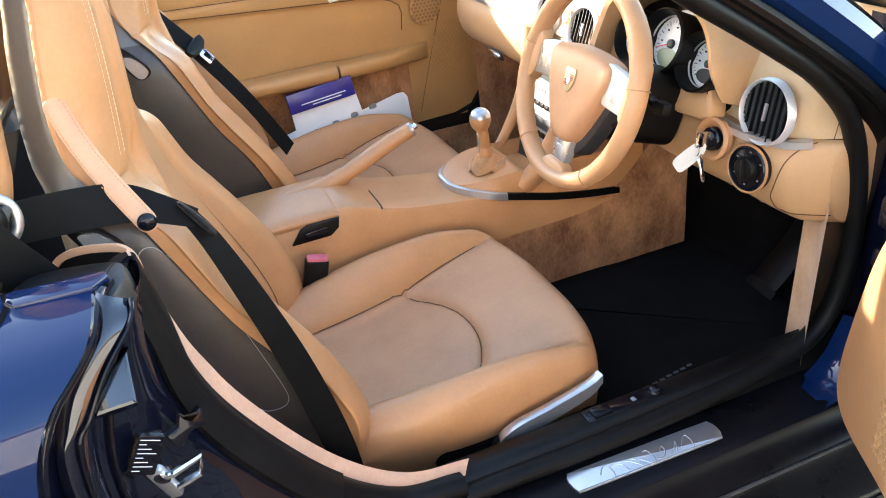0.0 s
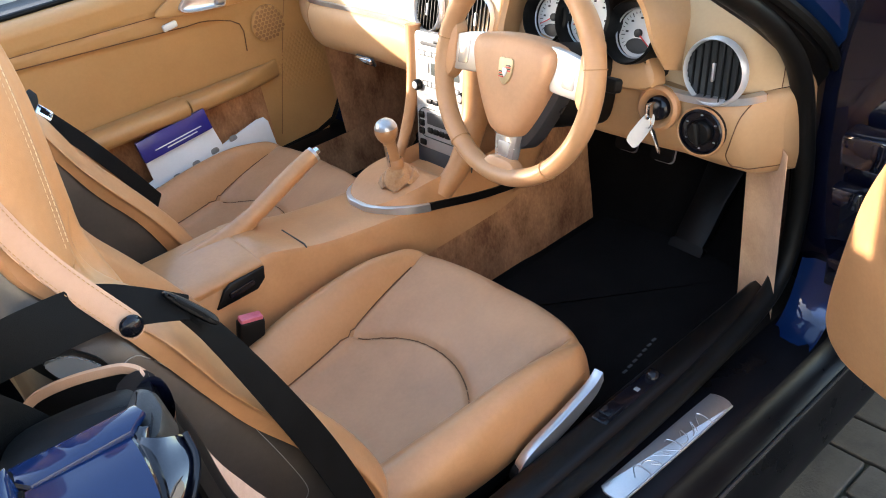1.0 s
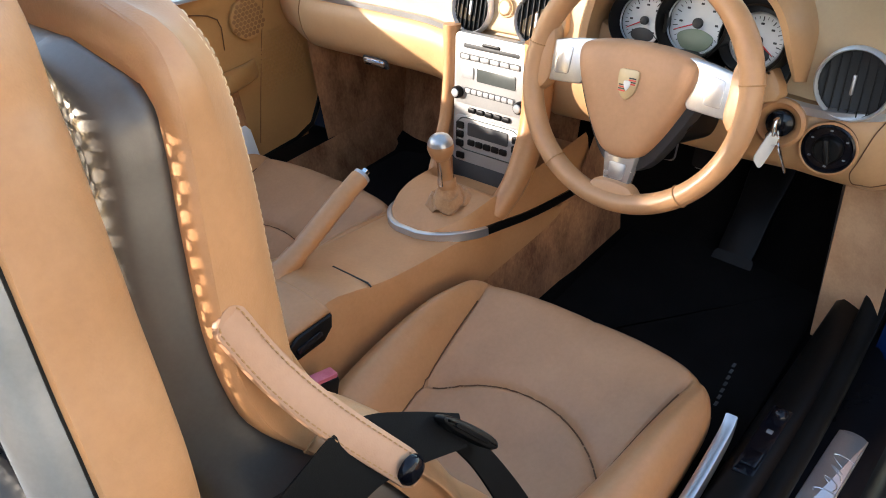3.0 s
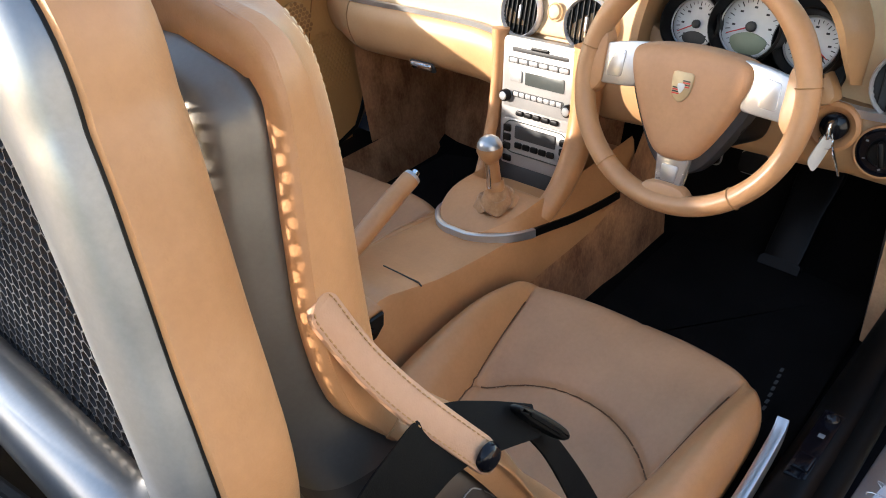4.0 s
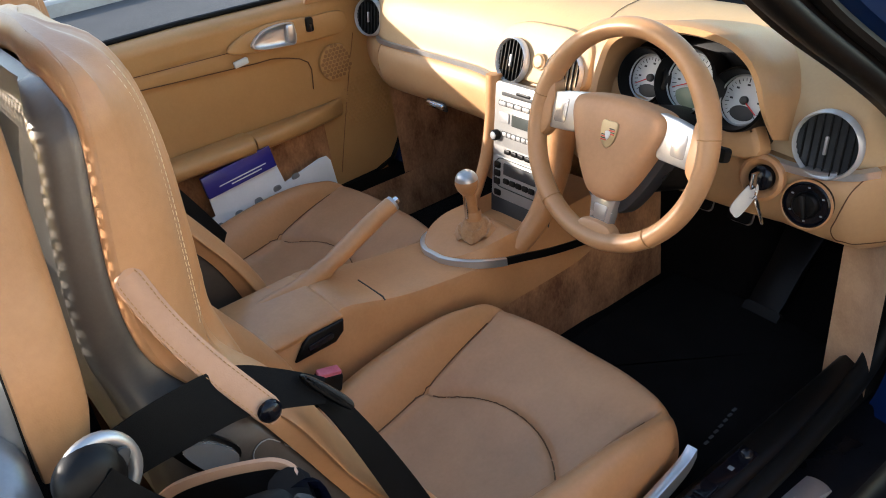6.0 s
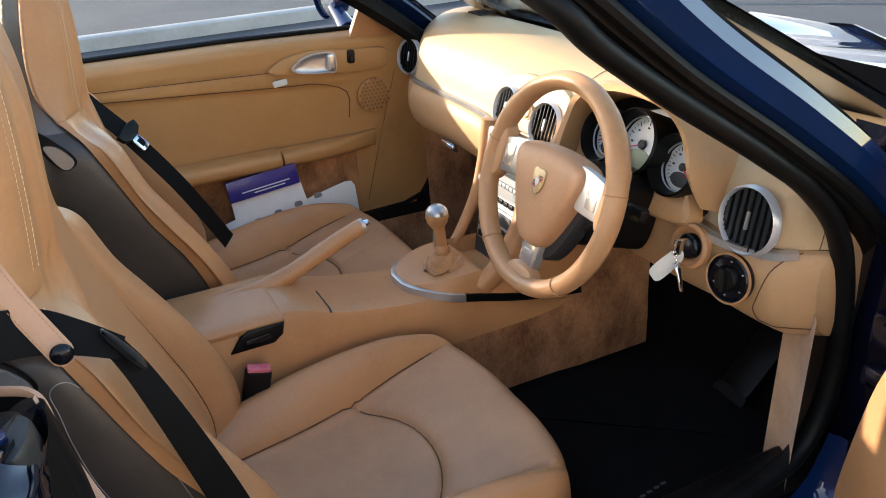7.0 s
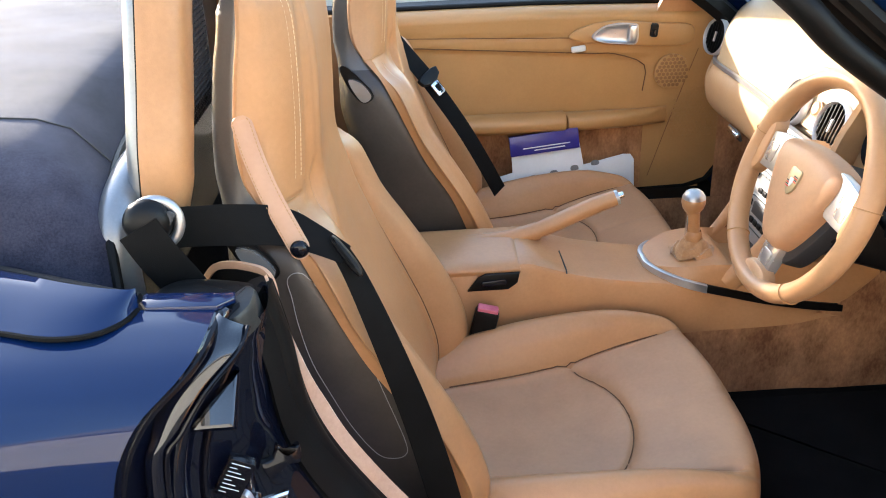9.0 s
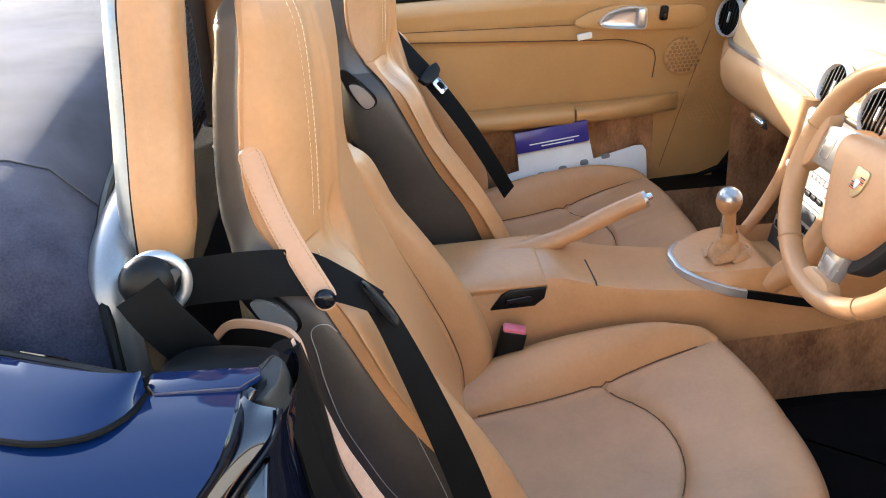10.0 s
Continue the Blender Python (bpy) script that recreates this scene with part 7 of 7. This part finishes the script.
for i in range(-26, 46):
    for j in range(-24, 24):
        # herringbone: one block along and one across to every four cells
        step = (i - j) % 4
        if step not in (0, 2):
            continue
        x = 0.752 + 0.1 * i - (0.05 if step else 0.0)
        y = -0.757 + 0.1 * j - (0.05 if step else 0.0)
        m = pose(x, y, -0.0125 + rng.uniform(-0.0018, 0.0018), rng.uniform(-0.6, 0.6), rng.uniform(-0.6, 0.6), (90 if step else 0) + rng.uniform(-0.7, 0.7))
        if 0.25 < x < 2.1 and -1.9 < y < -0.45:
            ob = new("paver", blk_me)
            ob.parent = pv
            ob.matrix_parent_inverse = Matrix.Translation(pv.location).inverted()
            ob.matrix_basis = m
        else:
            rest.append(moved(blk, m))
tagged(part("paver_field", join(*rest), paver, pv, angle=20), kind="stuff")
single("kerb", grid([[V(x, y, z) for y, z in ((6.2, -0.03), (6.2, 0.07), (6.22, 0.085), (6.34, 0.085), (6.34, -0.03))] for x in [-40 + 2 * i for i in range(41)]]), concrete, "pale concrete kerb along the road", "kerb", kind="structure")
single("road_line", grid([[V(x, y, -0.026) for y in (6.9, 7.0)] for x in (-40, 0, 40)]), line_paint, "white painted line on the road", "road marking", kind="structure")
pole = single("street_pole", tube([(5.05, 4.62, -0.03), (5.05, 4.62, 1.5), (5.05, 4.62, 4.5)], 0.045, 16), concrete, "pale grey street pole on the verge", "pole")
oc = thing("parked_car", (6.0, 5.0, -0.03), "white car parked across the road, front end only in view", "car")
part("bumper", slab(smooth2([(-0.85, 0.25), (-0.80, 0.62), (-0.4, 0.70), (0.4, 0.70), (0.80, 0.62), (0.85, 0.25), (0.6, -0.03), (-0.6, -0.03)], 5), 0.5, frame_at((7.9, 4.9, 0), (0.6, -0.8, 0), (0, 0, 1)) , 0.10), car_white, oc)
part("plate", slab(rrect(0.52, 0.11, 0.01), 0.01, frame_at((7.9, 4.9, 0.48), (0.6, -0.8, 0), (0, 0, 1)) @ pose(0, 0, 0.5), 0.003), white_card, oc)
part("body", slab(smooth2([(-0.85, 0.4), (-0.82, 0.9), (-0.6, 1.4), (0.6, 1.4), (0.82, 0.9), (0.85, 0.4)], 5), 2.5, frame_at((7.9, 4.9, 0), (0.6, -0.8, 0), (0, 0, 1)) @ pose(0, 0, -2.3), 0.15), car_white, oc)
hs_ = thing("house", (0, -12, 0), "pale rendered house across the forecourt", "house")
part("wall", box((-7, -12, 2.6), (30, 5, 5.2), 0.02), render_wall, hs_)
part("roof", grid([[V(x, -12 + a, 5.2 + z) for a, z in ((-3.0, 0), (0, 2.4), (3.0, 0), (2.8, -0.15), (-2.8, -0.15))] for x in (-22.4, 8.4)], cu=True, cap=True), concrete, hs_)
